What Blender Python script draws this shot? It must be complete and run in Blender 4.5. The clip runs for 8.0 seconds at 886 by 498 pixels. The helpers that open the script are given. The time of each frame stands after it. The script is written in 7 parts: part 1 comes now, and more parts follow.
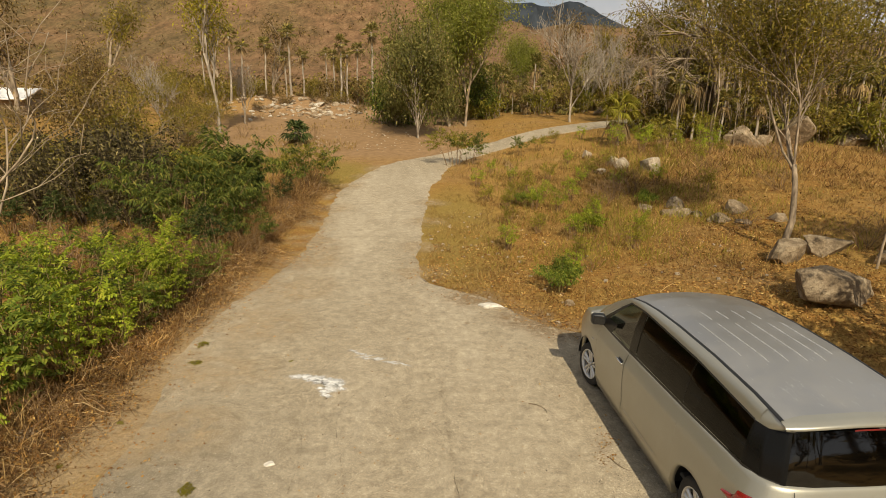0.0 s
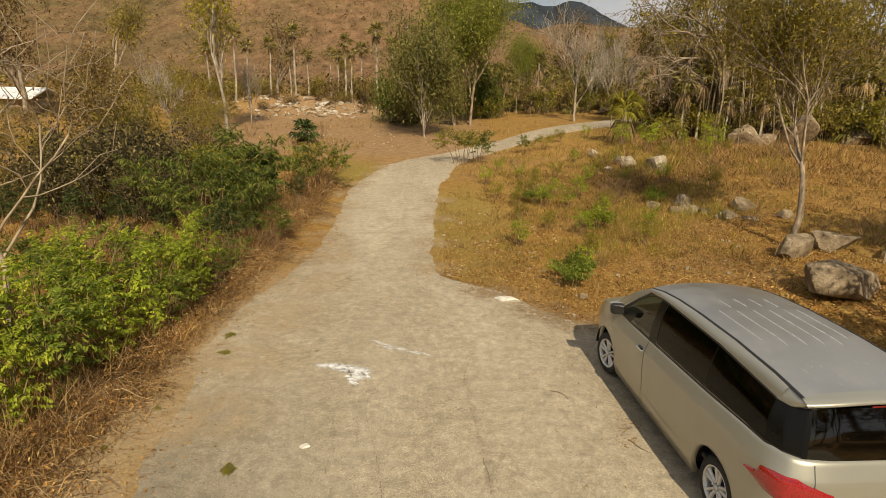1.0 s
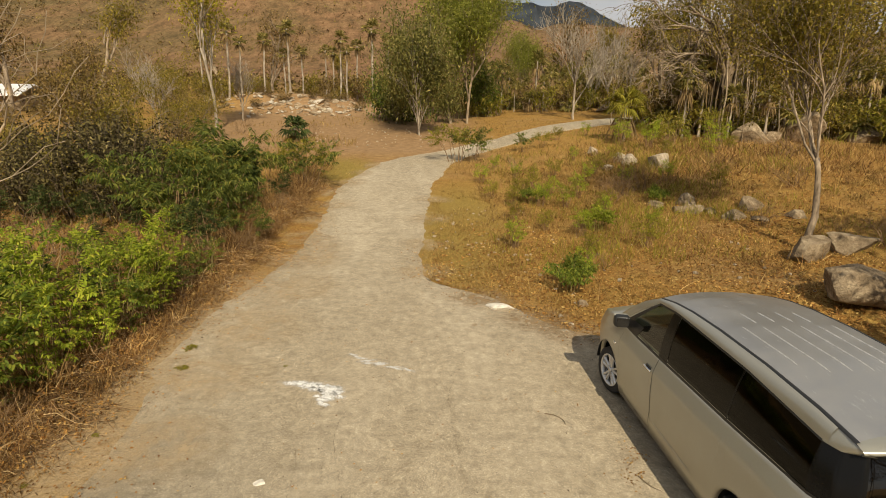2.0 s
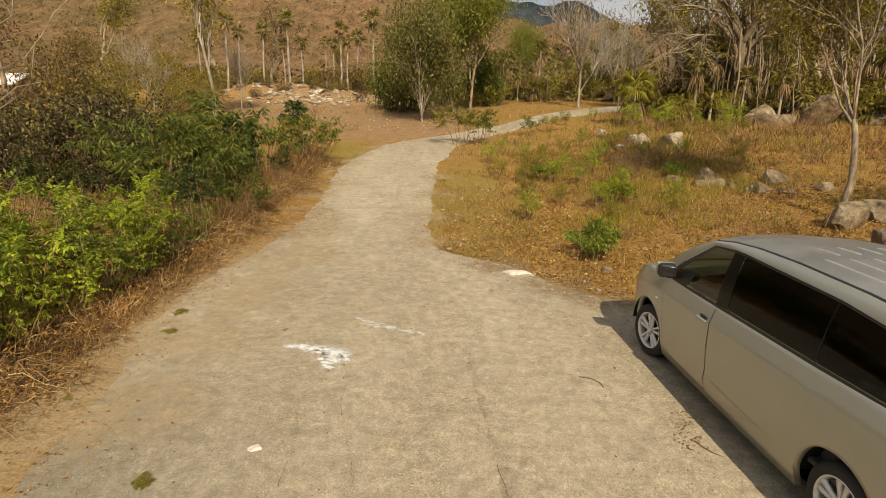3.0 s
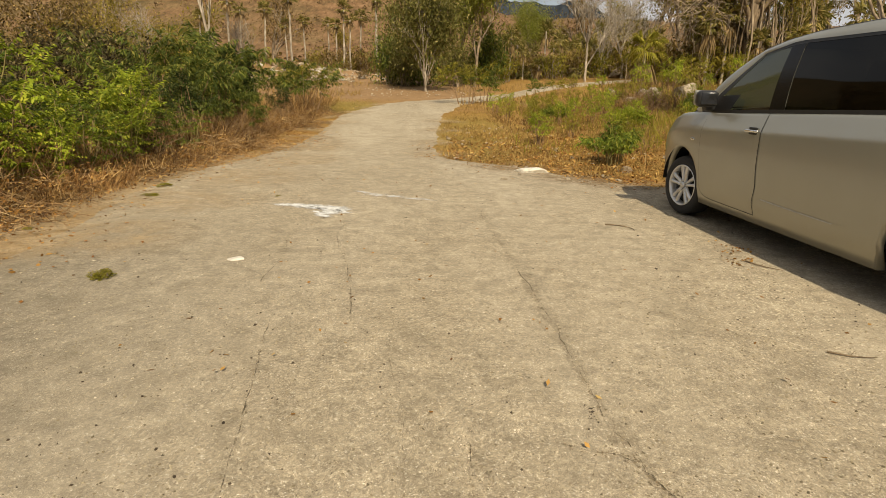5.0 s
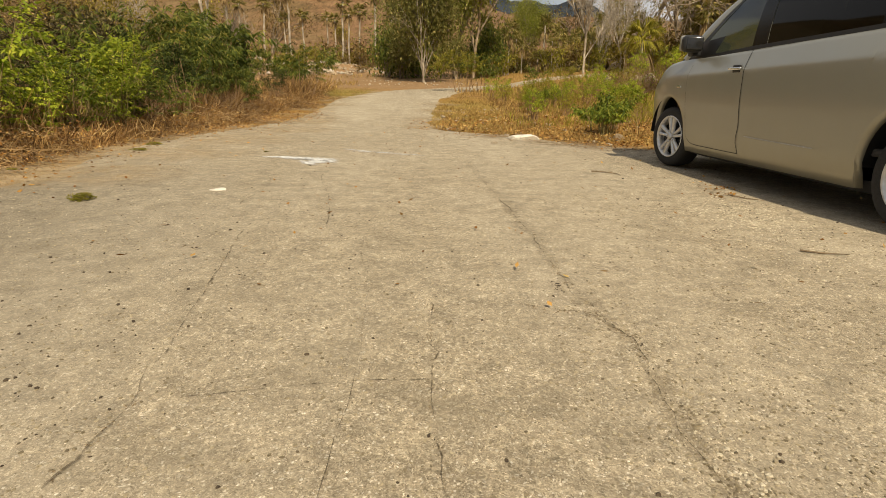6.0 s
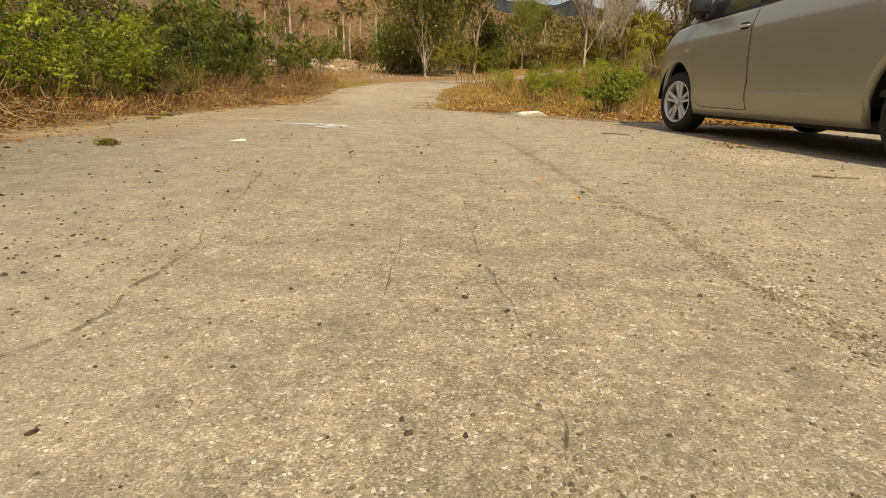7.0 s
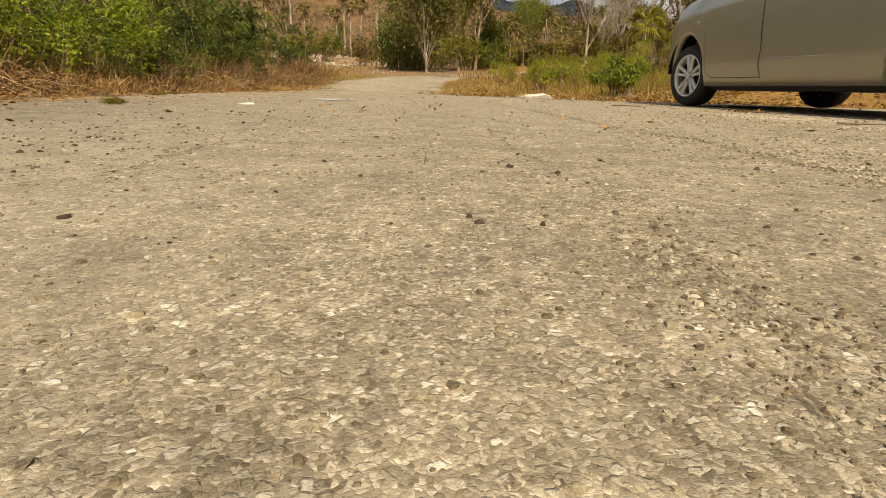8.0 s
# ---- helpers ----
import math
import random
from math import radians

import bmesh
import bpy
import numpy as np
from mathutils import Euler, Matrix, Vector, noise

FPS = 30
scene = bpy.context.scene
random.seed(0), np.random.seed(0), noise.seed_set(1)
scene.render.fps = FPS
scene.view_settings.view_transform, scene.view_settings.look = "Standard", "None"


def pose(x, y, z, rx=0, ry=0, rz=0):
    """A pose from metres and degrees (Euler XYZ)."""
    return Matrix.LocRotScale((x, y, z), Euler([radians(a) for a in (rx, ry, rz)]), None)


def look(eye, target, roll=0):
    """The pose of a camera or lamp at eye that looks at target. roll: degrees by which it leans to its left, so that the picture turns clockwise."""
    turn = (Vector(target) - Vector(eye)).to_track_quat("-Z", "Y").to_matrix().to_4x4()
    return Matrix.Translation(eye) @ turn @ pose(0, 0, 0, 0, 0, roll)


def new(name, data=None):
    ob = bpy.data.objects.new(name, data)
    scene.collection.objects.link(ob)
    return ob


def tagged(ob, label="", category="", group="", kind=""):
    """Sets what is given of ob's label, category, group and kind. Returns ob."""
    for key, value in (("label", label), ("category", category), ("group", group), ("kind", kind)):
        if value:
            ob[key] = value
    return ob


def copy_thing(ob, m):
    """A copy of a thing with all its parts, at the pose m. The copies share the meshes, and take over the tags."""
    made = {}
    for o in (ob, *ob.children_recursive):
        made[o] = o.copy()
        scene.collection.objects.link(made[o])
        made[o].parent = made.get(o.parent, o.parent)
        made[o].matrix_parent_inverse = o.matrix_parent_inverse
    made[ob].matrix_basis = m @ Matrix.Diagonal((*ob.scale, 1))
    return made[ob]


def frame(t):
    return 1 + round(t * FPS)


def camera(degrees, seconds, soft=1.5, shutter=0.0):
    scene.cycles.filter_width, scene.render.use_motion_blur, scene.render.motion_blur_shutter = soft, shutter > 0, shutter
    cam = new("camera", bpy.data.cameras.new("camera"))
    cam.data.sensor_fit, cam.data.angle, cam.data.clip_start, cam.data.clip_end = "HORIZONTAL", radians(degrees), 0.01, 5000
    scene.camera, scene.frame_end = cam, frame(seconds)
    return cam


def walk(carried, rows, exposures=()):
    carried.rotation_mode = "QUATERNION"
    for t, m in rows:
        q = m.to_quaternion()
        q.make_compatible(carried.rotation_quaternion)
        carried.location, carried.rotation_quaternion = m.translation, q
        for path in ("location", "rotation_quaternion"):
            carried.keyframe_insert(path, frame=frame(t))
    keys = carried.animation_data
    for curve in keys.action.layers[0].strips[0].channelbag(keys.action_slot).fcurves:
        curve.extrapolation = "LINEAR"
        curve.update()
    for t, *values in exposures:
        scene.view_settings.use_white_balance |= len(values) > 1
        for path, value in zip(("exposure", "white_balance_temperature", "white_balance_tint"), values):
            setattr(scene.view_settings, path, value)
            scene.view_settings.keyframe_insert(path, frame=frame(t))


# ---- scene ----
cam = camera(75.0, 8.0, soft=0.8)
PATH = [
    (0, (-0.042, 1.004, 4.064), (-0.048, 2.93, 3.526), 1.1),
    (0.5, (-0.021, 0.874, 4.065), (-0.027, 2.8, 3.526), 1.2),
    (0.8, (-0.261, 0.774, 4.066), (-0.268, 2.7, 3.527), 1.1),
    (1, (-0.363, 0.714, 4.033), (-0.371, 2.64, 3.494), 1.1),
    (1.2, (-0.377, 0.771, 4.005), (-0.384, 2.697, 3.466), 1.1),
    (2.3, (-0.056, 1.926, 3.648), (-0.06, 3.852, 3.11), 1.2),
    (2.5, (-0.032, 2.046, 3.474), (-0.036, 3.973, 2.936), 1.2),
    (3, (-0.361, 2.248, 2.999), (-0.365, 4.174, 2.46), 1.1),
    (3.5, (-0.677, 2.392, 2.537), (-0.682, 4.319, 1.999), 1.1),
    (4, (-0.744, 2.462, 2.075), (-0.751, 4.388, 1.536), 1.1),
    (4.5, (-0.595, 2.49, 1.642), (-0.608, 4.416, 1.103), 1.2),
    (4.7, (-0.506, 2.487, 1.468), (-0.519, 4.413, 0.929), 1.2),
    (5.8, (-0.256, 2.381, 0.851), (-0.269, 4.307, 0.312), 1.2),
    (6, (-0.25, 2.338, 0.765), (-0.264, 4.264, 0.225), 1.2),
    (6.2, (-0.251, 2.289, 0.685), (-0.264, 4.215, 0.146), 1.2),
    (6.5, (-0.282, 2.227, 0.577), (-0.294, 4.153, 0.038), 1.2),
    (7, (-0.361, 2.149, 0.418), (-0.374, 4.075, -0.121), 1.1),
    (7.5, (-0.414, 2.123, 0.264), (-0.427, 4.049, -0.274), 1.1),
    (8, (-0.44, 2.143, 0.149), (-0.453, 4.07, -0.389), 1.1),
]
walk(cam, [(t, look(eye, target, roll)) for t, eye, target, roll in PATH], exposures=[(0.0, 0.32), (2.5, 0.36), (4.5, 0.42), (6.5, 0.43), (8.0, 0.38)])

# ---------------------------------------------------------------- light
SUN_TO = Vector((0.14, -1.0, 0.83)).normalized()          # from the place towards the sun
sky_world = bpy.data.worlds.new("sky")
scene.world = sky_world
sky_world.use_nodes = True
_n, _l = sky_world.node_tree.nodes, sky_world.node_tree.links
_n.clear()
_sky = _n.new("ShaderNodeTexSky")
_sky.sky_type, _sky.sun_disc = "NISHITA", False
_sky.sun_elevation = math.asin(SUN_TO.z)
_sky.sun_rotation = math.atan2(SUN_TO.x, SUN_TO.y)
_sky.dust_density, _sky.air_density = 1.6, 1.0
_co = _n.new("ShaderNodeTexCoord")
_no = _n.new("ShaderNodeTexNoise")
_no.inputs["Scale"].default_value, _no.inputs["Detail"].default_value = 3.5, 6
_ra = _n.new("ShaderNodeValToRGB")
_ra.color_ramp.elements[0].position, _ra.color_ramp.elements[1].position = 0.30, 0.56
_mx = _n.new("ShaderNodeMix")
_mx.data_type = "RGBA"
_mx.inputs[7].default_value = (8.2, 8.1, 8.0, 1)
_bg = _n.new("ShaderNodeBackground")
_bg.inputs["Strength"].default_value = 0.052
_wo = _n.new("ShaderNodeOutputWorld")
_l.new(_co.outputs["Generated"], _no.inputs["Vector"])
_l.new(_no.outputs["Fac"], _ra.inputs["Fac"])
_l.new(_ra.outputs["Color"], _mx.inputs[0])
_l.new(_sky.outputs["Color"], _mx.inputs[6])
_l.new(_mx.outputs[2], _bg.inputs["Color"])
_l.new(_bg.outputs["Background"], _wo.inputs["Surface"])

sun_data = bpy.data.lights.new("sun", "SUN")
sun_data.energy, sun_data.angle, sun_data.color = 4.3, radians(0.55), (1.0, 0.87, 0.65)
sun_ob = new("sun", sun_data)
sun_ob.matrix_world = look(SUN_TO * 60, (0, 0, 0))


# ---------------------------------------------------------------- materials
class Mat:
    """A node material with a few short ways to wire it."""

    def __init__(self, name, rough=0.8, metal=0.0, spec=0.5):
        self.m = bpy.data.materials.new(name)
        self.m.use_nodes = True
        self.t = self.m.node_tree
        self.b = self.t.nodes["Principled BSDF"]
        self.set("Roughness", rough)
        self.set("Metallic", metal)
        self.set("Specular IOR Level", spec)
        self.geo = self.n("ShaderNodeNewGeometry")
        self.tc = self.n("ShaderNodeTexCoord")

    def n(self, kind):
        return self.t.nodes.new(kind)

    def link(self, a, b):
        self.t.links.new(a, b)

    def set(self, key, value):
        self.b.inputs[key].default_value = value

    def noise(self, scale, detail=4, rough=0.55, world=False, stretch=None, vec=None):
        x = self.n("ShaderNodeTexNoise")
        x.inputs["Scale"].default_value, x.inputs["Detail"].default_value = scale, detail
        x.inputs["Roughness"].default_value = rough
        v = vec or (self.geo.outputs["Position"] if world else self.tc.outputs["Object"])
        if stretch:
            mp = self.n("ShaderNodeMapping")
            mp.inputs["Scale"].default_value = stretch
            self.link(v, mp.inputs["Vector"])
            v = mp.outputs["Vector"]
        self.link(v, x.inputs["Vector"])
        return x.outputs["Fac"]

    def voronoi(self, scale, out="Distance", feature="F1", world=True, rand=1.0, vec=None):
        x = self.n("ShaderNodeTexVoronoi")
        x.feature = feature
        x.inputs["Scale"].default_value = scale
        x.inputs["Randomness"].default_value = rand
        self.link(vec or (self.geo.outputs["Position"] if world else self.tc.outputs["Object"]), x.inputs["Vector"])
        return x.outputs[out]

    def ramp(self, fac, stops, ease="LINEAR"):
        r = self.n("ShaderNodeValToRGB")
        r.color_ramp.interpolation = ease
        e = r.color_ramp.elements
        while len(e) < len(stops):
            e.new(0.5)
        for k, (p, c) in zip(e, stops):
            k.position = p
            k.color = (*c, 1) if not isinstance(c, (int, float)) else (c, c, c, 1)
        self.link(fac, r.inputs["Fac"])
        return r.outputs["Color"]

    def mix(self, fac, a, b, mode="MIX"):
        x = self.n("ShaderNodeMix")
        x.data_type, x.blend_type = "RGBA", mode
        x.clamp_factor = True
        for s, v in ((0, fac), (6, a), (7, b)):
            if isinstance(v, (int, float)):
                x.inputs[s].default_value = v
            elif isinstance(v, tuple):
                x.inputs[s].default_value = (*v, 1)
            else:
                self.link(v, x.inputs[s])
        return x.outputs[2]

    def math(self, op, a, b=0.0):
        x = self.n("ShaderNodeMath")
        x.operation = op
        for s, v in ((0, a), (1, b)):
            if isinstance(v, (int, float)):
                x.inputs[s].default_value = v
            else:
                self.link(v, x.inputs[s])
        return x.outputs[0]

    def xyz(self, vec=None):
        x = self.n("ShaderNodeSeparateXYZ")
        self.link(vec or self.geo.outputs["Position"], x.inputs[0])
        return x.outputs

    def bump(self, height, strength=0.5, dist=0.01, under=None):
        x = self.n("ShaderNodeBump")
        x.inputs["Strength"].default_value, x.inputs["Distance"].default_value = strength, dist
        self.link(height, x.inputs["Height"])
        if under:
            self.link(under, x.inputs["Normal"])
        return x.outputs["Normal"]

    def color(self, c):
        self.link(c, self.b.inputs["Base Color"])
        return self

    def normal(self, c):
        self.link(c, self.b.inputs["Normal"])
        return self

    def rand(self):
        return self.geo.outputs["Random Per Island"]

    def obrand(self):
        return self.n("ShaderNodeObjectInfo").outputs["Random"]


def leaf_mat(name, stops, thin=0.35, rough=0.5, gloss=0.15):
    """Leaves: a colour of its own for each leaf, some light through them."""
    k = Mat(name, max(rough, 0.6), spec=gloss)
    c = k.ramp(k.rand(), stops)
    big = k.noise(0.9, 3, world=True)
    c = k.mix(1.0, c, k.ramp(big, [(0.3, 0.62), (0.7, 1.22)]), "MULTIPLY")
    k.color(c)
    tr = k.n("ShaderNodeBsdfTranslucent")
    k.link(c, tr.inputs["Color"])
    ms = k.n("ShaderNodeMixShader")
    ms.inputs[0].default_value = thin
    k.link(k.b.outputs[0], ms.inputs[1])
    k.link(tr.outputs[0], ms.inputs[2])
    k.link(ms.outputs[0], k.t.nodes["Material Output"].inputs["Surface"])
    return k.m


def bark_mat(name, dark, light, scale=9.0):
    k = Mat(name, 0.9, spec=0.2)
    f = k.noise(scale, 6, 0.6, stretch=(1, 1, 0.25))
    g = k.noise(2.0, 3, world=True)
    c = k.ramp(f, [(0.3, dark), (0.68, light)])
    c = k.mix(1.0, c, k.ramp(g, [(0.35, 0.7), (0.65, 1.1)]), "MULTIPLY")
    k.color(c).normal(k.bump(f, 0.6, 0.02))
    return k.m


def plain_mat(name, c, rough=0.5, metal=0.0, grain=60.0, amount=0.12, bump=0.1, spec=0.5):
    k = Mat(name, rough, metal, spec)
    f = k.noise(grain, 4)
    lo, hi = tuple(v * (1 - amount) for v in c), tuple(min(1, v * (1 + amount)) for v in c)
    k.color(k.ramp(f, [(0.3, lo), (0.7, hi)]))
    if bump:
        k.normal(k.bump(f, bump, 0.004))
    return k.m


def road_mat():
    """Worn chip-seal: pale angular chips bedded in grey-brown binder."""
    k = Mat("worn_chipseal", 0.9, spec=0.2)
    jog = k.n("ShaderNodeTexNoise")
    jog.inputs["Scale"].default_value, jog.inputs["Detail"].default_value = 90, 4
    k.link(k.geo.outputs["Position"], jog.inputs["Vector"])
    add = k.n("ShaderNodeVectorMath")
    add.operation = "MULTIPLY_ADD"
    add.inputs[1].default_value = (0.005, 0.005, 0.005)
    k.link(jog.outputs["Color"], add.inputs[0])
    k.link(k.geo.outputs["Position"], add.inputs[2])
    bent = add.outputs[0]
    warp = k.noise(40, 3, world=True)
    v1, v1c = k.voronoi(150, "Distance", "DISTANCE_TO_EDGE", vec=bent), k.voronoi(150, "Color", vec=bent)
    v2, v2c = k.voronoi(330, "Distance", "DISTANCE_TO_EDGE", vec=bent), k.voronoi(330, "Color", vec=bent)
    chip = k.ramp(k.xyz(v1c)[0], [(0.0, (0.25, 0.20, 0.13)), (0.4, (0.37, 0.31, 0.21)), (0.75, (0.52, 0.455, 0.335)), (0.95, (0.72, 0.66, 0.53))])
    fine = k.ramp(k.xyz(v2c)[1], [(0.0, (0.13, 0.102, 0.064)), (0.3, (0.24, 0.195, 0.125)), (0.7, (0.36, 0.295, 0.195)), (1.0, (0.60, 0.52, 0.37))])
    bind = k.ramp(warp, [(0.35, (0.115, 0.088, 0.053)), (0.65, (0.27, 0.215, 0.133))])
    c = k.mix(k.ramp(v2, [(0.0, 0.5), (0.07, 1.0)]), bind, fine)
    c = k.mix(k.math("MULTIPLY", k.ramp(v1, [(0.07, 0.0), (0.16, 1.0)]), k.ramp(k.xyz(v1c)[1], [(0.55, 0.0), (0.66, 1.0)])), c, chip)
    c = k.mix(k.ramp(k.noise(95, 4, 0.7, world=True), [(0.42, 0.0), (0.62, 0.75)]), c, k.ramp(k.noise(480, 3, 0.75, world=True), [(0.3, (0.19, 0.155, 0.10)), (0.5, (0.31, 0.258, 0.172)), (0.7, (0.46, 0.39, 0.27))]))
    c = k.mix(1.0, c, k.ramp(k.noise(24, 4, 0.85, world=True), [(0.34, 0.84), (0.5, 1.0), (0.66, 1.13)]), "MULTIPLY")
    # clusters of chips, wheel tracks, sandy drifts and stains
    c = k.mix(1.0, c, k.mix(1.0, k.ramp(k.noise(50, 3, 0.8, world=True, stretch=(1.0, 0.6, 1.0)), [(0.34, 0.84), (0.5, 1.0), (0.66, 1.16)]), k.ramp(k.xyz(k.voronoi(75, "Color", vec=bent))[2], [(0.0, 0.84), (0.45, 1.0), (0.8, 1.1), (1.0, 1.3)]), "MULTIPLY"), "MULTIPLY")
    big = k.noise(0.5, 5, 0.6, world=True, stretch=(1.0, 0.3, 1.0))
    mid = k.noise(2.6, 6, 0.7, world=True)
    c = k.mix(k.ramp(big, [(0.42, 0.0), (0.66, 0.45)]), c, (0.50, 0.435, 0.315))
    c = k.mix(k.ramp(mid, [(0.48, 0.0), (0.70, 0.5)]), c, (0.205, 0.17, 0.112))
    c = k.mix(1.0, c, k.ramp(k.noise(7, 5, 0.7, world=True), [(0.3, 0.74), (0.7, 1.18)]), "MULTIPLY")
    c = k.mix(1.0, c, (1.05, 1.045, 1.065), "MULTIPLY")
    # the little-driven left side keeps its dark binder
    px = k.xyz()
    worn = k.ramp(k.math("ADD", k.math("MULTIPLY", px[0], 0.25), k.math("ADD", k.math("MULTIPLY", mid, 0.5), 0.75)), [(0.22, 0.55), (0.78, 1.0)])
    c = k.mix(k.ramp(k.math("MULTIPLY", px[1], 0.1), [(0.5, 1.0), (0.85, 0.0)]), c, k.mix(1.0, c, worn, "MULTIPLY"))
    k.color(c)
    h = k.math("MULTIPLY", k.math("MULTIPLY", k.ramp(v1, [(0.06, 0.0), (0.18, 1.0)]), k.ramp(k.xyz(v1c)[1], [(0.55, 0.0), (0.66, 1.0)])), k.math("ADD", k.math("MULTIPLY", k.xyz(v1c)[2], 0.6), k.math("MULTIPLY", k.noise(330, 3, 0.7, world=True), 0.7)))
    h2 = k.math("ADD", k.ramp(v2, [(0.0, 0.0), (0.2, 0.35)]), k.noise(520, 3, 0.75, world=True))
    nb = k.bump(h2, 0.45, 0.002)
    k.normal(k.bump(h, 0.45, 0.0035, nb))
    return k.m


def ground_mat():
    """Dry earth, leaf litter and straw, redder in the clearing, brown scrub on the slopes."""
    k = Mat("dry_earth", 0.95, spec=0.1)
    p = k.xyz()
    f1, f2, f3 = k.noise(0.25, 6, 0.6, world=True), k.noise(3.0, 8, 0.7, world=True), k.noise(28, 6, 0.7, world=True)
    litter = k.ramp(f3, [(0.30, (0.12, 0.058, 0.018)), (0.5, (0.27, 0.145, 0.046)), (0.66, (0.40, 0.235, 0.085)), (0.8, (0.50, 0.33, 0.14))])
    straw = k.ramp(f3, [(0.3, (0.20, 0.125, 0.036)), (0.6, (0.38, 0.25, 0.085)), (0.8, (0.50, 0.36, 0.14))])
    earth = k.ramp(f2, [(0.3, (0.20, 0.124, 0.072)), (0.55, (0.30, 0.195, 0.118)), (0.75, (0.38, 0.26, 0.165))])
    sand = k.ramp(f3, [(0.3, (0.30, 0.22, 0.14)), (0.6, (0.40, 0.30, 0.20)), (0.8, (0.49, 0.385, 0.27))])
    green = k.ramp(f3, [(0.3, (0.15, 0.12, 0.032)), (0.6, (0.28, 0.22, 0.068)), (0.8, (0.43, 0.335, 0.13))])
    c = k.mix(k.ramp(f2, [(0.40, 0.0), (0.62, 1.0)]), litter, straw)
    c = k.mix(k.ramp(f1, [(0.5, 0.0), (0.68, 0.5)]), c, earth)
    # brown rotted litter in patches, pale straw flecks
    c = k.mix(k.ramp(k.noise(0.9, 6, 0.7, world=True), [(0.50, 0.0), (0.68, 0.55)]), c, k.ramp(f3, [(0.3, (0.075, 0.040, 0.016)), (0.55, (0.17, 0.095, 0.036)), (0.8, (0.30, 0.19, 0.08))]))
    c = k.mix(k.ramp(k.noise(9, 5, 0.8, world=True), [(0.56, 0.0), (0.66, 0.6)]), c, (0.47, 0.335, 0.15))
    # the bare red clearing beyond the bend
    clear = k.math("MULTIPLY", k.ramp(k.math("MULTIPLY", k.math("SUBTRACT", p[1], 26.0), 0.1), [(0.0, 0.0), (0.5, 1.0)]),
                   k.ramp(k.math("MULTIPLY", k.math("ADD", p[0], 20.0), 0.04), [(0.0, 0.0), (0.2, 1.0), (0.8, 1.0), (0.92, 0.0)]))
    c = k.mix(clear, c, earth)
    # sandy shoulder along the left edge of the road
    sh = k.math("ADD", k.math("ABSOLUTE", k.math("ADD", p[0], 4.1)), k.math("MULTIPLY", k.math("SUBTRACT", f2, 0.5), 2.4))
    near = k.ramp(k.math("MULTIPLY", p[1], 0.04), [(0.40, 1.0), (0.6, 0.0)])
    c = k.mix(k.math("MULTIPLY", near, k.ramp(sh, [(0.2, 0.85), (0.9, 0.0)])), c, sand)
    # short green turf beside the bend and along the right edge
    gx = k.math("MULTIPLY", k.math("ADD", p[0], 4.9), 0.45)
    gy = k.math("MULTIPLY", k.math("SUBTRACT", p[1], 25.5), 0.30)
    rr = k.math("ADD", k.math("ADD", k.math("MULTIPLY", gx, gx), k.math("MULTIPLY", gy, gy)), k.math("MULTIPLY", k.math("SUBTRACT", f2, 0.5), 1.6))
    c = k.mix(k.ramp(rr, [(0.25, 0.8), (1.0, 0.0)]), c, green)
    gx2 = k.math("MULTIPLY", k.math("SUBTRACT", p[0], 0.3), 0.62)
    gy2 = k.math("MULTIPLY", k.math("SUBTRACT", p[1], 17.5), 0.16)
    r2 = k.math("ADD", k.math("ADD", k.math("MULTIPLY", gx2, gx2), k.math("MULTIPLY", gy2, gy2)), k.math("MULTIPLY", k.math("SUBTRACT", f2, 0.5), 1.2))
    c = k.mix(k.ramp(r2, [(0.25, 0.62), (1.0, 0.0)]), c, green)
    c = k.mix(1.0, c, (1.0, 0.97, 0.80), "MULTIPLY")
    # hillside: brown scrub with pale rock and grey-green patches
    hs = k.noise(0.05, 9, 0.72, world=True)
    hs2 = k.noise(0.35, 8, 0.75, world=True, stretch=(1.0, 0.35, 1.0))
    hs3 = k.noise(1.6, 6, 0.8, world=True, stretch=(1.0, 0.3, 1.0))
    grain = k.math("ADD", k.math("MULTIPLY", hs2, 0.55), k.math("MULTIPLY", hs3, 0.45))
    hill = k.ramp(grain, [(0.36, (0.075, 0.045, 0.024)), (0.47, (0.165, 0.092, 0.046)), (0.57, (0.25, 0.142, 0.075)), (0.68, (0.40, 0.26, 0.16))])
    dull = k.ramp(grain, [(0.38, (0.05, 0.04, 0.018)), (0.5, (0.115, 0.082, 0.036)), (0.62, (0.19, 0.135, 0.062))])
    hill = k.mix(k.math("ADD", k.ramp(hs, [(0.42, 0.6), (0.6, 0.0)]), k.ramp(k.math("MULTIPLY", p[0], -0.006), [(0.05, 0.0), (0.9, 0.6)])), hill, dull)
    far = k.ramp(k.math("MULTIPLY", p[1], 0.005), [(0.35, 0.0), (0.55, 1.0)])
    c = k.mix(far, c, hill)
    k.color(c)
    k.normal(k.bump(f3, 0.8, 0.03, k.bump(f2, 0.5, 0.08)))
    return k.m


def rock_mat(name, dark, mid, light, scale=3.0):
    k = Mat(name, 0.9, spec=0.2)
    f = k.noise(scale, 9, 0.68, world=True)
    g = k.noise(scale * 7, 6, 0.7, world=True)
    c = k.ramp(f, [(0.32, dark), (0.5, mid), (0.68, light)])
    c = k.mix(k.ramp(g, [(0.5, 0.0), (0.7, 0.55)]), c, dark)
    k.color(c).normal(k.bump(g, 0.9, 0.05, k.bump(f, 0.9, 0.16)))
    return k.m


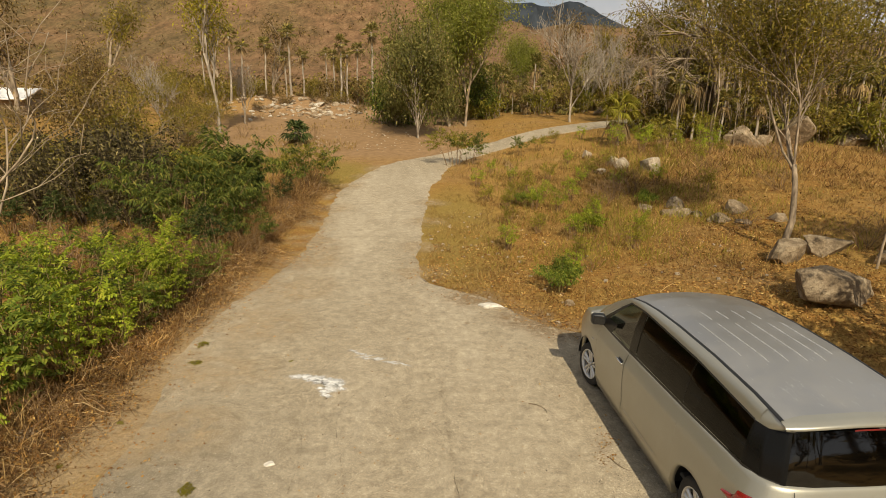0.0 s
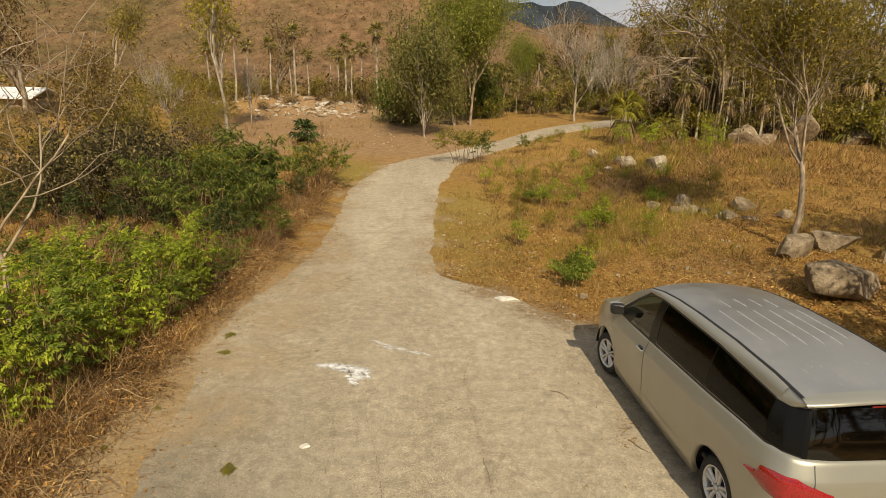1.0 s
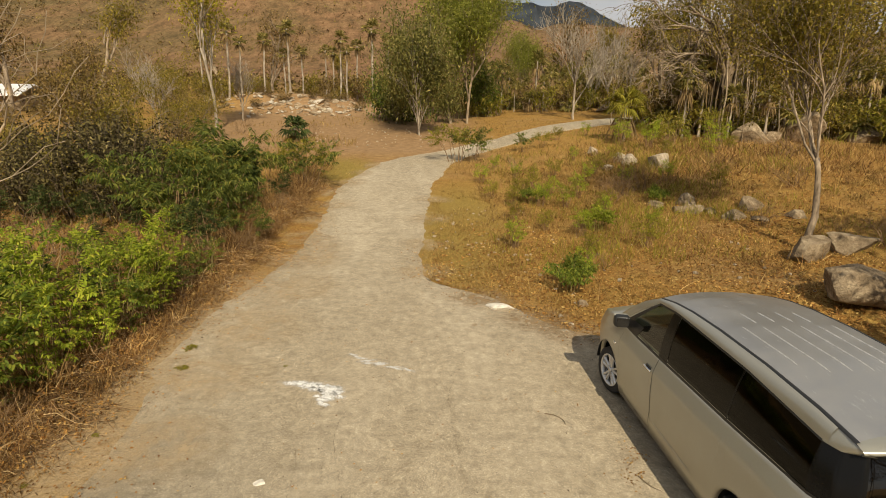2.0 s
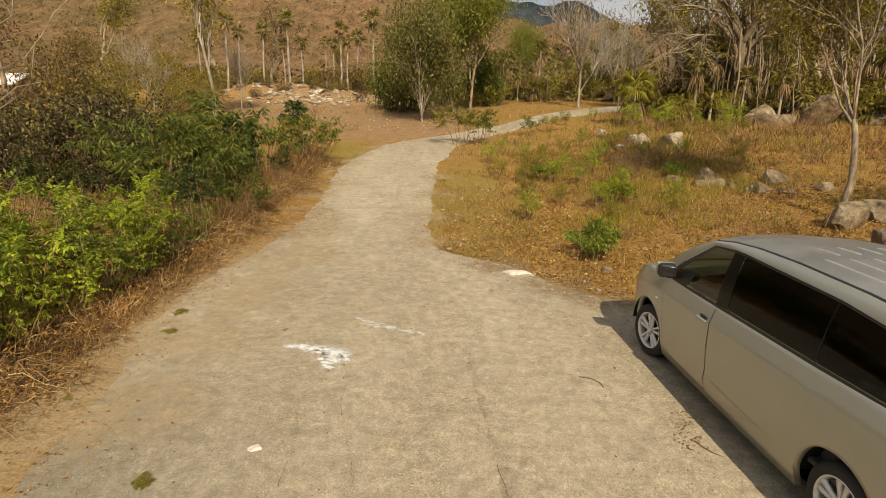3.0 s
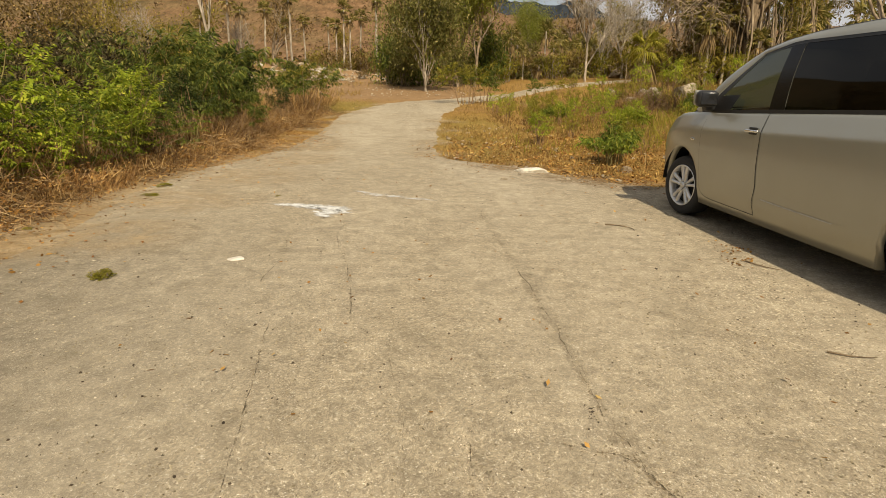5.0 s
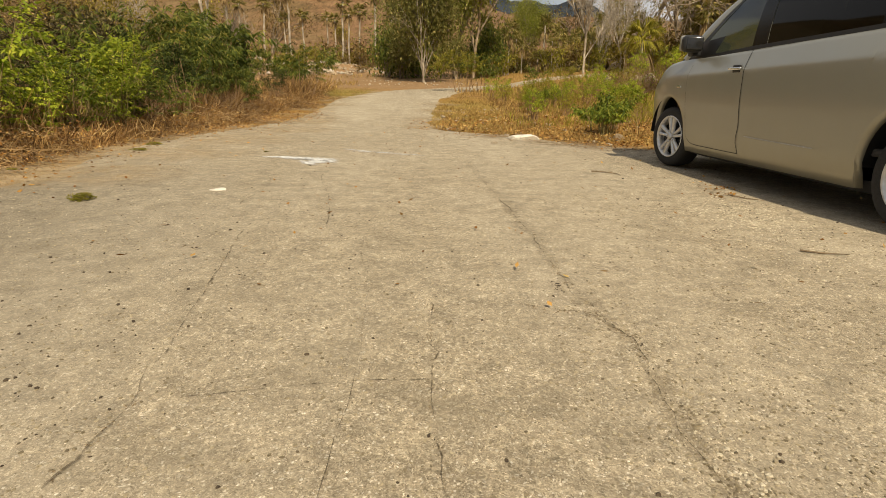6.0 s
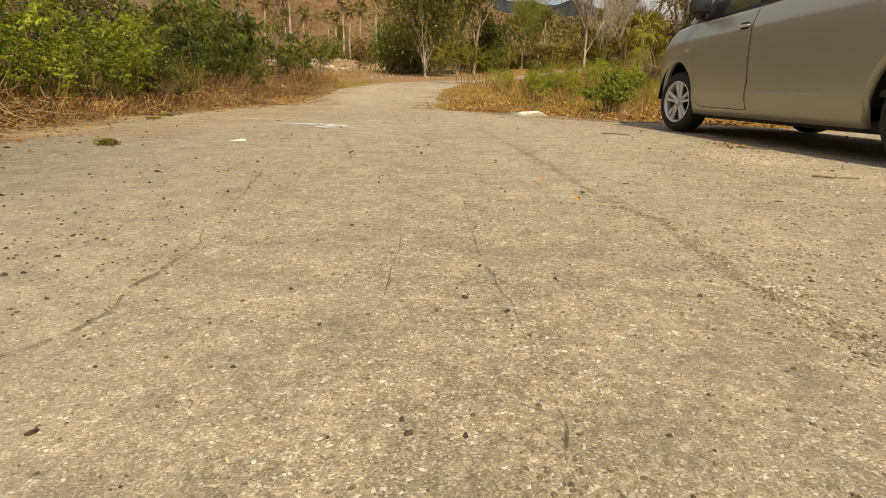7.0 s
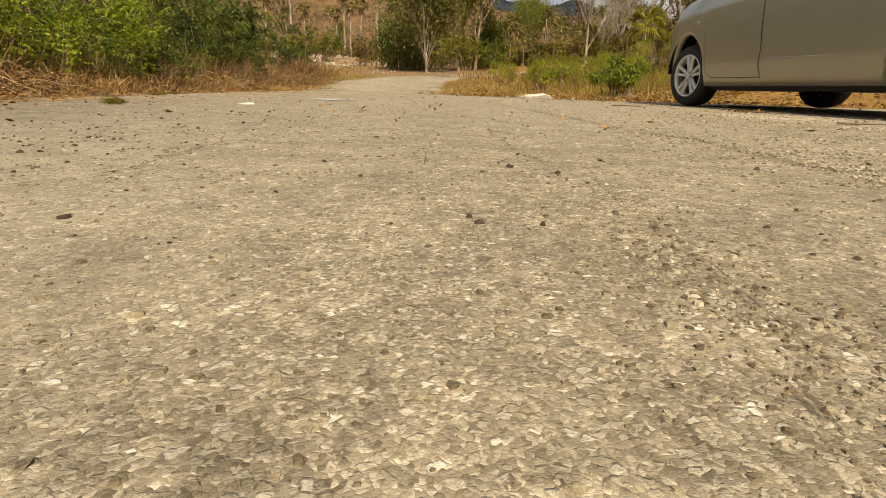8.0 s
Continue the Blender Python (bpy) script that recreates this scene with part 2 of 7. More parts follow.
def paint_mat():
    """Silver car paint under a film of dust, thicker low down on the doors."""
    k = Mat("silver_paint", 0.3, metal=0.55, spec=0.5)
    k.set("Coat Weight", 0.6)
    k.set("Coat Roughness", 0.1)
    f = k.noise(2.2, 6, 0.65)
    g = k.noise(380, 2)
    low = k.ramp(k.xyz(k.tc.outputs["Object"])[2], [(0.25, 0.35), (0.7, 0.0)])
    dust = k.math("ADD", k.ramp(f, [(0.3, 0.16), (0.75, 0.30)]), low)
    base = k.mix(k.ramp(g, [(0.4, 0.0), (0.6, 0.25)]), (0.352, 0.348, 0.305), (0.44, 0.436, 0.387))
    k.color(k.mix(dust, base, (0.305, 0.273, 0.18)))
    k.link(k.ramp(f, [(0.3, 0.32), (0.75, 0.42)]), k.b.inputs["Roughness"])
    return k.m


def roof_paint_mat():
    """The dusty roof of the same paint, with dried water marks."""
    k = Mat("dusty_silver_roof", 0.42, metal=0.6, spec=0.5)
    k.set("Coat Weight", 0.4)
    k.set("Coat Roughness", 0.25)
    f = k.noise(2.6, 7, 0.7)
    g = k.noise(14, 6, 0.75, stretch=(0.35, 1, 1))
    c = k.mix(k.ramp(f, [(0.4, 0.0), (0.68, 0.7)]), (0.32, 0.32, 0.317), (0.40, 0.388, 0.362))
    c = k.mix(k.ramp(g, [(0.60, 0.0), (0.72, 0.5)]), c, (0.66, 0.65, 0.62))
    k.color(c)
    k.link(k.ramp(f, [(0.4, 0.30), (0.7, 0.52)]), k.b.inputs["Roughness"])
    return k.m


def glass_mat(name, tint, clear, ior=1.5):
    """Tinted car glass: a gloss coat over a see-through tint."""
    k = Mat(name, 0.04, spec=0.5)
    k.set("Base Color", (*tint, 1))
    tr = k.n("ShaderNodeBsdfTransparent")
    tr.inputs["Color"].default_value = (*clear, 1)
    gl = k.n("ShaderNodeBsdfGlossy")
    gl.inputs["Roughness"].default_value = 0.04
    fr = k.n("ShaderNodeFresnel")
    fr.inputs["IOR"].default_value = ior
    ms = k.n("ShaderNodeMixShader")
    k.link(fr.outputs[0], ms.inputs[0])
    k.link(tr.outputs[0], ms.inputs[1])
    k.link(gl.outputs[0], ms.inputs[2])
    k.link(ms.outputs[0], k.t.nodes["Material Output"].inputs["Surface"])
    return k.m


def lens_mat():
    k = Mat("red_lamp_lens", 0.12, spec=0.6)
    f = k.voronoi(90, "Distance", world=False)
    k.color(k.ramp(f, [(0.2, (0.36, 0.014, 0.014)), (0.6, (0.22, 0.008, 0.009))]))
    k.set("Coat Weight", 0.8)
    k.normal(k.bump(f, 0.05, 0.005))
    return k.m


def chalk_mat(name="worn_white_paint", top=0.95, shift=0.0):
    """White road paint, worn through in places."""
    k = Mat(name, 0.85, spec=0.2)
    f = k.noise(24, 8, 0.75, world=True)
    g = k.noise(90, 4, 0.7, world=True)
    k.color(k.ramp(g, [(0.35, (0.55, 0.54, 0.50)), (0.65, (0.80, 0.79, 0.76))]))
    ln = k.n("ShaderNodeVectorMath")
    ln.operation = "LENGTH"
    flat = k.n("ShaderNodeVectorMath")
    flat.operation = "MULTIPLY"
    flat.inputs[1].default_value = (1, 1, 0)
    k.link(k.tc.outputs["Object"], flat.inputs[0])
    k.link(flat.outputs[0], ln.inputs[0])
    edge = k.ramp(ln.outputs["Value"], [(0.0, 0.13), (1.0, -0.0)])
    thin = k.math("SUBTRACT", edge, k.math("MULTIPLY", ln.outputs["Value"], 0.12))
    a = k.ramp(k.math("ADD", thin, k.math("ADD", k.math("MULTIPLY", f, 0.65), k.math("MULTIPLY", g, 0.35))), [(0.47 + shift, 0.0), (0.59 + shift, top)])
    k.link(a, k.b.inputs["Alpha"])
    return k.m


def dust_mat(name, c, lo, hi, scale=2.4, round_off=False, top=0.8):
    """Thin drifted sand or stain that fades out in patches."""
    k = Mat(name, 0.95, spec=0.1)
    f = k.noise(scale, 8, 0.75, world=True)
    g = k.noise(60, 4, 0.7, world=True)
    k.color(k.mix(1.0, c, k.ramp(g, [(0.3, 0.75), (0.7, 1.2)]), "MULTIPLY"))
    a = k.ramp(f, [(lo, 0.0), (hi, top)])
    if round_off:
        ln = k.n("ShaderNodeVectorMath")
        ln.operation = "LENGTH"
        flat = k.n("ShaderNodeVectorMath")
        flat.operation = "MULTIPLY"
        flat.inputs[1].default_value = (1, 1, 0)
        k.link(k.tc.outputs["Object"], flat.inputs[0])
        k.link(flat.outputs[0], ln.inputs[0])
        a = k.math("MULTIPLY", a, k.ramp(ln.outputs["Value"], [(0.3, 1.0), (0.95, 0.0)]))
    k.link(a, k.b.inputs["Alpha"])
    return k.m


M_ROAD, M_GROUND = road_mat(), ground_mat()
M_PAINT, M_ROOF = paint_mat(), roof_paint_mat()
M_GLASS_DARK = glass_mat("privacy_glass", (0.02, 0.02, 0.02), (0.018, 0.017, 0.016), 1.32)
M_GLASS_REAR = glass_mat("rear_privacy_glass", (0.02, 0.02, 0.02), (0.02, 0.019, 0.018), 1.7)
M_GLASS = glass_mat("green_tinted_glass", (0.02, 0.03, 0.02), (0.22, 0.255, 0.20), 1.6)
M_PILLAR = plain_mat("satin_black_pillar", (0.006, 0.006, 0.006), 0.22, bump=0.0, spec=0.18)
M_BLACK = plain_mat("black_trim", (0.012, 0.012, 0.012), 0.45, bump=0.05)
M_GLOSSBLACK = plain_mat("gloss_black_panel", (0.012, 0.012, 0.012), 0.12, bump=0.0)
M_RUBBER = plain_mat("dusty_tyre_rubber", (0.020, 0.0185, 0.0165), 0.85, grain=120, amount=0.4, bump=0.4)
M_ALLOY = plain_mat("silver_alloy", (0.62, 0.615, 0.60), 0.3, 0.6, grain=30, amount=0.1, bump=0.0)
M_CHROME = plain_mat("chrome", (0.75, 0.75, 0.74), 0.1, 1.0, bump=0.0)
M_CABIN = plain_mat("grey_cabin_cloth", (0.07, 0.066, 0.06), 0.9, grain=200, amount=0.3, bump=0.2)
M_LENS = lens_mat()
# paler than the paint: highlights on the pressings, put into the colour
M_RIB = plain_mat("pale_highlight_rib", (0.40, 0.396, 0.385), 0.5, 0.3, grain=25, amount=0.25, bump=0.0)
M_DIMLENS = plain_mat("dark_red_lens", (0.16, 0.012, 0.012), 0.2, bump=0.0)
M_CHALK, M_CHALK_FAINT = chalk_mat(shift=-0.025), chalk_mat("faint_white_paint", 0.6, -0.03)
M_CRACK = dust_mat("crack_filling", (0.09, 0.066, 0.04), 0.42, 0.57, 22.0, top=0.62)
M_RUT = dust_mat("rut_band", (0.15, 0.112, 0.066), 0.40, 0.66, 11.0, top=0.28)
M_CRUMB = plain_mat("soil_crumbs", (0.21, 0.16, 0.10), 0.95, grain=150, amount=0.6, bump=0.4, spec=0.1)
M_LUMP = plain_mat("dark_seed_pods", (0.055, 0.038, 0.022), 0.9, grain=90, amount=0.5, bump=0.5)
M_ROCK = rock_mat("grey_brown_rock", (0.10, 0.072, 0.044), (0.28, 0.21, 0.13), (0.50, 0.40, 0.265))
M_PALEROCK = rock_mat("pale_rock", (0.24, 0.18, 0.115), (0.47, 0.385, 0.27), (0.66, 0.57, 0.43), 5.0)
M_CREAM = plain_mat("cream_stone", (0.60, 0.555, 0.47), 0.9, grain=16, amount=0.3, bump=0.5, spec=0.2)
M_CREAMROCK = rock_mat("cream_rock", (0.36, 0.31, 0.23), (0.60, 0.54, 0.44), (0.76, 0.71, 0.62), 9.0)
M_TANROCK = rock_mat("tan_rock", (0.17, 0.12, 0.07), (0.34, 0.255, 0.16), (0.50, 0.40, 0.27), 4.0)
M_BARK = bark_mat("grey_bark", (0.09, 0.066, 0.043), (0.40, 0.315, 0.22), 14.0)
M_TANBARK = bark_mat("tan_bark", (0.17, 0.125, 0.08), (0.44, 0.35, 0.24))
M_PALEBARK = bark_mat("pale_bark", (0.20, 0.16, 0.115), (0.48, 0.415, 0.325))
M_DARKBARK = bark_mat("dark_bark", (0.085, 0.062, 0.04), (0.27, 0.20, 0.125))
M_STEM = bark_mat("green_brown_stems", (0.15, 0.12, 0.045), (0.30, 0.24, 0.09))
M_TWIG = bark_mat("dry_twigs", (0.14, 0.085, 0.042), (0.36, 0.235, 0.125))
M_LEAF_LIME = leaf_mat("lime_leaves", [(0.0, (0.16, 0.20, 0.015)), (0.45, (0.31, 0.385, 0.027)), (0.85, (0.45, 0.49, 0.046)), (1.0, (0.62, 0.56, 0.075))], 0.5, gloss=0.25)
M_LEAF_GREEN = leaf_mat("green_leaves", [(0.0, (0.08, 0.12, 0.015)), (0.5, (0.185, 0.245, 0.028)), (1.0, (0.36, 0.37, 0.05))], 0.48, gloss=0.25)
M_LEAF_DEEP = leaf_mat("deep_green_leaves", [(0.0, (0.055, 0.078, 0.015)), (0.5, (0.125, 0.16, 0.026)), (0.9, (0.25, 0.26, 0.045)), (1.0, (0.38, 0.33, 0.07))], 0.45, gloss=0.22)
M_LEAF_GREY = leaf_mat("grey_green_leaves", [(0.0, (0.10, 0.10, 0.026)), (0.5, (0.19, 0.185, 0.048)), (0.9, (0.29, 0.26, 0.08)), (1.0, (0.42, 0.34, 0.12))], 0.45)
M_LEAF_DARK = leaf_mat("dark_green_leaves", [(0.0, (0.030, 0.048, 0.014)), (0.6, (0.075, 0.105, 0.026)), (1.0, (0.17, 0.17, 0.05))], 0.36)
M_LEAF_DULL = leaf_mat("dull_green_leaves", [(0.0, (0.15, 0.14, 0.024)), (0.5, (0.29, 0.26, 0.042)), (0.9, (0.40, 0.34, 0.065)), (1.0, (0.48, 0.37, 0.10))], 0.48)
M_LEAF_OLIVE = leaf_mat("olive_leaves", [(0.0, (0.125, 0.105, 0.016)), (0.5, (0.25, 0.205, 0.032)), (0.85, (0.36, 0.285, 0.05)), (1.0, (0.48, 0.35, 0.09))], 0.48)
M_LEAF_BROWN = leaf_mat("brown_thicket_leaves", [(0.0, (0.08, 0.054, 0.018)), (0.5, (0.18, 0.12, 0.038)), (0.8, (0.28, 0.195, 0.06)), (1.0, (0.42, 0.29, 0.11))], 0.40)
M_LEAF_THICKET = leaf_mat("dark_thicket_leaves", [(0.0, (0.035, 0.028, 0.014)), (0.5, (0.085, 0.066, 0.028)), (0.8, (0.155, 0.13, 0.045)), (1.0, (0.34, 0.27, 0.11))], 0.28)
M_LEAF_FEATHER = leaf_mat("light_green_leaves", [(0.0, (0.16, 0.18, 0.026)), (0.6, (0.29, 0.305, 0.05)), (1.0, (0.44, 0.42, 0.09))], 0.5)
M_LEAF_GOLD = leaf_mat("yellow_leaves", [(0.0, (0.26, 0.235, 0.02)), (0.6, (0.42, 0.38, 0.035)), (1.0, (0.58, 0.48, 0.07))], 0.5)
M_LEAF_YELLOW = leaf_mat("yellow_green_leaves", [(0.0, (0.155, 0.15, 0.016)), (0.6, (0.30, 0.275, 0.032)), (1.0, (0.44, 0.36, 0.065))], 0.46)
M_STRAW = leaf_mat("straw", [(0.0, (0.17, 0.10, 0.034)), (0.5, (0.33, 0.21, 0.062)), (1.0, (0.50, 0.35, 0.125))], 0.25, 0.8)
M_RUST = leaf_mat("rusty_dry_grass", [(0.0, (0.085, 0.043, 0.017)), (0.4, (0.28, 0.155, 0.055)), (0.8, (0.44, 0.27, 0.10)), (1.0, (0.60, 0.42, 0.18))], 0.33, 0.8)
M_VINE = leaf_mat("dead_vine_stalks", [(0.0, (0.09, 0.05, 0.025)), (0.4, (0.26, 0.16, 0.075)), (0.8, (0.42, 0.28, 0.13)), (1.0, (0.58, 0.43, 0.22))], 0.25, 0.8)
M_LITTER = leaf_mat("fallen_leaves", [(0.0, (0.13, 0.055, 0.017)), (0.5, (0.31, 0.155, 0.04)), (0.9, (0.48, 0.28, 0.08)), (1.0, (0.60, 0.42, 0.15))], 0.15, 0.8)
M_PALM = leaf_mat("palm_fronds", [(0.0, (0.11, 0.105, 0.027)), (0.5, (0.27, 0.235, 0.06)), (1.0, (0.48, 0.37, 0.13))], 0.46)
M_PALMDEAD = leaf_mat("dead_palm_fronds", [(0.0, (0.16, 0.11, 0.05)), (1.0, (0.40, 0.28, 0.13))], 0.3)
M_SCRUB = leaf_mat("hill_scrub", [(0.0, (0.15, 0.095, 0.048)), (0.5, (0.23, 0.142, 0.072)), (0.9, (0.29, 0.205, 0.10)), (1.0, (0.15, 0.14, 0.05))], 0.35, 0.9)
M_MOUNTAIN = plain_mat("distant_wooded_mountain", (0.040, 0.047, 0.056), 1.0, grain=0.02, amount=0.3, bump=0.0, spec=0.0)
M_WHITE = plain_mat("white_sheet_roof", (0.78, 0.77, 0.74), 0.6, grain=4, amount=0.08)
M_SANDDRIFT = dust_mat("sand_drift", (0.47, 0.355, 0.21), 0.36, 0.62, 3.0, True, 0.62)
M_SOIL = dust_mat("orange_soil", (0.30, 0.205, 0.11), 0.37, 0.60, 6.0, True)

# ---------------------------------------------------------------- mesh helpers
UP = np.array((0.0, 0.0, 1.0))


class Build:
    """Collects vertices and faces of one mesh."""

    def __init__(self):
        self.v, self.f, self.n = [], [], 0

    def add(self, v, f):
        v = np.asarray(v, float).reshape(-1, 3)
        self.v.append(v)
        self.f.extend((np.asarray(f, int) + self.n).tolist() if not isinstance(f, list) else [[i + self.n for i in q] for q in f])
        self.n += len(v)
        return self

    def mesh(self, name, material, smooth=True):
        me = bpy.data.meshes.new(name)
        me.from_pydata(np.concatenate(self.v).tolist(), [], self.f)
        me.materials.append(material)
        if smooth:
            me.polygons.foreach_set("use_smooth", [True] * len(me.polygons))
        me.update()
        return me


def thing(name, label, category, group="", m=None):
    ob = new(name)
    ob.empty_display_size = 0.2
    if m is not None:
        ob.matrix_world = m
    return tagged(ob, label, category, group)


def part(name, data, material, parent, label="", smooth=True, kind=""):
    """Links one mesh object under a thing or a part. data: a Build, a bmesh or a mesh."""
    if isinstance(data, Build):
        me = data.mesh(name, material, smooth)
    elif isinstance(data, bmesh.types.BMesh):
        me = bpy.data.meshes.new(name)
        data.to_mesh(me)
        data.free()
        me.materials.append(material)
        if smooth:
            me.polygons.foreach_set("use_smooth", [True] * len(me.polygons))
    else:
        me = data
    ob = new(name, me)
    ob.parent = parent
    return tagged(ob, label, kind=kind)


def grid_faces(nu, nv, off=0, wrap=False):
    """Quads of a grid of nu by nv points, stored row by row."""
    i = np.arange(nu - (0 if wrap else 1))[:, None]
    j = np.arange(nv - 1)[None, :]
    a = i * nv + j
    b = ((i + 1) % nu) * nv + j
    return np.stack([a, b, b + 1, a + 1], -1).reshape(-1, 4) + off


def add_grid(bd, pts, wrap=False):
    pts = np.asarray(pts, float)
    bd.add(pts.reshape(-1, 3), grid_faces(pts.shape[0], pts.shape[1], 0, wrap))
    return bd


def add_tube(bd, pts, radii, sides=6, cap=True):
    pts = np.asarray(pts, float)
    radii = np.asarray(radii, float)
    d = np.gradient(pts, axis=0)
    d /= np.linalg.norm(d, axis=1)[:, None] + 1e-9
    ref = np.where(np.abs(d[:, 2:3]) > 0.9, np.array([[1.0, 0, 0]]), UP[None])
    a = np.cross(d, ref)
    a /= np.linalg.norm(a, axis=1)[:, None] + 1e-9
    b = np.cross(d, a)
    t = np.linspace(0, 2 * math.pi, sides, endpoint=False)
    ring = pts[:, None] + radii[:, None, None] * (a[:, None] * np.cos(t)[None, :, None] + b[:, None] * np.sin(t)[None, :, None])
    n = len(pts)
    i, j = np.arange(n - 1)[:, None], np.arange(sides)[None]
    k = (j + 1) % sides
    f = np.stack([i * sides + j, i * sides + k, (i + 1) * sides + k, (i + 1) * sides + j], -1).reshape(-1, 4)
    bd.add(ring.reshape(-1, 3), f)
    if cap:
        bd.f.append([bd.n - sides + q for q in range(sides)])
    return bd


def unit(v):
    return v / (np.linalg.norm(v, axis=-1, keepdims=True) + 1e-9)


def add_leaves(bd, base, way, length, width, rng, droop=0.15, oval=False):
    """Pointed leaves from base along way: a kite each, or an oval of six corners."""
    n = len(base)
    if not n:
        return bd
    way = unit(way)
    side = unit(np.cross(way, unit(UP[None] + rng.normal(0, 0.45, (n, 3)))))
    length = np.broadcast_to(np.asarray(length, float), (n,))[:, None]
    width = np.broadcast_to(np.asarray(width, float), (n,))[:, None]
    tip = base + way * length - UP * droop * length
    if oval:
        a, b = base + way * length * 0.28 - UP * droop * length * 0.12, base + way * length * 0.68 - UP * droop * length * 0.5
        v = np.stack([base, a + side * width * 0.46, b + side * width * 0.42, tip, b - side * width * 0.42, a - side * width * 0.46], 1).reshape(-1, 3)
        return bd.add(v, np.arange(6 * n).reshape(-1, 6))
    mid = base + way * length * 0.48
    v = np.stack([base, mid + side * width / 2, tip, mid - side * width / 2], 1).reshape(-1, 3)
    return bd.add(v, np.arange(4 * n).reshape(-1, 4))


def add_fronds(bd, org, way, length, pairs, leaflet, width, rng, droop=0.25, hang=0.5, oval=False):
    """Feathered leaves: leaflets in pairs along arched stalks."""
    n = len(org)
    way = unit(way)
    side = unit(np.cross(way, UP[None] + rng.normal(0, 0.15, (n, 3))))
    t = np.linspace(0.18, 1.0, pairs)
    L = np.broadcast_to(np.asarray(length, float), (n,))
    pos = org[:, None] + way[:, None] * (L[:, None] * t)[..., None] - UP * (droop * L[:, None] * t ** 2)[..., None]
    tan = unit(way[:, None] - UP * (2 * droop * t)[None, :, None])
    size = leaflet * (0.65 + 0.7 * np.sin(math.pi * (0.12 + 0.76 * t)))[None] * rng.uniform(0.8, 1.2, (n, pairs))
    for sg in (-1, 1):
        d = side[:, None] * sg * 0.8 + tan * 0.45 + rng.normal(0, 0.25, (n, pairs, 3)) - UP * hang
        add_leaves(bd, pos.reshape(-1, 3), d.reshape(-1, 3), size.ravel(), width, rng, 0.25, oval)
    return bd


# ---------------------------------------------------------------- the lie of the land
def smooth(a, b, v):
    t = np.clip((np.asarray(v, float) - a) / (b - a), 0, 1)
    return t * t * (3 - 2 * t)


def soft(v, k=3.0):
    return (np.sqrt(v * v + k * k) + v) / 2


def waves(x, y, s, seed):
    r = np.random.default_rng(seed)
    z = 0
    for _ in range(6):
        a, k, p = r.uniform(0, 6.28), r.uniform(0.6, 1.8) / s, r.uniform(0, 6.28)
        z = z + np.sin((x * math.cos(a) + y * math.sin(a)) * k + p)
    return z / 6


def land(x, y):
    """Height of the ground in metres."""
    x, y = np.asarray(x, float), np.asarray(y, float)
    rise = 0.045 * (soft(y - 15) - soft(y - 95, 12.0))
    x0 = 8.0 - 5.2 * smooth(9.0, 11.5, y)
    bank = 0.9 * (1 - np.exp(-0.16 * np.maximum(0, x - x0) / 0.9)) * smooth(-6, 4, y)
    wild = smooth(4.5, 7.0, np.abs(x - 0.6)) * smooth(-10, 4, y)
    bumps = 0.10 * waves(x, y, 2.2, 3) * wild + 0.35 * waves(x, y, 9, 4) * smooth(12, 30, np.abs(x)) * wild
    mound = 1.25 * np.exp(-((x + 14.5) ** 2 / 60 + (y - 54.5) ** 2 / 8)) * (1 + 0.3 * waves(x, y, 1.0, 5))
    top = np.interp(x, [-400, -150, -55, -27, 0, 13, 20, 26, 32, 40, 55, 75, 105, 160, 225, 420], [95.0, 86.0, 72.0, 67.3, 58.2, 42.2, 34.3, 32.7, 33.9, 30.0, 32.6, 31.0, 29.0, 29.9, 29.3, 40.0])
    hill = top * smooth(85, 330, y) ** 1.25 * (1 + 0.10 * waves(x, y, 22, 6) + 0.05 * waves(x, y, 7, 7)) * (1 - smooth(380, 900, y))
    return rise + bank + bumps + mound + hill


def spline(pts, n):
    """n points spread evenly along a smooth line through pts."""
    p = np.asarray(pts, float)
    p = np.vstack([2 * p[0] - p[1], p, 2 * p[-1] - p[-2]])
    out = []
    for i in range(1, len(p) - 2):
        t = np.linspace(0, 1, 24, endpoint=False)[:, None]
        a, b, c, d = p[i - 1], p[i], p[i + 1], p[i + 2]
        out.append(0.5 * (2 * b + (c - a) * t + (2 * a - 5 * b + 4 * c - d) * t ** 2 + (3 * b - a - 3 * c + d) * t ** 3))
    q = np.vstack(out + [p[-2][None]])
    s = np.r_[0, np.cumsum(np.linalg.norm(np.diff(q, axis=0), axis=1))]
    u = np.linspace(0, s[-1], n)
    return np.stack([np.interp(u, s, q[:, k]) for k in range(q.shape[1])], 1)


ROAD_LEFT = [(-3.2, -9), (-3.35, -2), (-3.5, 3), (-3.62, 6), (-3.85, 7.6), (-4.15, 9), (-4.1, 10.7), (-3.85, 12.6), (-3.65, 15.3), (-3.8, 19), (-4.1, 21.9), (-3.6, 25.3),
             (-2.5, 28.7), (-0.36, 31.6), (2.4, 36.2), (6.4, 40.6), (12.5, 44.5), (22, 48), (40, 52)]
ROAD_RIGHT = [(6.2, -9), (6.0, -2), (5.8, 3), (5.6, 6), (5.0, 8.3), (3.6, 9.8), (2.3, 10.35), (1.55, 11.0), (0.75, 11.9), (-0.42, 13.0), (-0.62, 16.1), (-0.62, 19.7),
              (-0.38, 24.4), (0.1, 27.4), (1.45, 30.7), (3.4, 33.6), (7.2, 37.6), (13, 41), (22, 44), (40, 48)]
EDGE_L, EDGE_R = spline(ROAD_LEFT, 420), spline(ROAD_RIGHT, 420)
_r = np.random.default_rng(11)
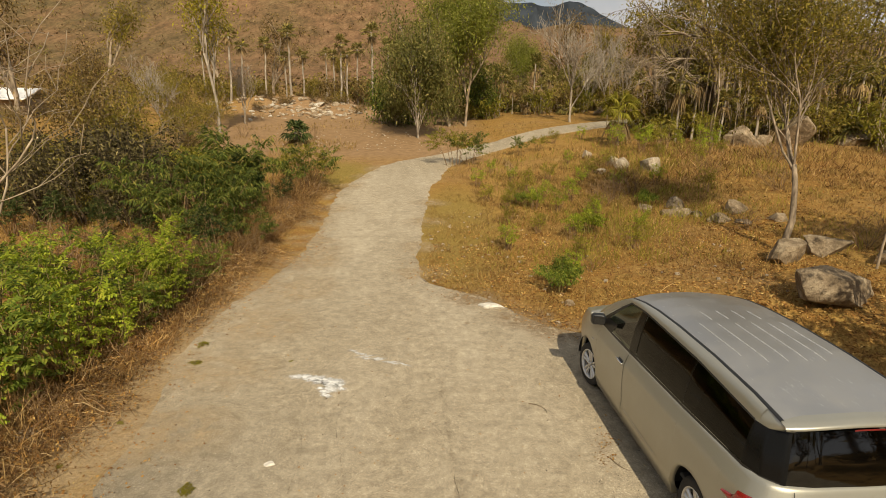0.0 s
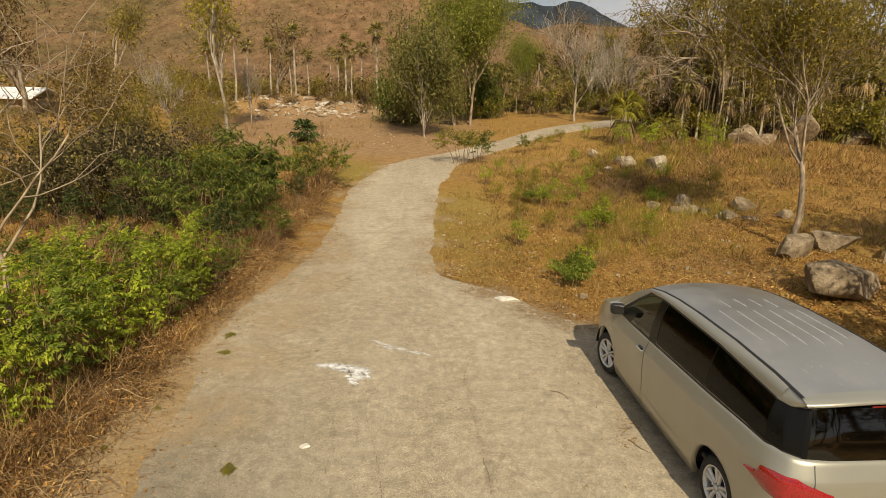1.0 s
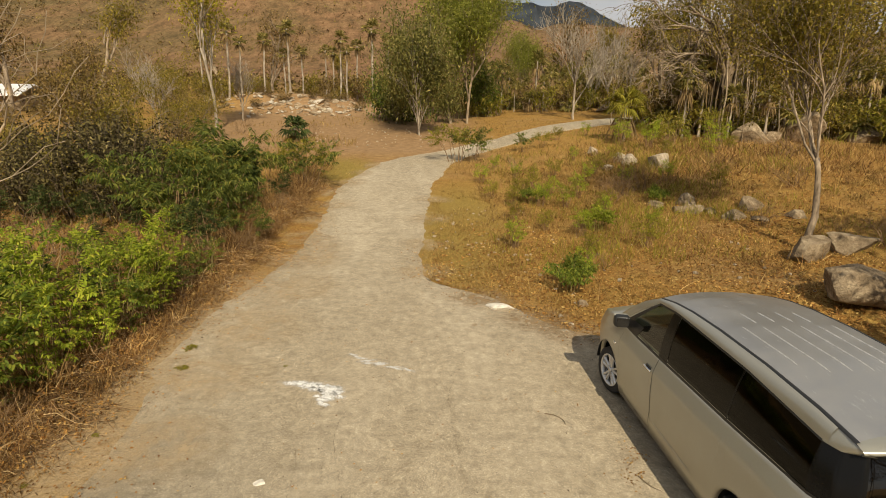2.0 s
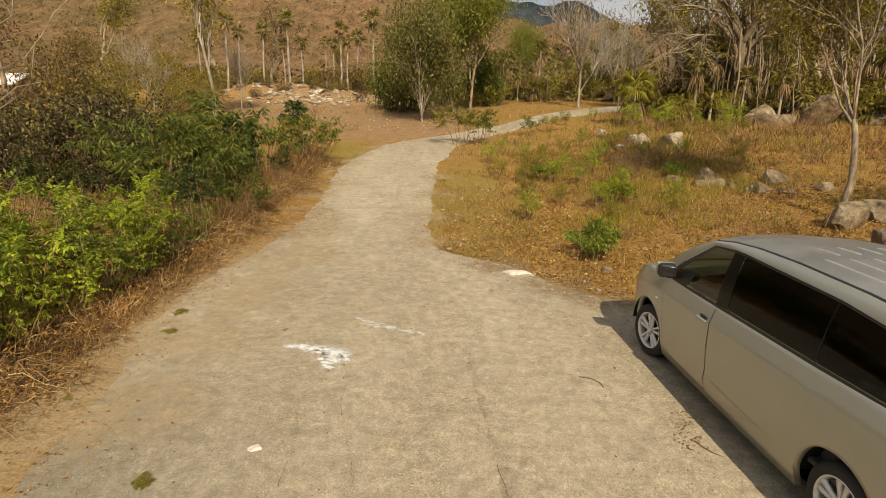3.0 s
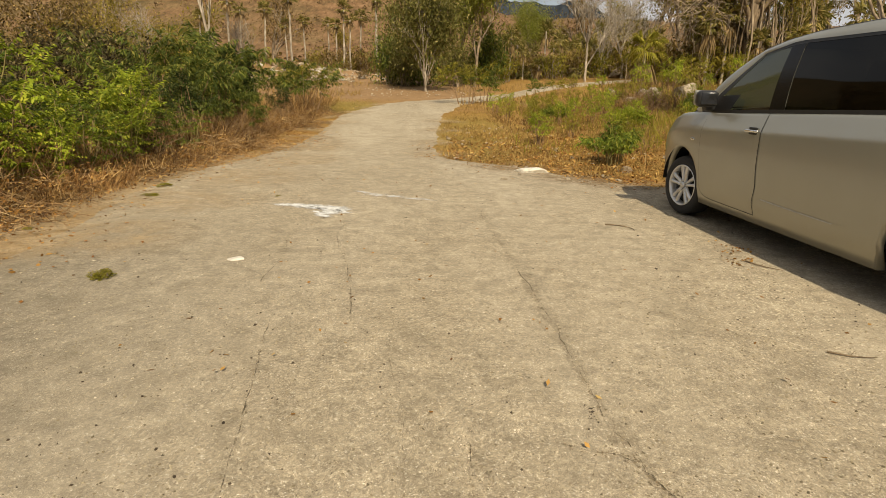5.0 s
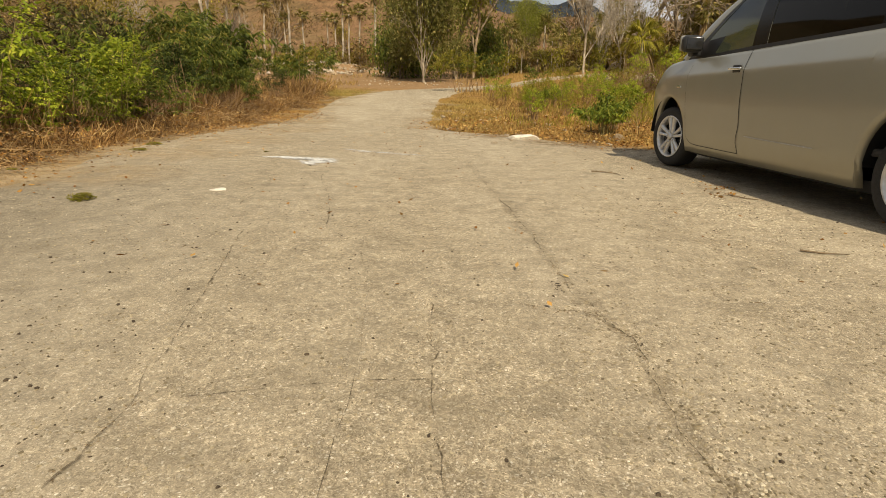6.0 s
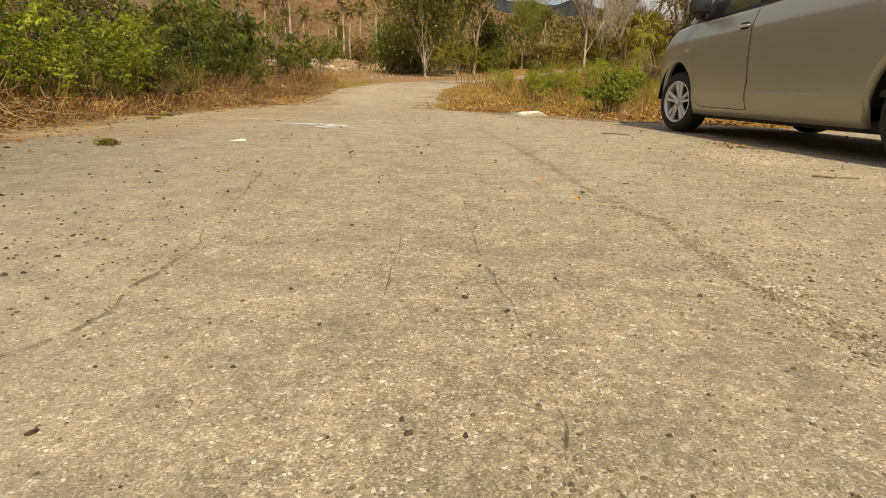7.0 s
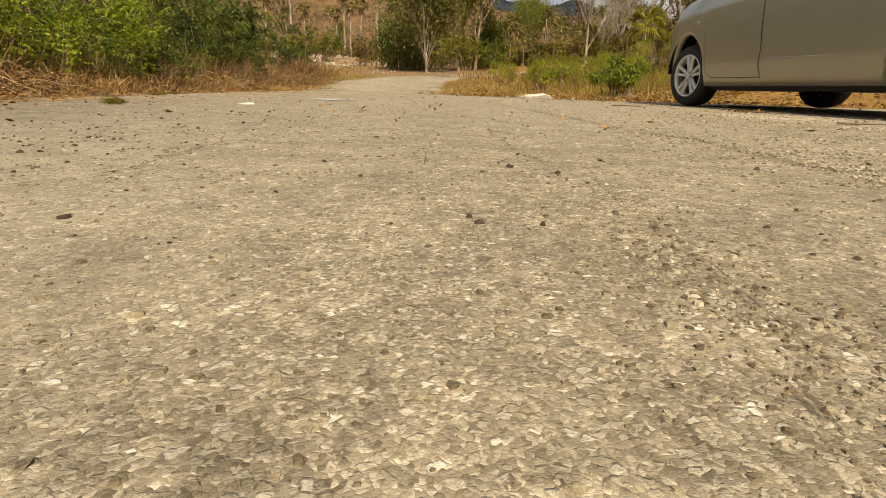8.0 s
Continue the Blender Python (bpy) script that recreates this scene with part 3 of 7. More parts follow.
for _e in (EDGE_L, EDGE_R):
    _j = np.interp(np.arange(420), np.arange(0, 421, 3), _r.normal(0, 0.04, 141)) + np.interp(np.arange(420), np.arange(0, 421, 14), _r.normal(0, 0.07, 31)) + _r.normal(0, 0.03, 420)
    _e[:, 0] += _j * np.where(_e[:, 1] > 30, 0.6, 1.0)
ROAD_RING = np.vstack([EDGE_L, EDGE_R[::-1]])


def on_road(x, y, ring=None):
    """Which of the points lie on the road."""
    ring = ROAD_RING if ring is None else ring
    inside = np.zeros(len(x), bool)
    a, b = ring, np.roll(ring, -1, 0)
    for (x0, y0), (x1, y1) in zip(a, b):
        if y0 != y1:
            hit = (y0 > y) != (y1 > y)
            if hit.any():
                inside ^= hit & (x < (x1 - x0) * (y - y0) / (y1 - y0) + x0)
    return inside


def seat(x, y):
    return float(land(x, y))


# ---------------------------------------------------------------- ground, road, far land
def make_ground():
    def axis(fine0, fine1, step, far0, far1, n):
        mid = np.arange(fine0, fine1 + step, step)
        lo = fine0 - (np.geomspace(1, 1 + fine0 - far0, n)[1:] - 1)
        hi = fine1 + step + (np.geomspace(1, 1 + far1 - fine1, n)[1:] - 1)
        return np.r_[lo[::-1], mid, hi]
    xs, ys = axis(-14, 16, 0.45, -2500, 2500, 55), axis(-2, 46, 0.45, -1500, 3500, 75)
    X, Y = np.meshgrid(xs, ys, indexing="ij")
    Z = land(X, Y)
    inside = on_road(X.ravel(), Y.ravel()).reshape(X.shape)
    Z = Z - 0.035 * inside
    bd = add_grid(Build(), np.stack([X, Y, Z], -1))
    ob = new("ground", bd.mesh("ground", M_GROUND))
    return tagged(ob, "dry ochre earth with leaf litter and straw", "ground", kind="structure")


def make_road():
    n, cols = 420, 30
    u = np.linspace(0, 1, cols)
    P = EDGE_L[:, None] * (1 - u)[None, :, None] + EDGE_R[:, None] * u[None, :, None]
    Z = land(P[..., 0], P[..., 1]) + 0.012
    Z[:, 0] -= 0.05
    Z[:, -1] -= 0.05
    bd = add_grid(Build(), np.concatenate([P, Z[..., None]], -1)[:, ::-1])
    ob = new("road", bd.mesh("road", M_ROAD))
    return tagged(ob, "worn sandy chip-seal road bending away through dry scrub", "road", kind="structure")


ground = make_ground()
road = make_road()


def road_blot(name, x, y, rx, ry, material, label, seed, lift=0.018, turn=0.0, off_road=False):
    """A thin ragged patch lying on the road."""
    r = np.random.default_rng(seed)
    n, rings = 40, 4
    t = np.linspace(0, 2 * math.pi, n, endpoint=False)
    rad = 1 + 0.25 * np.interp(t, np.linspace(0, 2 * math.pi, 9), np.r_[(q := r.normal(0, 1, 8)), q[0]]) + r.normal(0, 0.07, n)
    co, si = math.cos(turn), math.sin(turn)
    pts = []
    for k in np.linspace(0.02, 1, rings):
        a, b = rad * k * np.cos(t), rad * k * np.sin(t)
        px, py = x + rx * a * co - ry * b * si, y + rx * a * si + ry * b * co
        pts.append(np.stack([a, b, land(px, py) + lift], -1))
    ob = part(name, add_grid(Build(), np.stack(pts, 1), wrap=True), material, ground if off_road else road, label)
    ob.matrix_local = pose(x, y, 0, 0, 0, math.degrees(turn)) @ Matrix.Diagonal((rx, ry, 1, 1))
    return ob


def road_crack(pts, width, seed, material=None, lift=0.0165):
    """A ragged open crack in the seal."""
    r = np.random.default_rng(seed)
    p = spline(pts, max(12, int(len(pts) * 16)))
    n = len(p)
    p = p + np.interp(np.arange(n), np.arange(0, n + 3, 3), r.normal(0, 0.006, len(np.arange(0, n + 3, 3))))[:, None] * np.array([[1, 0.3]])
    d = unit(np.gradient(p, axis=0))
    nrm = np.stack([-d[:, 1], d[:, 0]], 1)
    w = 0.55 * width * (0.35 + 0.9 * np.abs(np.interp(np.arange(n), np.arange(0, n + 4, 4), r.normal(0.5, 0.5, len(np.arange(0, n + 4, 4))))))
    w[0] = w[-1] = 0.001
    rows = []
    for s in (-1, 1):
        q = p + nrm * (s * w / 2 + r.normal(0, 0.15, n) * w)[:, None]
        rows.append(np.c_[q, land(q[:, 0], q[:, 1]) + lift])
    return part("crack", add_grid(Build(), np.stack(rows, 1)), material or M_CRACK, road)


CRACKS = [
    ([(-1.36, 5.4), (-1.17, 4.43), (-1.05, 3.77), (-1.01, 3.57), (-1.02, 3.36), (-1.0, 3.06), (-1.12, 2.85), (-1.3, 2.6)], 0.012, 1),
    ([(-0.62, 6.3), (-0.68, 5.2), (-0.56, 4.5), (-0.49, 3.65), (-0.5, 3.2)], 0.004, 2),
    ([(-0.30, 4.4), (-0.28, 3.73), (-0.25, 3.34), (-0.21, 3.02), (-0.21, 2.75), (-0.23, 2.46), (-0.27, 2.36)], 0.007, 3),
    ([(0.20, 5.52), (0.24, 4.6), (0.33, 4.1), (0.35, 4.04), (0.31, 3.55), (0.33, 3.28), (0.37, 3.12), (0.36, 2.6)], 0.006, 4),
    ([(0.02, 4.33), (0.12, 4.28), (0.27, 4.23), (0.35, 4.04)], 0.012, 5),
    ([(-0.9, 3.62), (-0.5, 3.72), (-0.27, 3.74)], 0.009, 6),
    ([(-1.15, 10.2), (-0.9, 9.0), (-1.35, 7.6), (-1.1, 6.4), (-0.9, 5.4)], 0.012, 7),
    ([(0.1, 12.2), (0.0, 10.5), (0.1, 9.2), (-0.05, 8.23), (0.06, 7.0), (0.20, 5.52)], 0.007, 8),
    ([(-0.95, 12.4), (-0.5, 11.2), (0.0, 10.5)], 0.01, 9),
    ([(-2.3, 8.0), (-1.7, 7.0), (-1.6, 6.0)], 0.008, 10),
    ([(0.75, 5.5), (0.95, 4.6), (1.1, 3.9)], 0.005, 12),
]
for _pts, _w, _s in CRACKS:
    road_crack(_pts, _w, _s)
# darker band along the rut, laid flat on the road
road_crack([(-0.05, 8.6), (0.06, 7.0), (0.20, 5.52), (0.25, 4.6), (0.33, 4.05), (0.32, 3.55), (0.34, 3.28), (0.38, 3.1), (0.36, 2.6)], 0.13, 61, M_RUT, 0.0150)

PAINT_STROKES = [
    ([(-2.11, 8.53), (-1.93, 8.50), (-1.77, 8.42), (-1.60, 8.30)], 9, 0.20, 1.0),
    ([(-1.80, 8.44), (-1.62, 8.40), (-1.50, 8.33), (-1.46, 8.18), (-1.60, 8.18)], 9, 0.15, 1.0),
    ([(-1.72, 8.2), (-1.60, 8.02)], 3, 0.11, 0.8),
    ([(-1.45, 9.36), (-1.29, 9.29), (-1.17, 9.19), (-1.02, 9.10), (-0.85, 9.03), (-0.65, 8.97)], 11, 0.17, 0.45),
]
_r = np.random.default_rng(33)
_k = 0
for _line, _n, _size, _flat in PAINT_STROKES:
    for _p in spline(_line, _n):
        _k += 1
        _q = _r.normal(0, 0.03, 2)
        road_blot("paint_mark", float(_p[0] + _q[0]), float(_p[1] + _q[1]), _size * _r.uniform(0.7, 1.3), _size * _flat * _r.uniform(0.4, 0.9), M_CHALK if _flat > 0.5 else M_CHALK_FAINT, "worn splash of white paint", 500 + _k, 0.0172 + 0.0003 * (_k % 14), turn=_r.uniform(-0.7, 0.4))
_r = np.random.default_rng(31)
for _k in range(15):
    _y = 1.5 + _k * 1.8
    _x = float(np.interp(_y, EDGE_L[:, 1], EDGE_L[:, 0])) + _r.uniform(-0.2, 0.25)
    road_blot("sand_drift", _x, _y, _r.uniform(0.5, 0.95), _r.uniform(0.85, 1.15), M_SANDDRIFT, "thin drift of orange sand over the road's edge", 400 + _k, 0.016 + 0.0008 * (_k % 3))
for _k, (_x, _y) in enumerate([(0.6, 11.9), (1.5, 10.9), (2.1, 10.4), (-0.5, 13.4), (-0.6, 15.5), (-0.6, 18.0), (-0.55, 20.5)]):
    road_blot("sand_drift", _x, _y, 0.85, 0.7, M_SOIL if _k < 3 else M_SANDDRIFT, "soil and leaf crumbs spilling onto the road", 440 + _k, 0.017)
road_blot("bare_strip", 2.85, 28.2, 0.28, 2.6, M_SANDDRIFT, "bare sandy strip in the grass", 41, 0.03, 0.0, True)
for _k, (_x, _y, _a, _b) in enumerate([(-3.3, 10.4, 1.3, 1.2), (-3.4, 8.7, 1.2, 1.0), (-3.0, 12.2, 1.0, 1.3), (-3.2, 7.1, 0.9, 0.9), (-3.0, 14.4, 0.8, 1.6)]):
    road_blot("sand_drift", _x, _y, _a, _b, M_SANDDRIFT, "broad fan of sand washed over the road", 460 + _k, 0.0131 + 0.0010 * (_k % 2))


def make_mountain():
    """A dark wooded range far behind the hill."""
    r = np.random.default_rng(5)
    az = np.radians(np.linspace(-3, 30, 120))
    el = np.interp(np.degrees(az), [-3, 1.3, 2.8, 4.1, 6.1, 7.5, 8.6, 9.5, 10.5, 11.5, 12.8, 14.5, 17, 22, 30], [8.2, 8.05, 7.9, 7.8, 7.6, 7.65, 7.25, 7.3, 7.6, 7.75, 7.2, 6.2, 5.2, 4.4, 4.0])
    el = el + np.interp(np.arange(120), np.arange(0, 121, 2), r.normal(0, 0.06, 61))
    rows = []
    for k, (dist, part_of) in enumerate([(2050, 0.0), (2150, 0.45), (2300, 0.8), (2400, 1.0), (2600, 0.6)]):
        h = 2400 * np.tan(np.radians(el)) * part_of * (1 + (r.normal(0, 0.04, 120) if 0 < k < 3 else 0)) + 3
        rows.append(np.stack([dist * np.sin(az), dist * np.cos(az), h], -1))
    ob = new("backdrop_mountain", add_grid(Build(), np.stack(rows, 1)).mesh("backdrop_mountain", M_MOUNTAIN))
    return tagged(ob, "dark blue wooded mountain range far away", "mountain", kind="structure")


make_mountain()


# ---------------------------------------------------------------- the minivan
VAN_TURN = 95.2
van = thing("minivan", "dusty silver-beige minivan with dark tinted windows, parked on the road", "car", m=pose(3.14, 5.62, 0.013, 0, 0, VAN_TURN))
HALF = spline([(-0.93, 0), (-0.92, 0.5), (-0.865, 0.73), (-0.74, 0.845), (-0.4, 0.893), (0.5, 0.905), (1.5, 0.905), (2.5, 0.90), (3.0, 0.885), (3.4, 0.83), (3.65, 0.72), (3.8, 0.52), (3.87, 0.25), (3.88, 0)], 600)
_s = np.linspace(0, 1, 600)
_d = unit(np.gradient(HALF, axis=0))
OUT = np.stack([-_d[:, 1], _d[:, 0]], 1)                   # points outwards on the left half


def belt(x):
    return np.interp(x, [-0.93, -0.7, 1.7, 2.4, 2.8, 3.2, 3.6, 3.88], [1.19, 1.19, 1.10, 1.075, 1.065, 1.03, 0.94, 0.765])


def inset(z, top):
    """How far the side lies inside its widest line: tucked in at the sill, a flat shoulder under the windows."""
    low = np.interp(z, [0.18, 0.3, 0.36, 0.45, 0.7], [0.065, 0.035, 0.016, 0.014, 0.0])
    return low + np.interp(top - z, [0.0, 0.02, 0.145, 0.165, 0.19, 0.3], [0.085, 0.066, 0.014, 0.007, 0.004, 0.0])


def skin(s, z, out=0.0):
    """A point of the left body side, s along its plan from the tail to the nose."""
    s, z = np.asarray(s, float), np.asarray(z, float)
    p = np.stack([np.interp(s, _s, HALF[:, k]) for k in (0, 1)], -1)
    o = np.stack([np.interp(s, _s, OUT[:, k]) for k in (0, 1)], -1)
    q = p + o * (out - inset(z, belt(p[..., 0])))[..., None]
    return np.concatenate([q, z[..., None]], -1)


_side = slice(60, 520)
assert np.all(np.diff(HALF[_side, 0]) > 0)


def s_at(x):
    return np.interp(x, HALF[_side, 0], _s[_side])


def mirrored(pts):
    return np.asarray(pts, float) * np.array([1, -1, 1.0])


def both(name, pts, material, parent, label="", sides=(1, -1), smooth=True):
    """The same patch on both sides, one mesh each."""
    made = []
    for sg in sides:
        p = np.asarray(pts, float)
        p = p if sg > 0 else mirrored(p)[:, ::-1]
        made.append(part(name, add_grid(Build(), p), material, parent, label, smooth))
    return made


ARCH_R, HUBS = 0.372, (0.0, 2.95)
cols = list(np.linspace(0, 1, 150))
for hx in HUBS:
    cols += [float(s_at(hx + ARCH_R * k)) for k in np.sin(np.linspace(-1.5, 1.5, 31))]
    cols += [float(s_at(hx + sg * ARCH_R * k)) for sg in (-1, 1) for k in (0.999, 1.001)]
cols = np.array(sorted(set(cols)))


def low_edge(s):
    x = np.interp(s, _s, HALF[:, 0])
    y = np.interp(s, _s, HALF[:, 1])
    z = np.interp(x, [-0.93, -0.6, -0.4, 3.3, 3.7, 3.88], [0.27, 0.23, 0.20, 0.20, 0.21, 0.22])
    for hx in HUBS:
        d = np.abs(x - hx)
        arch = 0.335 + np.sqrt(np.maximum(0, ARCH_R ** 2 - d ** 2))
        z = np.where((d < ARCH_R) & (y > 0.6), np.maximum(z, arch), z)
    return z


lo = low_edge(cols)
hi = belt(np.interp(cols, _s, HALF[:, 0]))
v = np.r_[np.linspace(0, 0.74, 10), 0.77, 0.79, 0.805, 0.82, 0.835, 0.85, 0.87, 0.91, 0.95, 0.975, 1.0]
Zs = lo[:, None] + (hi - lo)[:, None] * v[None]
lip = skin(cols, lo, -0.055)[:, None]
body_pts = np.concatenate([lip, skin(cols[:, None].repeat(len(v), 1), Zs), skin(cols, hi, -0.05)[:, None]], 1)
both("body_side", body_pts[:, ::-1], M_PAINT, van)

# bonnet, screen, roof
ps = np.linspace(float(s_at(2.55)), 1.0, 40)
ez = belt(np.interp(ps, _s, HALF[:, 0]))
eL = skin(ps, ez, -0.02)
w = np.linspace(-1, 1, 17)
hood = np.stack([np.stack([eL[:, 0], eL[:, 1] * k, eL[:, 2] + 0.055 * (1 - k * k)], -1) for k in w], 1)
part("bonnet", add_grid(Build(), hood), M_PAINT, van)


def roof_z(x, y):
    return np.interp(x, [-0.9, -0.66, -0.3, 0.3, 1.0, 1.5, 1.85, 2.27], [1.665, 1.705, 1.745, 1.772, 1.772, 1.75, 1.712, 1.628]) - 0.05 * (np.abs(y) / 0.65) ** 2.2


def screen(k, t):
    """Windscreen: k across (-1 to 1), t from cowl to roof."""
    a = np.stack([2.95 + 0.26 * (1 - k * k), 0.785 * k, 1.075 + 0.03 * (1 - k * k)], -1)
    bx = 2.162 + 0.105 * (1 - k * k)
    b = np.stack([bx, 0.64 * k, roof_z(bx, 0.64 * k) - 0.002], -1)
    p = a * (1 - t)[..., None] + b * t[..., None]
    p[..., 2] += 0.055 * np.sin(math.pi * t)
    return p


K, T = np.meshgrid(np.linspace(-1, 1, 21), np.linspace(0, 1, 12), indexing="ij")
glass = part("windscreen", add_grid(Build(), screen(K, T)), M_GLASS, van, "clear greenish windscreen")
glass.visible_shadow = False
K, T = np.meshgrid(np.linspace(-1, 1, 21), np.linspace(-0.12, 0.0, 3), indexing="ij")
part("cowl", add_grid(Build(), screen(K, T) - np.array([0, 0, 0.004])), M_BLACK, van)


RX, RY = np.meshgrid(np.linspace(0, 1, 40), np.linspace(-0.645, 0.645, 25), indexing="ij")
front = 2.27 - 0.10 * (RY / 0.61) ** 2
X = front + (-0.66 - front) * RX
roof = part("roof", add_grid(Build(), np.stack([X, RY, roof_z(X, RY)], -1)), M_ROOF, van, "dusty silver roof with pressed ribs")
# rib tops get a lighter colour for the highlights along them
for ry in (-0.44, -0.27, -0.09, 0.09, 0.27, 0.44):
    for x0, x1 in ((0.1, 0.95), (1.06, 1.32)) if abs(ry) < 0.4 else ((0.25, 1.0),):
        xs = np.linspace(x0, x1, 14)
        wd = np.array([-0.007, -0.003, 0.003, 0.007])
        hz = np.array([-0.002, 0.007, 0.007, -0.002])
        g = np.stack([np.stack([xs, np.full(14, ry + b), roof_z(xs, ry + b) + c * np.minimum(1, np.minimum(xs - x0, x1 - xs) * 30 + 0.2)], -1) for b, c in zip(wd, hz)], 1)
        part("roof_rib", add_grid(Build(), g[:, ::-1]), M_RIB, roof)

# the glasshouse: matching lower and upper lines from the tail's middle to the screen pillar
Q = np.array([0, 0.10, 0.16, 0.22, 0.28, 0.55, 0.575, 0.80, 0.84, 1.0])
LWR = np.array([(-0.85, 0, 1.19), (-0.84, 0.45, 1.19), (-0.80, 0.665, 1.19), (-0.69, 0.765, 1.19), (-0.52, 0.808, 1.185), (0.40, 0.828, 1.15), (0.47, 0.828, 1.147),
                (1.54, 0.83, 1.109), (1.68, 0.83, 1.104), (2.78, 0.815, 1.055)])
UPR = np.array([(-0.735, 0, 1.60), (-0.725, 0.42, 1.595), (-0.69, 0.60, 1.58), (-0.60, 0.685, 1.555), (-0.47, 0.715, 1.55), (0.39, 0.735, 1.632), (0.46, 0.735, 1.634),
                (1.56, 0.722, 1.632), (1.70, 0.718, 1.624), (2.10, 0.688, 1.562)])


def house(q, t, out=0.0):
    q, t = np.asarray(q, float), np.asarray(t, float)
    a = np.stack([np.interp(q, Q, LWR[:, k]) for k in range(3)], -1)
    b = np.stack([np.interp(q, Q, UPR[:, k]) for k in range(3)], -1)
    p = a * (1 - t)[..., None] + b * t[..., None]
    side = smooth(0.10, 0.24, q)
    push = 0.018 * np.sin(math.pi * t) + out
    p[..., 1] += push * side
    p[..., 0] -= push * (1 - side)
    return p


def house_patch(q0, q1, t0=0.0, t1=1.0, out=0.0, nq=24, nt=9):
    Qg, Tg = np.meshgrid(np.linspace(q0, q1, nq), np.linspace(t0, t1, nt), indexing="ij")
    return house(Qg, Tg, out)


for nm, q0, q1, mt, lb in [("front_door_window", 0.845, 0.985, M_GLASS, "lightly tinted front door glass"),
                           ("sliding_door_window", 0.566, 0.798, M_GLASS_DARK, "black privacy glass"),
                           ("quarter_window", 0.283, 0.560, M_GLASS_DARK, "black privacy glass")]:
    for g in both(nm, house_patch(q0, q1, 0.03, 0.97)[:, ::-1], mt, van, lb):
        g.visible_shadow = False
both("middle_pillar", house_patch(0.798, 0.846, 0.0, 1.0, 0.003)[:, ::-1], M_PILLAR, van)
both("rear_pillar", house_patch(0.560, 0.5665, 0.02, 0.97, 0.002, 4)[:, ::-1], M_PILLAR, van)
both("tail_pillar", house_patch(0.152, 0.285, 0.0, 1.0, 0.003)[:, ::-1], M_PILLAR, van)
both("window_frame", house_patch(0.28, 1.0, 0.965, 1.012, 0.004, 40, 3)[:, ::-1], M_BLACK, van)
both("pillar_trim", house_patch(0.982, 1.0, 0.0, 1.0, 0.004, 3)[:, ::-1], M_BLACK, van)
both("waist_moulding", house_patch(0.165, 1.0, -0.028, 0.03, 0.006, 60, 3)[:, ::-1], M_BLACK, van)
qs = np.linspace(-0.163, 0.163, 30)
Qg, Tg = np.meshgrid(qs, np.linspace(0.0, 1.0, 9), indexing="ij")
rear = house(np.abs(Qg), Tg)
rear[..., 1] *= np.sign(Qg)
tail_glass = part("tailgate_window", add_grid(Build(), rear[:, ::-1]), M_GLASS_REAR, van, "dark tinted rear window")
tail_glass.visible_shadow = False

# rails over the doors, screen pillars, roof gutters
xr = np.linspace(-0.5, 2.10, 40)
t = np.linspace(0, 1, 21)[1:]
bow = 0.05 * np.sin(math.pi * t)
xi = np.r_[xr + 0.058 * smooth(1.0, 2.10, xr), 2.158 + (2.945 - 2.158) * t]      # inner line: roof edge, then screen edge
yi = np.r_[np.full(40, 0.652), 0.652 + (0.79 - 0.652) * t]
zi = np.r_[roof_z(xi[:40], 0.648), roof_z(2.158, 0.648) + (1.078 - roof_z(2.158, 0.648)) * t + bow]
uy, uz = np.interp(xr, UPR[3:, 0], UPR[3:, 1]), np.interp(xr, UPR[3:, 0], UPR[3:, 2])
xo = np.r_[xr, 2.10 + (2.80 - 2.10) * t]                                          # outer line: over the windows, then down the pillar
yo = np.r_[uy + 0.006, 0.694 + (0.823 - 0.694) * t + 0.3 * bow]
zo = np.r_[uz + 0.004, 1.566 + (1.05 - 1.566) * t + 0.15 * bow]
rail = []
for w in np.linspace(0, 1, 7):
    rail.append(np.stack([xi + (xo - xi) * w, yi + (yo - yi) * w + 0.014 * math.sin(math.pi * w), zi + (zo - zi) * w ** 1.5], -1))
both("side_rail", np.stack(rail, 1), M_PAINT, van)
cq = np.linspace(0.15, 0.285, 12)
ca = house(cq, np.full(12, 0.99), 0.006)
cb = np.stack([np.interp(cq, [0.15, 0.19, 0.22, 0.285], [-0.775, -0.735, -0.66, -0.49]), np.interp(cq, [0.15, 0.19, 0.22, 0.285], [0.60, 0.645, 0.655, 0.653]), np.interp(cq, [0.15, 0.19, 0.22, 0.285], [1.622, 1.632, 1.640, float(roof_z(-0.49, 0.648)) + 0.002])], -1)
both("rail_corner", np.stack([cb, (ca + cb) / 2 + np.array([-0.006, 0.014, 0.004]), ca], 1), M_PAINT, van)
xg = np.linspace(-0.66, 2.14, 40)
gut = np.stack([np.stack([xg, np.full(40, yy), roof_z(xg, 0.648) + dz], -1) for yy, dz in ((0.628, -0.001), (0.634, 0.005), (0.657, 0.004), (0.664, -0.006))], 1)
both("roof_gutter", gut, M_BLACK, van, "black roof gutter strip")
both("mirror_corner", np.stack([np.stack([house(np.linspace(0.93, 1.0, 5), np.full(5, k), 0.004) for k in (-0.02, 0.30)], 1)])[0][:, ::-1], M_BLACK, van)

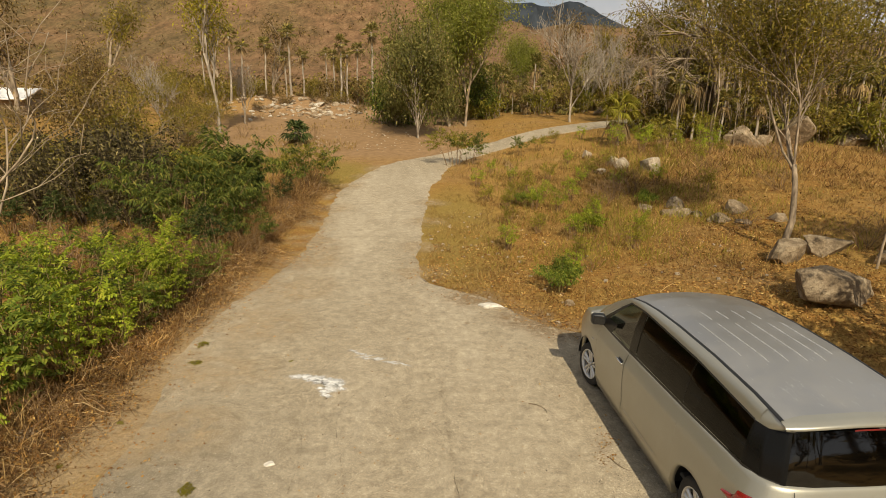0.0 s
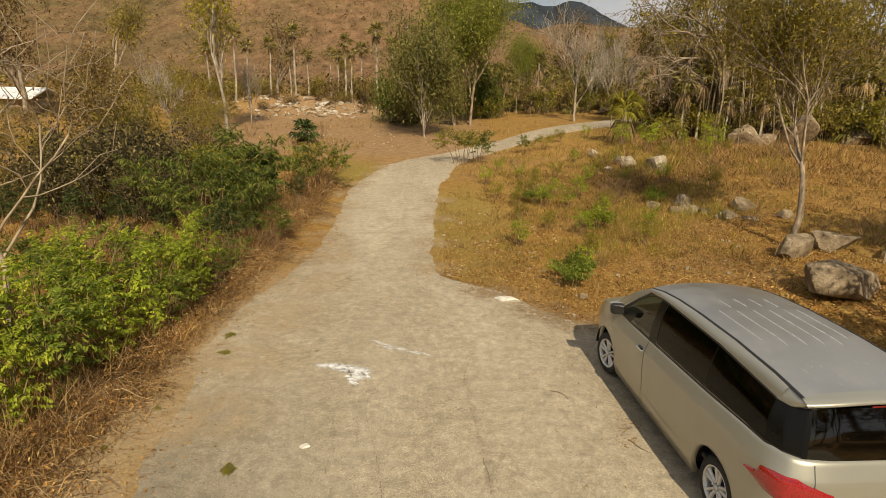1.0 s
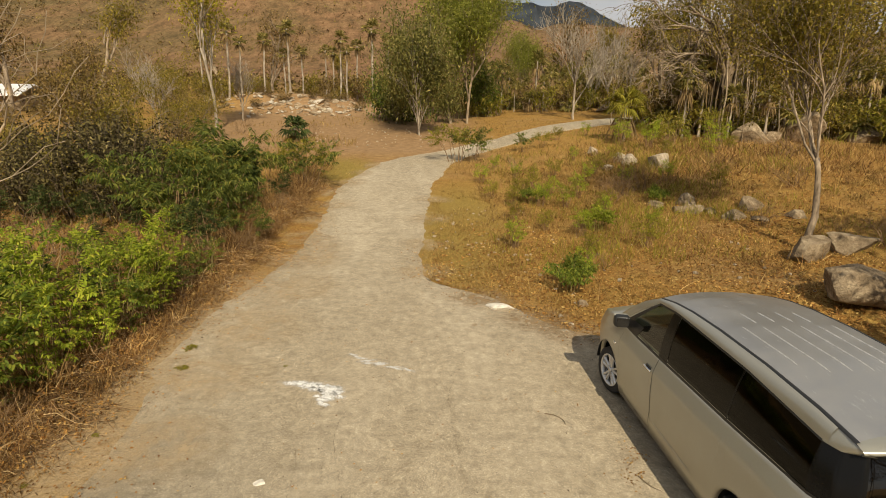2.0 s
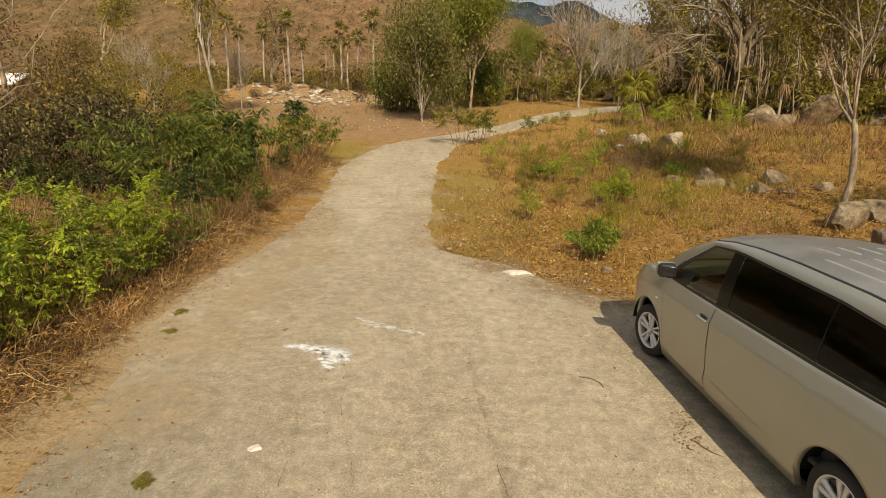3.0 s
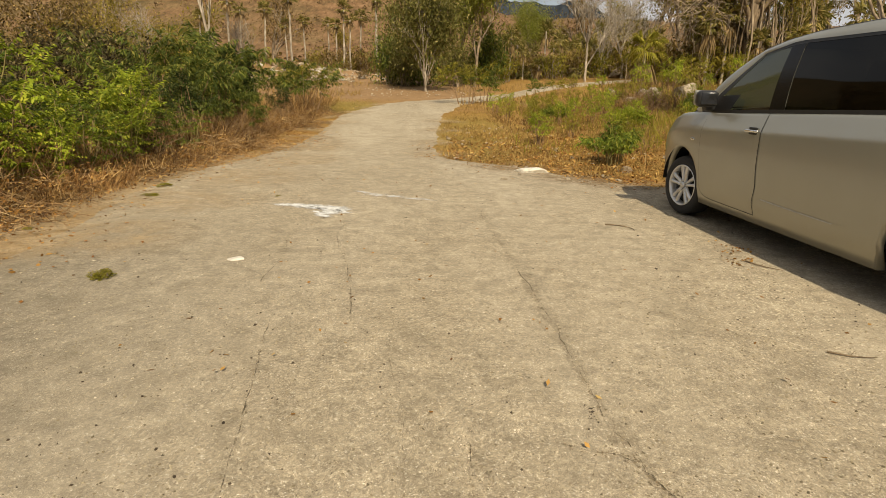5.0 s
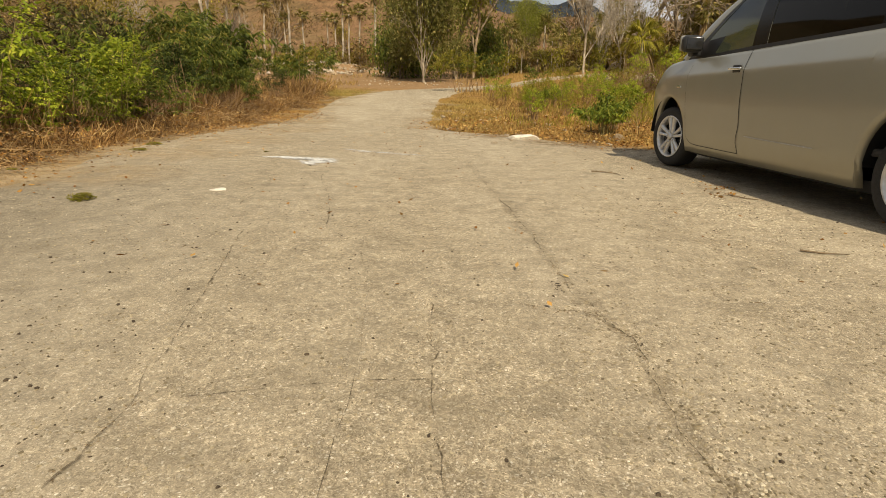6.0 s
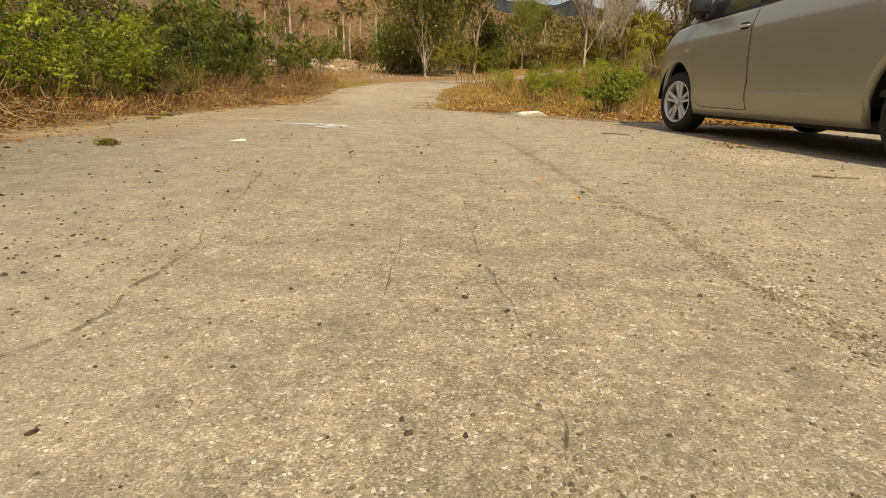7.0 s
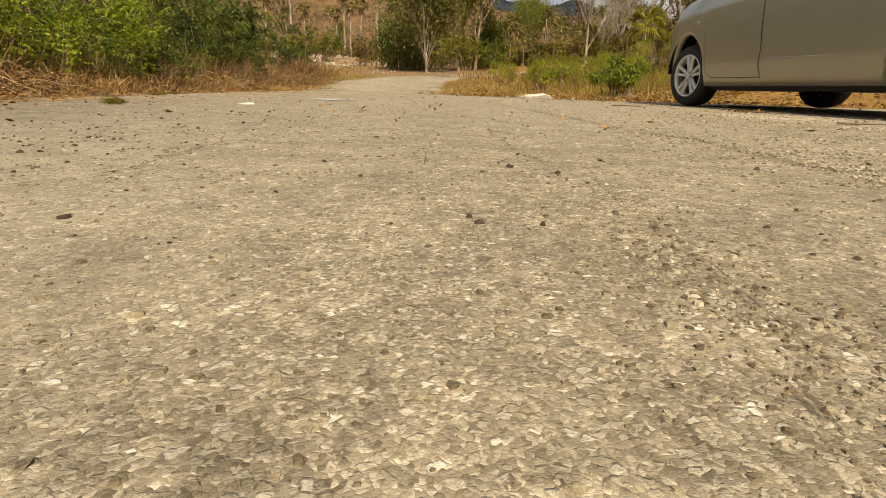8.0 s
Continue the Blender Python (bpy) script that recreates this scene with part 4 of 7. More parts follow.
# spoiler and tail lamps
sy = np.linspace(-0.66, 0.66, 25)
spo = []
for dx, dz in ((0.01, 0.003), (-0.05, 0.001), (-0.115, -0.016), (-0.135, -0.034), (-0.12, -0.052), (-0.05, -0.06)):
    x = -0.66 + dx + 0.06 * (sy / 0.66) ** 4
    spo.append(np.stack([x, sy, roof_z(np.full(25, -0.66), sy) + dz], -1))
spoiler = part("spoiler", add_grid(Build(), np.stack(spo, 1)[:, ::-1]), M_PAINT, van)
by = np.linspace(-0.17, 0.17, 8)
part("brake_lamp", add_grid(Build(), np.stack([np.stack([np.full(8, -0.80), by, 1.66 - 0.05 * (np.abs(by) / 0.65) ** 2 - 0.004 + dz], -1) for dz in (-0.014, 0.0)], 1)), M_DIMLENS, spoiler, "red high brake lamp")
tl = np.linspace(float(np.interp(0.44, HALF[:60, 1], _s[:60])), float(s_at(-0.447)), 60)
lx = np.interp(tl, _s, HALF[:, 0]) + 0.3 * (np.interp(tl, _s, HALF[:, 1]) - 0.73) * (np.interp(tl, _s, HALF[:, 1]) < 0.73)
z0 = np.interp(lx, [-1.01, -0.95, -0.865, -0.69, -0.55, -0.447], [0.905, 0.85, 0.80, 0.825, 0.86, 0.888])
z1 = np.interp(lx, [-1.01, -0.95, -0.865, -0.74, -0.61, -0.585, -0.447], [0.925, 0.99, 1.045, 1.04, 1.012, 0.945, 0.900])
lamp = np.stack([skin(tl, z0 + (z1 - z0) * k, 0.001 + 0.016 * math.sin(math.pi * k) ** 0.5) for k in np.linspace(0, 1, 7)], 1)
both("tail_lamp", lamp[:, ::-1], M_LENS, van, "red wraparound tail lamp")
gz = np.linspace(0.36, 1.16, 24)
gs = float(np.interp(0.70, HALF[:60, 1], _s[:60]))
both("tailgate_gap", np.stack([skin(np.full(24, gs + k), gz, 0.003) for k in (-0.0005, 0.0005)], 1)[:, ::-1], M_BLACK, van)


def seam(xz, width=0.006, out=0.0025, name="door_gap", material=None):
    """A thin dark gap line on the body side through points (x, z)."""
    p = spline(xz, 30)
    d = unit(np.gradient(p, axis=0))
    nrm = np.stack([-d[:, 1], d[:, 0]], 1) * width / 2
    rows = [skin(s_at((p + sg * nrm)[:, 0]), (p + sg * nrm)[:, 1], out) for sg in (-1, 1)]
    both(name, np.stack(rows, 1), material or M_BLACK, van)


seam([(1.69, 1.09), (1.68, 1.0), (1.665, 0.85), (1.655, 0.62), (1.645, 0.5), (1.66, 0.40), (1.65, 0.27)], 0.008)
seam([(1.65, 0.27), (2.1, 0.272), (2.42, 0.28), (2.52, 0.33)], 0.006)
seam([(2.52, 0.33), (2.57, 0.6), (2.60, 0.86), (2.60, 1.0)], 0.0025)
# the crease's highlight is a pale strip in the rib colour
seam([(1.55, 0.42), (1.2, 0.412), (0.75, 0.405)], 0.008, 0.003, "door_crease", M_RIB)


def rounded_box(sx, sy, sz, r=0.02, seg=3):
    bm = bmesh.new()
    bmesh.ops.create_cube(bm, size=1)
    bmesh.ops.scale(bm, vec=(sx, sy, sz), verts=bm.verts)
    bmesh.ops.bevel(bm, geom=bm.edges[:], offset=r, segments=seg, affect="EDGES", profile=0.6)
    return bm


def moved(bm, m):
    bmesh.ops.transform(bm, matrix=m, verts=bm.verts)
    return bm


for sg in (1, -1):
    # door handles and mirrors
    for hx in (1.78,):
        p = skin(s_at(hx), np.array(0.945), 0.02)
        h = part("door_handle", moved(rounded_box(0.17, 0.026, 0.022, 0.010), pose(float(p[0]), sg * float(p[1]), 0.945, 0, 0, 0)), M_CHROME, van, "chrome pull handle")
        part("handle_cup", moved(rounded_box(0.11, 0.014, 0.06, 0.006), pose(float(p[0]), sg * (float(p[1]) - 0.018), 0.945)), M_BLACK, h)
    bm = rounded_box(0.115, 0.185, 0.15, 0.056, 6)
    mir = part("wing_mirror", moved(bm, pose(2.515, sg * 0.935, 1.185, 0, 0, -10 * sg)), M_BLACK, van, "black-backed wing mirror")
    # gloss black stands in for the dark reflection in the mirror
    part("mirror_glass", moved(rounded_box(0.02, 0.145, 0.112, 0.009, 3), pose(2.455, sg * 0.938, 1.187, 0, 6, -16 * sg)), M_GLOSSBLACK, mir, "mirror glass in black for its dark reflection")
    part("mirror_arm", moved(rounded_box(0.09, 0.10, 0.075, 0.02), pose(2.60, sg * 0.855, 1.115)), M_BLACK, mir)
    part("mirror_cap", moved(rounded_box(0.056, 0.178, 0.138, 0.027, 5), pose(2.559, sg * 0.935, 1.192, 0, 0, -14 * sg)), M_PAINT, mir, "body-coloured mirror cap")
    p = skin(s_at(2.74), np.array(0.80), 0.004)
    part("side_repeater", moved(rounded_box(0.06, 0.012, 0.022, 0.005), pose(float(p[0]), sg * float(p[1]), 0.80)), M_CHROME, van)

# floor pan, arch liners, cabin
fl = []
for x, hw in ((-0.80, 0.6), (-0.5, 0.70), (0.5, 0.80), (2.4, 0.80), (3.3, 0.70), (3.75, 0.45)):
    fl.append([(x, -hw, 0.25), (x, -hw + 0.06, 0.165), (x, hw - 0.06, 0.165), (x, hw, 0.25)])
part("floor_pan", add_grid(Build(), np.array(fl)), M_BLACK, van, smooth=False)
for hx in HUBS:
    a = np.linspace(-0.02, math.pi + 0.02, 22)
    for sg in (1, -1):
        ring = np.stack([np.stack([hx + 0.385 * np.cos(a), np.full(22, sg * yy), 0.335 + 0.385 * np.sin(a)], -1) for yy in (0.87, 0.58)], 1)
        bd = add_grid(Build(), ring)
        bd.add(np.vstack([ring[:, 1], [[hx, sg * 0.58, 0.3]]]), [[i, i + 1, 22] for i in range(21)])
        part("arch_liner", bd, M_BLACK, van)
inner = body_pts[:, -1].copy()
inner[:, 2] -= 0.02
tub = np.stack([inner * np.array([1, 0.97, 1]), np.c_[inner[:, 0] * 0.97, inner[:, 1] * 0.9, np.full(len(inner), 0.42)]], 1)
both("door_lining", tub, M_CABIN, van)
part("cabin_floor", moved(rounded_box(3.5, 1.56, 0.05, 0.02), pose(1.0, 0, 0.42)), M_CABIN, van)
part("dashboard", moved(rounded_box(0.62, 1.5, 0.36, 0.12, 4), pose(2.62, 0, 0.90)), M_BLACK, van)
for x, y, wd in ((1.30, 0.40, 0.5), (1.30, -0.40, 0.5), (0.35, 0.40, 0.52), (0.35, -0.40, 0.52), (-0.45, 0.0, 1.2)):
    seat_ob = part("seat", moved(rounded_box(0.5, wd, 0.18, 0.07, 3), pose(x + 0.2, y, 0.64)), M_CABIN, van, "grey cloth seat")
    part("seat_back", moved(rounded_box(0.15, wd, 0.62, 0.06, 3), pose(x - 0.08, y, 0.96, 0, -12, 0)), M_CABIN, seat_ob)
    if wd < 1:
        part("headrest", moved(rounded_box(0.09, 0.26, 0.19, 0.045, 3), pose(x - 0.17, y, 1.37, 0, -10, 0)), M_CABIN, seat_ob)
a = np.linspace(0, 2 * math.pi, 33)
bd = add_tube(Build(), np.stack([2.16 + 0.07 * np.sin(a), -0.40 + 0.185 * np.cos(a), 1.06 + 0.17 * np.sin(a)], -1), np.full(33, 0.014), 8, False)
add_tube(bd, [(2.16, -0.40 - 0.18, 1.06), (2.2, -0.40, 1.04), (2.16, -0.40 + 0.18, 1.06)], [0.014, 0.03, 0.014], 8)
add_tube(bd, [(2.2, -0.40, 1.04), (2.45, -0.40, 0.95)], [0.03, 0.03], 8)
part("steering_wheel", bd, M_BLACK, van)


def wheel(x, y, sg, steer):
    """An alloy wheel with five split spokes."""
    hubm = pose(x, y, 0.305, 0, 0, steer)
    prof = [(-0.10, 0.205), (-0.104, 0.245), (-0.102, 0.275), (-0.086, 0.296), (-0.05, 0.304), (0.0, 0.305), (0.05, 0.304), (0.086, 0.296), (0.102, 0.275), (0.104, 0.245), (0.10, 0.205)]
    a = np.linspace(0, 2 * math.pi, 48, endpoint=False)
    ringp = np.stack([np.stack([r * np.cos(a), np.full(48, yy), r * np.sin(a)], -1) for yy, r in prof], 1)
    w_ob = new("wheel")
    w_ob.parent = van
    w_ob.matrix_local = hubm
    w_ob.empty_display_size = 0.1
    tyre = part("tyre", add_grid(Build(), ringp, wrap=True), M_RUBBER, w_ob)
    rp = [(0.10, 0.212), (0.106, 0.207), (0.098, 0.196), (0.06, 0.188), (-0.08, 0.185)]
    bd = add_grid(Build(), np.stack([np.stack([r * np.cos(a), np.full(48, sg * yy), r * np.sin(a)], -1) for yy, r in rp], 1), wrap=True)
    for k in range(5):
        for off in (-0.19, 0.19):
            an = k * 2 * math.pi / 5 + 0.3
            rows = []
            for r, hw, yy in ((0.035, 0.018, 0.082), (0.10, 0.014, 0.088), (0.15, 0.016, 0.093), (0.197, 0.024, 0.092)):
                c = np.array((math.cos(an), 0, math.sin(an))) * r
                tn = np.array((-math.sin(an), 0, math.cos(an)))
                c = c + tn * off * r * 1.1
                e = np.array((0, sg, 0.0))
                rows.append([c - tn * hw + e * (yy - 0.03), c - tn * hw * 0.8 + e * yy, c + tn * hw * 0.8 + e * yy, c + tn * hw + e * (yy - 0.03)])
            add_grid(bd, rows)
    rim = part("rim", bd, M_ALLOY, w_ob, "silver split-spoke alloy rim")
    cp = [(0.0, 0.0), (0.03, 0.0), (0.032, -0.012), (0.034, -0.04)]
    bd = add_grid(Build(), np.stack([np.stack([r * np.cos(a), np.full(48, sg * (0.098 + dy)), r * np.sin(a)], -1) for r, dy in cp], 1), wrap=True)
    part("hub_cap", bd, M_ALLOY, w_ob)
    bd = add_grid(Build(), np.stack([np.stack([r * np.cos(a), np.full(48, sg * 0.03), r * np.sin(a)], -1) for r in (0.0, 0.187)], 1), wrap=True)
    part("brake_disc", bd, M_BLACK, w_ob)
    for k in range(5):
        an = k * 2 * math.pi / 5
        bm = bmesh.new()
        bmesh.ops.create_cone(bm, cap_ends=True, segments=6, radius1=0.010, radius2=0.008, depth=0.02)
        moved(bm, pose(0.052 * math.cos(an), sg * 0.086, 0.052 * math.sin(an), 90, 0, 0))
        part("wheel_nut", bm, M_CHROME, w_ob)


wheel(0.0, 0.73, 1, 0)
wheel(0.0, -0.73, -1, 0)
wheel(2.98, 0.735, 1, 9)
wheel(2.98, -0.735, -1, 9)


# ---------------------------------------------------------------- stones
def boulder_mesh(name, seed, size, material, cuts=14, detail=4):
    r = np.random.default_rng(seed)
    bm = bmesh.new()
    bmesh.ops.create_icosphere(bm, subdivisions=detail, radius=1)
    co = np.array([q.co[:] for q in bm.verts])
    for _ in range(cuts):
        n = unit(r.normal(0, 1, 3) + np.array((0, 0, 0.3)))
        d = r.uniform(0.38, 0.72)
        over = np.maximum(0, co @ n - d)
        co -= over[:, None] * n[None] * 0.97
    off = Vector(r.uniform(0, 50, 3))
    rough = np.array([noise.fractal(Vector(c) * 2.2 + off, 1.0, 2.0, 4) for c in co])
    co *= (1 + 0.055 * rough)[:, None]
    co *= np.array(size) / np.ptp(co, axis=0)
    for q, c in zip(bm.verts, co):
        q.co = c
    me = bpy.data.meshes.new(name)
    bm.to_mesh(me)
    bm.free()
    me.materials.append(material)
    me.polygons.foreach_set("use_smooth", [False] * len(me.polygons))
    me.set_sharp_from_angle(angle=radians(32))
    me.polygons.foreach_set("use_smooth", [True] * len(me.polygons))
    return me


def boulder(x, y, size, seed, material, label, turn=0.0, sink=0.25, name="boulder", cuts=14, detail=4):
    ob = new(name, boulder_mesh(name, seed, size, material, cuts, detail))
    ob.matrix_world = pose(x, y, seat(x, y) + size[2] * (0.5 - sink), 0, 0, turn)
    return tagged(ob, label, "rock", "rocks")


boulder(7.15, 11.15, (1.8, 1.0, 0.85), 3, M_ROCK, "large angular grey-brown boulder lying in leaf litter", 12)
boulder(7.45, 13.35, (0.85, 0.65, 0.62), 5, M_ROCK, "grey boulder at the foot of a tree", 30)
boulder(8.6, 13.8, (1.0, 0.65, 0.55), 8, M_ROCK, "weathered grey boulder in dry grass", -15)
boulder(9.4, 12.9, (0.7, 0.5, 0.4), 9, M_ROCK, "small grey rock beside a boulder", 50)
boulder(8.3, 9.9, (0.5, 0.3, 0.2), 12, M_PALEROCK, "broken pale stone in leaf litter", 10)
boulder(8.75, 9.75, (0.4, 0.25, 0.16), 13, M_PALEROCK, "broken pale stone in leaf litter", 70)
for _x, _y, _z, _s in [(6.7, 17.9, (0.9, 0.6, 0.42), 14), (7.7, 17.1, (0.8, 0.6, 0.5), 15), (7.2, 18.9, (0.8, 0.6, 0.55), 16), (8.5, 18.0, (0.9, 0.6, 0.45), 17), (6.1, 18.5, (0.55, 0.5, 0.3), 18), (9.3, 16.9, (0.6, 0.5, 0.35), 19), (7.4, 17.8, (0.5, 0.4, 0.3), 27), (8.2, 16.8, (0.45, 0.35, 0.25), 28)]:
    boulder(_x, _y, _z, _s, M_ROCK, "flat lichen-grey rock sunk in dry grass", _s * 37, 0.42)
for _x, _y, _z, _s in [(8.2, 24.2, (0.95, 0.8, 1.0), 29), (7.3, 25.0, (0.9, 0.7, 0.7), 22), (7.0, 25.9, (0.7, 0.6, 0.6), 23), (6.2, 24.4, (0.5, 0.45, 0.42), 24), (6.5, 28.0, (0.6, 0.5, 0.5), 26)]:
    boulder(_x, _y, _z, _s, M_PALEROCK, "pale sunlit rock standing in straw-coloured grass", _s * 53)
for _x, _y, _z, _s in [(15.0, 30.9, (1.7, 1.3, 1.5), 31), (16.1, 31.2, (1.0, 0.8, 0.8), 32), (17.9, 31.6, (3.6, 2.0, 2.1), 33), (20.9, 31.4, (2.2, 1.6, 1.2), 36)]:
    boulder(_x, _y, _z, _s, M_ROCK, "big weathered grey boulder below the trees", _s * 29)
for _x, _y, _z, _s in [(13.5, 52, (2.2, 1.8, 1.9), 41), (15.2, 53, (2.0, 1.5, 1.4), 42), (17.5, 47, (3.0, 1.8, 1.5), 43), (19.5, 56, (2.2, 1.6, 1.8), 44), (12.5, 49, (1.8, 1.4, 1.1), 45), (22, 52, (2.0, 1.6, 1.6), 46), (15.8, 62, (2.8, 2.2, 3.2), 47)]:
    boulder(_x, _y, _z, _s, M_TANROCK, "pale tan boulder on the wooded slope", _s * 17)
boulder(0.90, 11.42, (0.56, 0.34, 0.15), 56, M_CREAM, "flat whitish rock at the road's edge", -12, 0.33, cuts=18)
boulder(2.42, 11.65, (0.24, 0.18, 0.18), 52, M_TANROCK, "small tan stone at the road's edge", 20, 0.3)
boulder(-1.93, 6.52, (0.12, 0.095, 0.028), 53, M_CREAM, "small flat white stone lying on the road", 15, 0.0, "stone", 6, 3)
boulder(-4.9, 6.9, (0.28, 0.2, 0.16), 54, M_TANROCK, "small sandy stone in dry verge grass", 40, 0.25, "stone")
_r = np.random.default_rng(77)
for _k in range(250):
    _x = float(np.clip(_r.normal(-11.6, 4.0), -21, -4.2))
    _y = 51.4 + _r.normal(0, 1.7) + 0.12 * abs(_x + 11)
    _q = _r.uniform(0.18, 0.62) if _k > 10 else _r.uniform(0.6, 1.0)
    boulder(_x, _y, (_q, _q * 0.75, _q * 0.55), 200 + _k % 12, (M_PALEROCK, M_TANROCK, M_PALEROCK, M_TANROCK, M_CREAMROCK, M_TANROCK)[_k % 6], "pale rubble stone heaped on a bank", _k * 41, 0.3, "rubble_stone", 7, 2)


# ---------------------------------------------------------------- plants
def grow(rng, start, way, length, radius, level, kids, spread, lift, out, tips, wob=0.18, taper=0.55, low=0.35, shrink=(0.42, 0.6), reach=1.0):
    """A limb and, on it, its own smaller limbs."""
    n = 8 if not level else 6 if kids else 4
    p, d = [np.array(start, float)], unit(np.array(way, float))
    step = length / (n - 1)
    for _ in range(n - 1):
        d = unit(d + rng.normal(0, wob, 3) + UP * lift)
        p.append(p[-1] + d * step)
    p = np.array(p)
    rad = radius * np.linspace(1, taper if len(kids) else 0.25, n)
    out.append((p, rad))
    if not kids:
        tips.append(p)
        return
    m = kids[0]
    for k in range(m):
        t = rng.uniform(low, 1.0) if k else 1.0
        i = min(n - 2, int(t * (n - 1)))
        base = p[i] + (p[i + 1] - p[i]) * (t * (n - 1) - i)
        ax = unit(p[i + 1] - p[i])
        side = unit(np.cross(ax, rng.normal(0, 1, 3)))
        sp = spread * rng.uniform(0.6, 1.3)
        grow(rng, base, ax * math.cos(sp) + side * math.sin(sp), length * rng.uniform(0.5, 0.78) * (1 if level else reach), radius * rng.uniform(*shrink), level + 1, kids[1:], spread, lift, out, tips, wob * 1.15, taper)


def tree(name, label, seed, trunk, radius, kids, bark, leaf=None, leaves=2500, size=0.14, fuzz=0.35, spread=0.6, lift=0.05, lean=(0, 0), stems=1, sides=(7, 5, 4, 3, 3), clump=1.0, leaf_label="", category="tree", feather=0, wob=0.15, low=0.35, shrink=(0.42, 0.6), reach=1.0, fine=0.0):
    rng = np.random.default_rng(seed)
    ob = thing(name, label, category, name.replace("_", " ") + "s")
    every = []
    for k in range(stems):
        out, tips = [], []
        a = rng.uniform(0, 6.28)
        w = np.array((lean[0] + (0.25 * math.cos(a) if stems > 1 else 0), lean[1] + (0.25 * math.sin(a) if stems > 1 else 0), 1.0))
        o = np.array((0.12 * math.cos(a), 0.12 * math.sin(a), -0.15)) * (1 if stems > 1 else 0) + np.array((0, 0, -0.15))
        grow(rng, o, w, trunk * rng.uniform(0.85, 1.1), radius, 0, kids, spread, lift, out, tips, wob, 0.62, low, shrink, reach)
        bd, bt = Build(), Build()
        for p, rr in out:
            if rr[0] > radius * 0.3:
                add_tube(bd, p, rr, sides[0])
            else:
                add_tube(bt, p, np.maximum(rr, fine), 4 if rr[0] > radius * 0.12 else 3, False)
        tk = part("trunk", bd, bark, ob)
        if bt.n:
            part("branchwork", bt, bark, tk, kind="stuff")
        every += tips
    tips = every
    if leaf and leaves:
        bl = Build()
        share = np.exp(rng.normal(0, 0.9 * clump, len(tips)))
        i = rng.choice(len(tips), leaves, p=share / share.sum())
        j = np.array([q[-2:].mean(0) for q in tips])[i] + (np.array([q[-1] - q[0] for q in tips])[i]) * rng.uniform(-0.6, 0.3, (leaves, 1))
        pos = j + rng.normal(0, 1, (leaves, 3)) * np.where(rng.uniform(0, 1, (leaves, 1)) < 0.75, 0.55, 1.15) * fuzz
        wayv = rng.normal(0, 1, (leaves, 3)) + np.array((0, 0, -0.25))
        if feather:
            add_fronds(bl, pos[: leaves // feather], wayv[: leaves // feather] * np.array((1, 1, 0.4)), size * 4, feather // 2, size, size * 0.3, rng)
        else:
            add_leaves(bl, pos, wayv, size * rng.uniform(0.6, 1.3, leaves), size * 0.42, rng)
        part("crown", bl, leaf, ob, leaf_label, smooth=False, kind="stuff")
    return ob


def shrub(name, label, seed, height, spread, stems, leaf, fronds=9, length=0.42, pairs=8, leaflet=0.11, width=0.042, bark=None, feather=True, base=0.25, category="shrub", oval=False, hang=0.5):
    """Many thin stems that carry feathered or simple leaves from low down to the top."""
    rng = np.random.default_rng(seed)
    ob = thing(name, label, category, name.replace("_", " ") + "s")
    bs, bl = Build(), Build()
    org, way = [], []
    for _ in range(stems):
        a, q = rng.uniform(0, 6.28), rng.uniform(0.1, 1.0) ** 0.6
        foot = np.array((math.cos(a), math.sin(a), 0)) * spread * 0.35 * q
        top = np.array((math.cos(a) * spread * q, math.sin(a) * spread * q, height * rng.uniform(0.55, 1.05) * (1 - 0.25 * q)))
        t = np.linspace(0, 1, 7)[:, None]
        p = foot * (1 - t) + top * t + np.c_[rng.normal(0, 0.025, (7, 2)), np.zeros(7)] + np.array((0, 0, 1)) * 0.12 * np.sin(math.pi * t)
        p[0] = foot - np.array((0, 0, 0.12))
        add_tube(bs, p, np.linspace(0.012, 0.004, 7) * (0.6 + height * 0.5), 4, False)
        for _k in range(fronds + 3):
            u = rng.uniform(base, 1.0) ** 0.8 * 6 if _k < fronds else 5.95
            i = min(5, int(u))
            org.append(p[i] + (p[i + 1] - p[i]) * (u - i))
            b = rng.uniform(0, 6.28)
            w = np.array((math.cos(b), math.sin(b), rng.uniform(0.1, 1.3) + (0.9 if _k >= fronds else 0)))
            way.append(w + 0.5 * np.array((math.cos(a), math.sin(a), 0)) * q)
    org, way = np.array(org), np.array(way)
    if feather:
        add_fronds(bl, org, way, length * rng.uniform(0.7, 1.25, len(org)), pairs, leaflet, width, rng, 0.25, hang, oval)
    else:
        k = pairs
        o = np.repeat(org, k, 0) + rng.normal(0, length * 0.35, (len(org) * k, 3))
        o[:, 2] = np.maximum(o[:, 2], 0.03)
        add_leaves(bl, o, rng.normal(0, 1, o.shape) + np.array((0, 0, 0.2)), leaflet * rng.uniform(0.6, 1.3, len(o)), width, rng)
    part("stem_clump", bs, bark or M_TWIG, ob, kind="stuff")
    part("foliage", bl, leaf, ob, smooth=False, kind="stuff")
    return ob


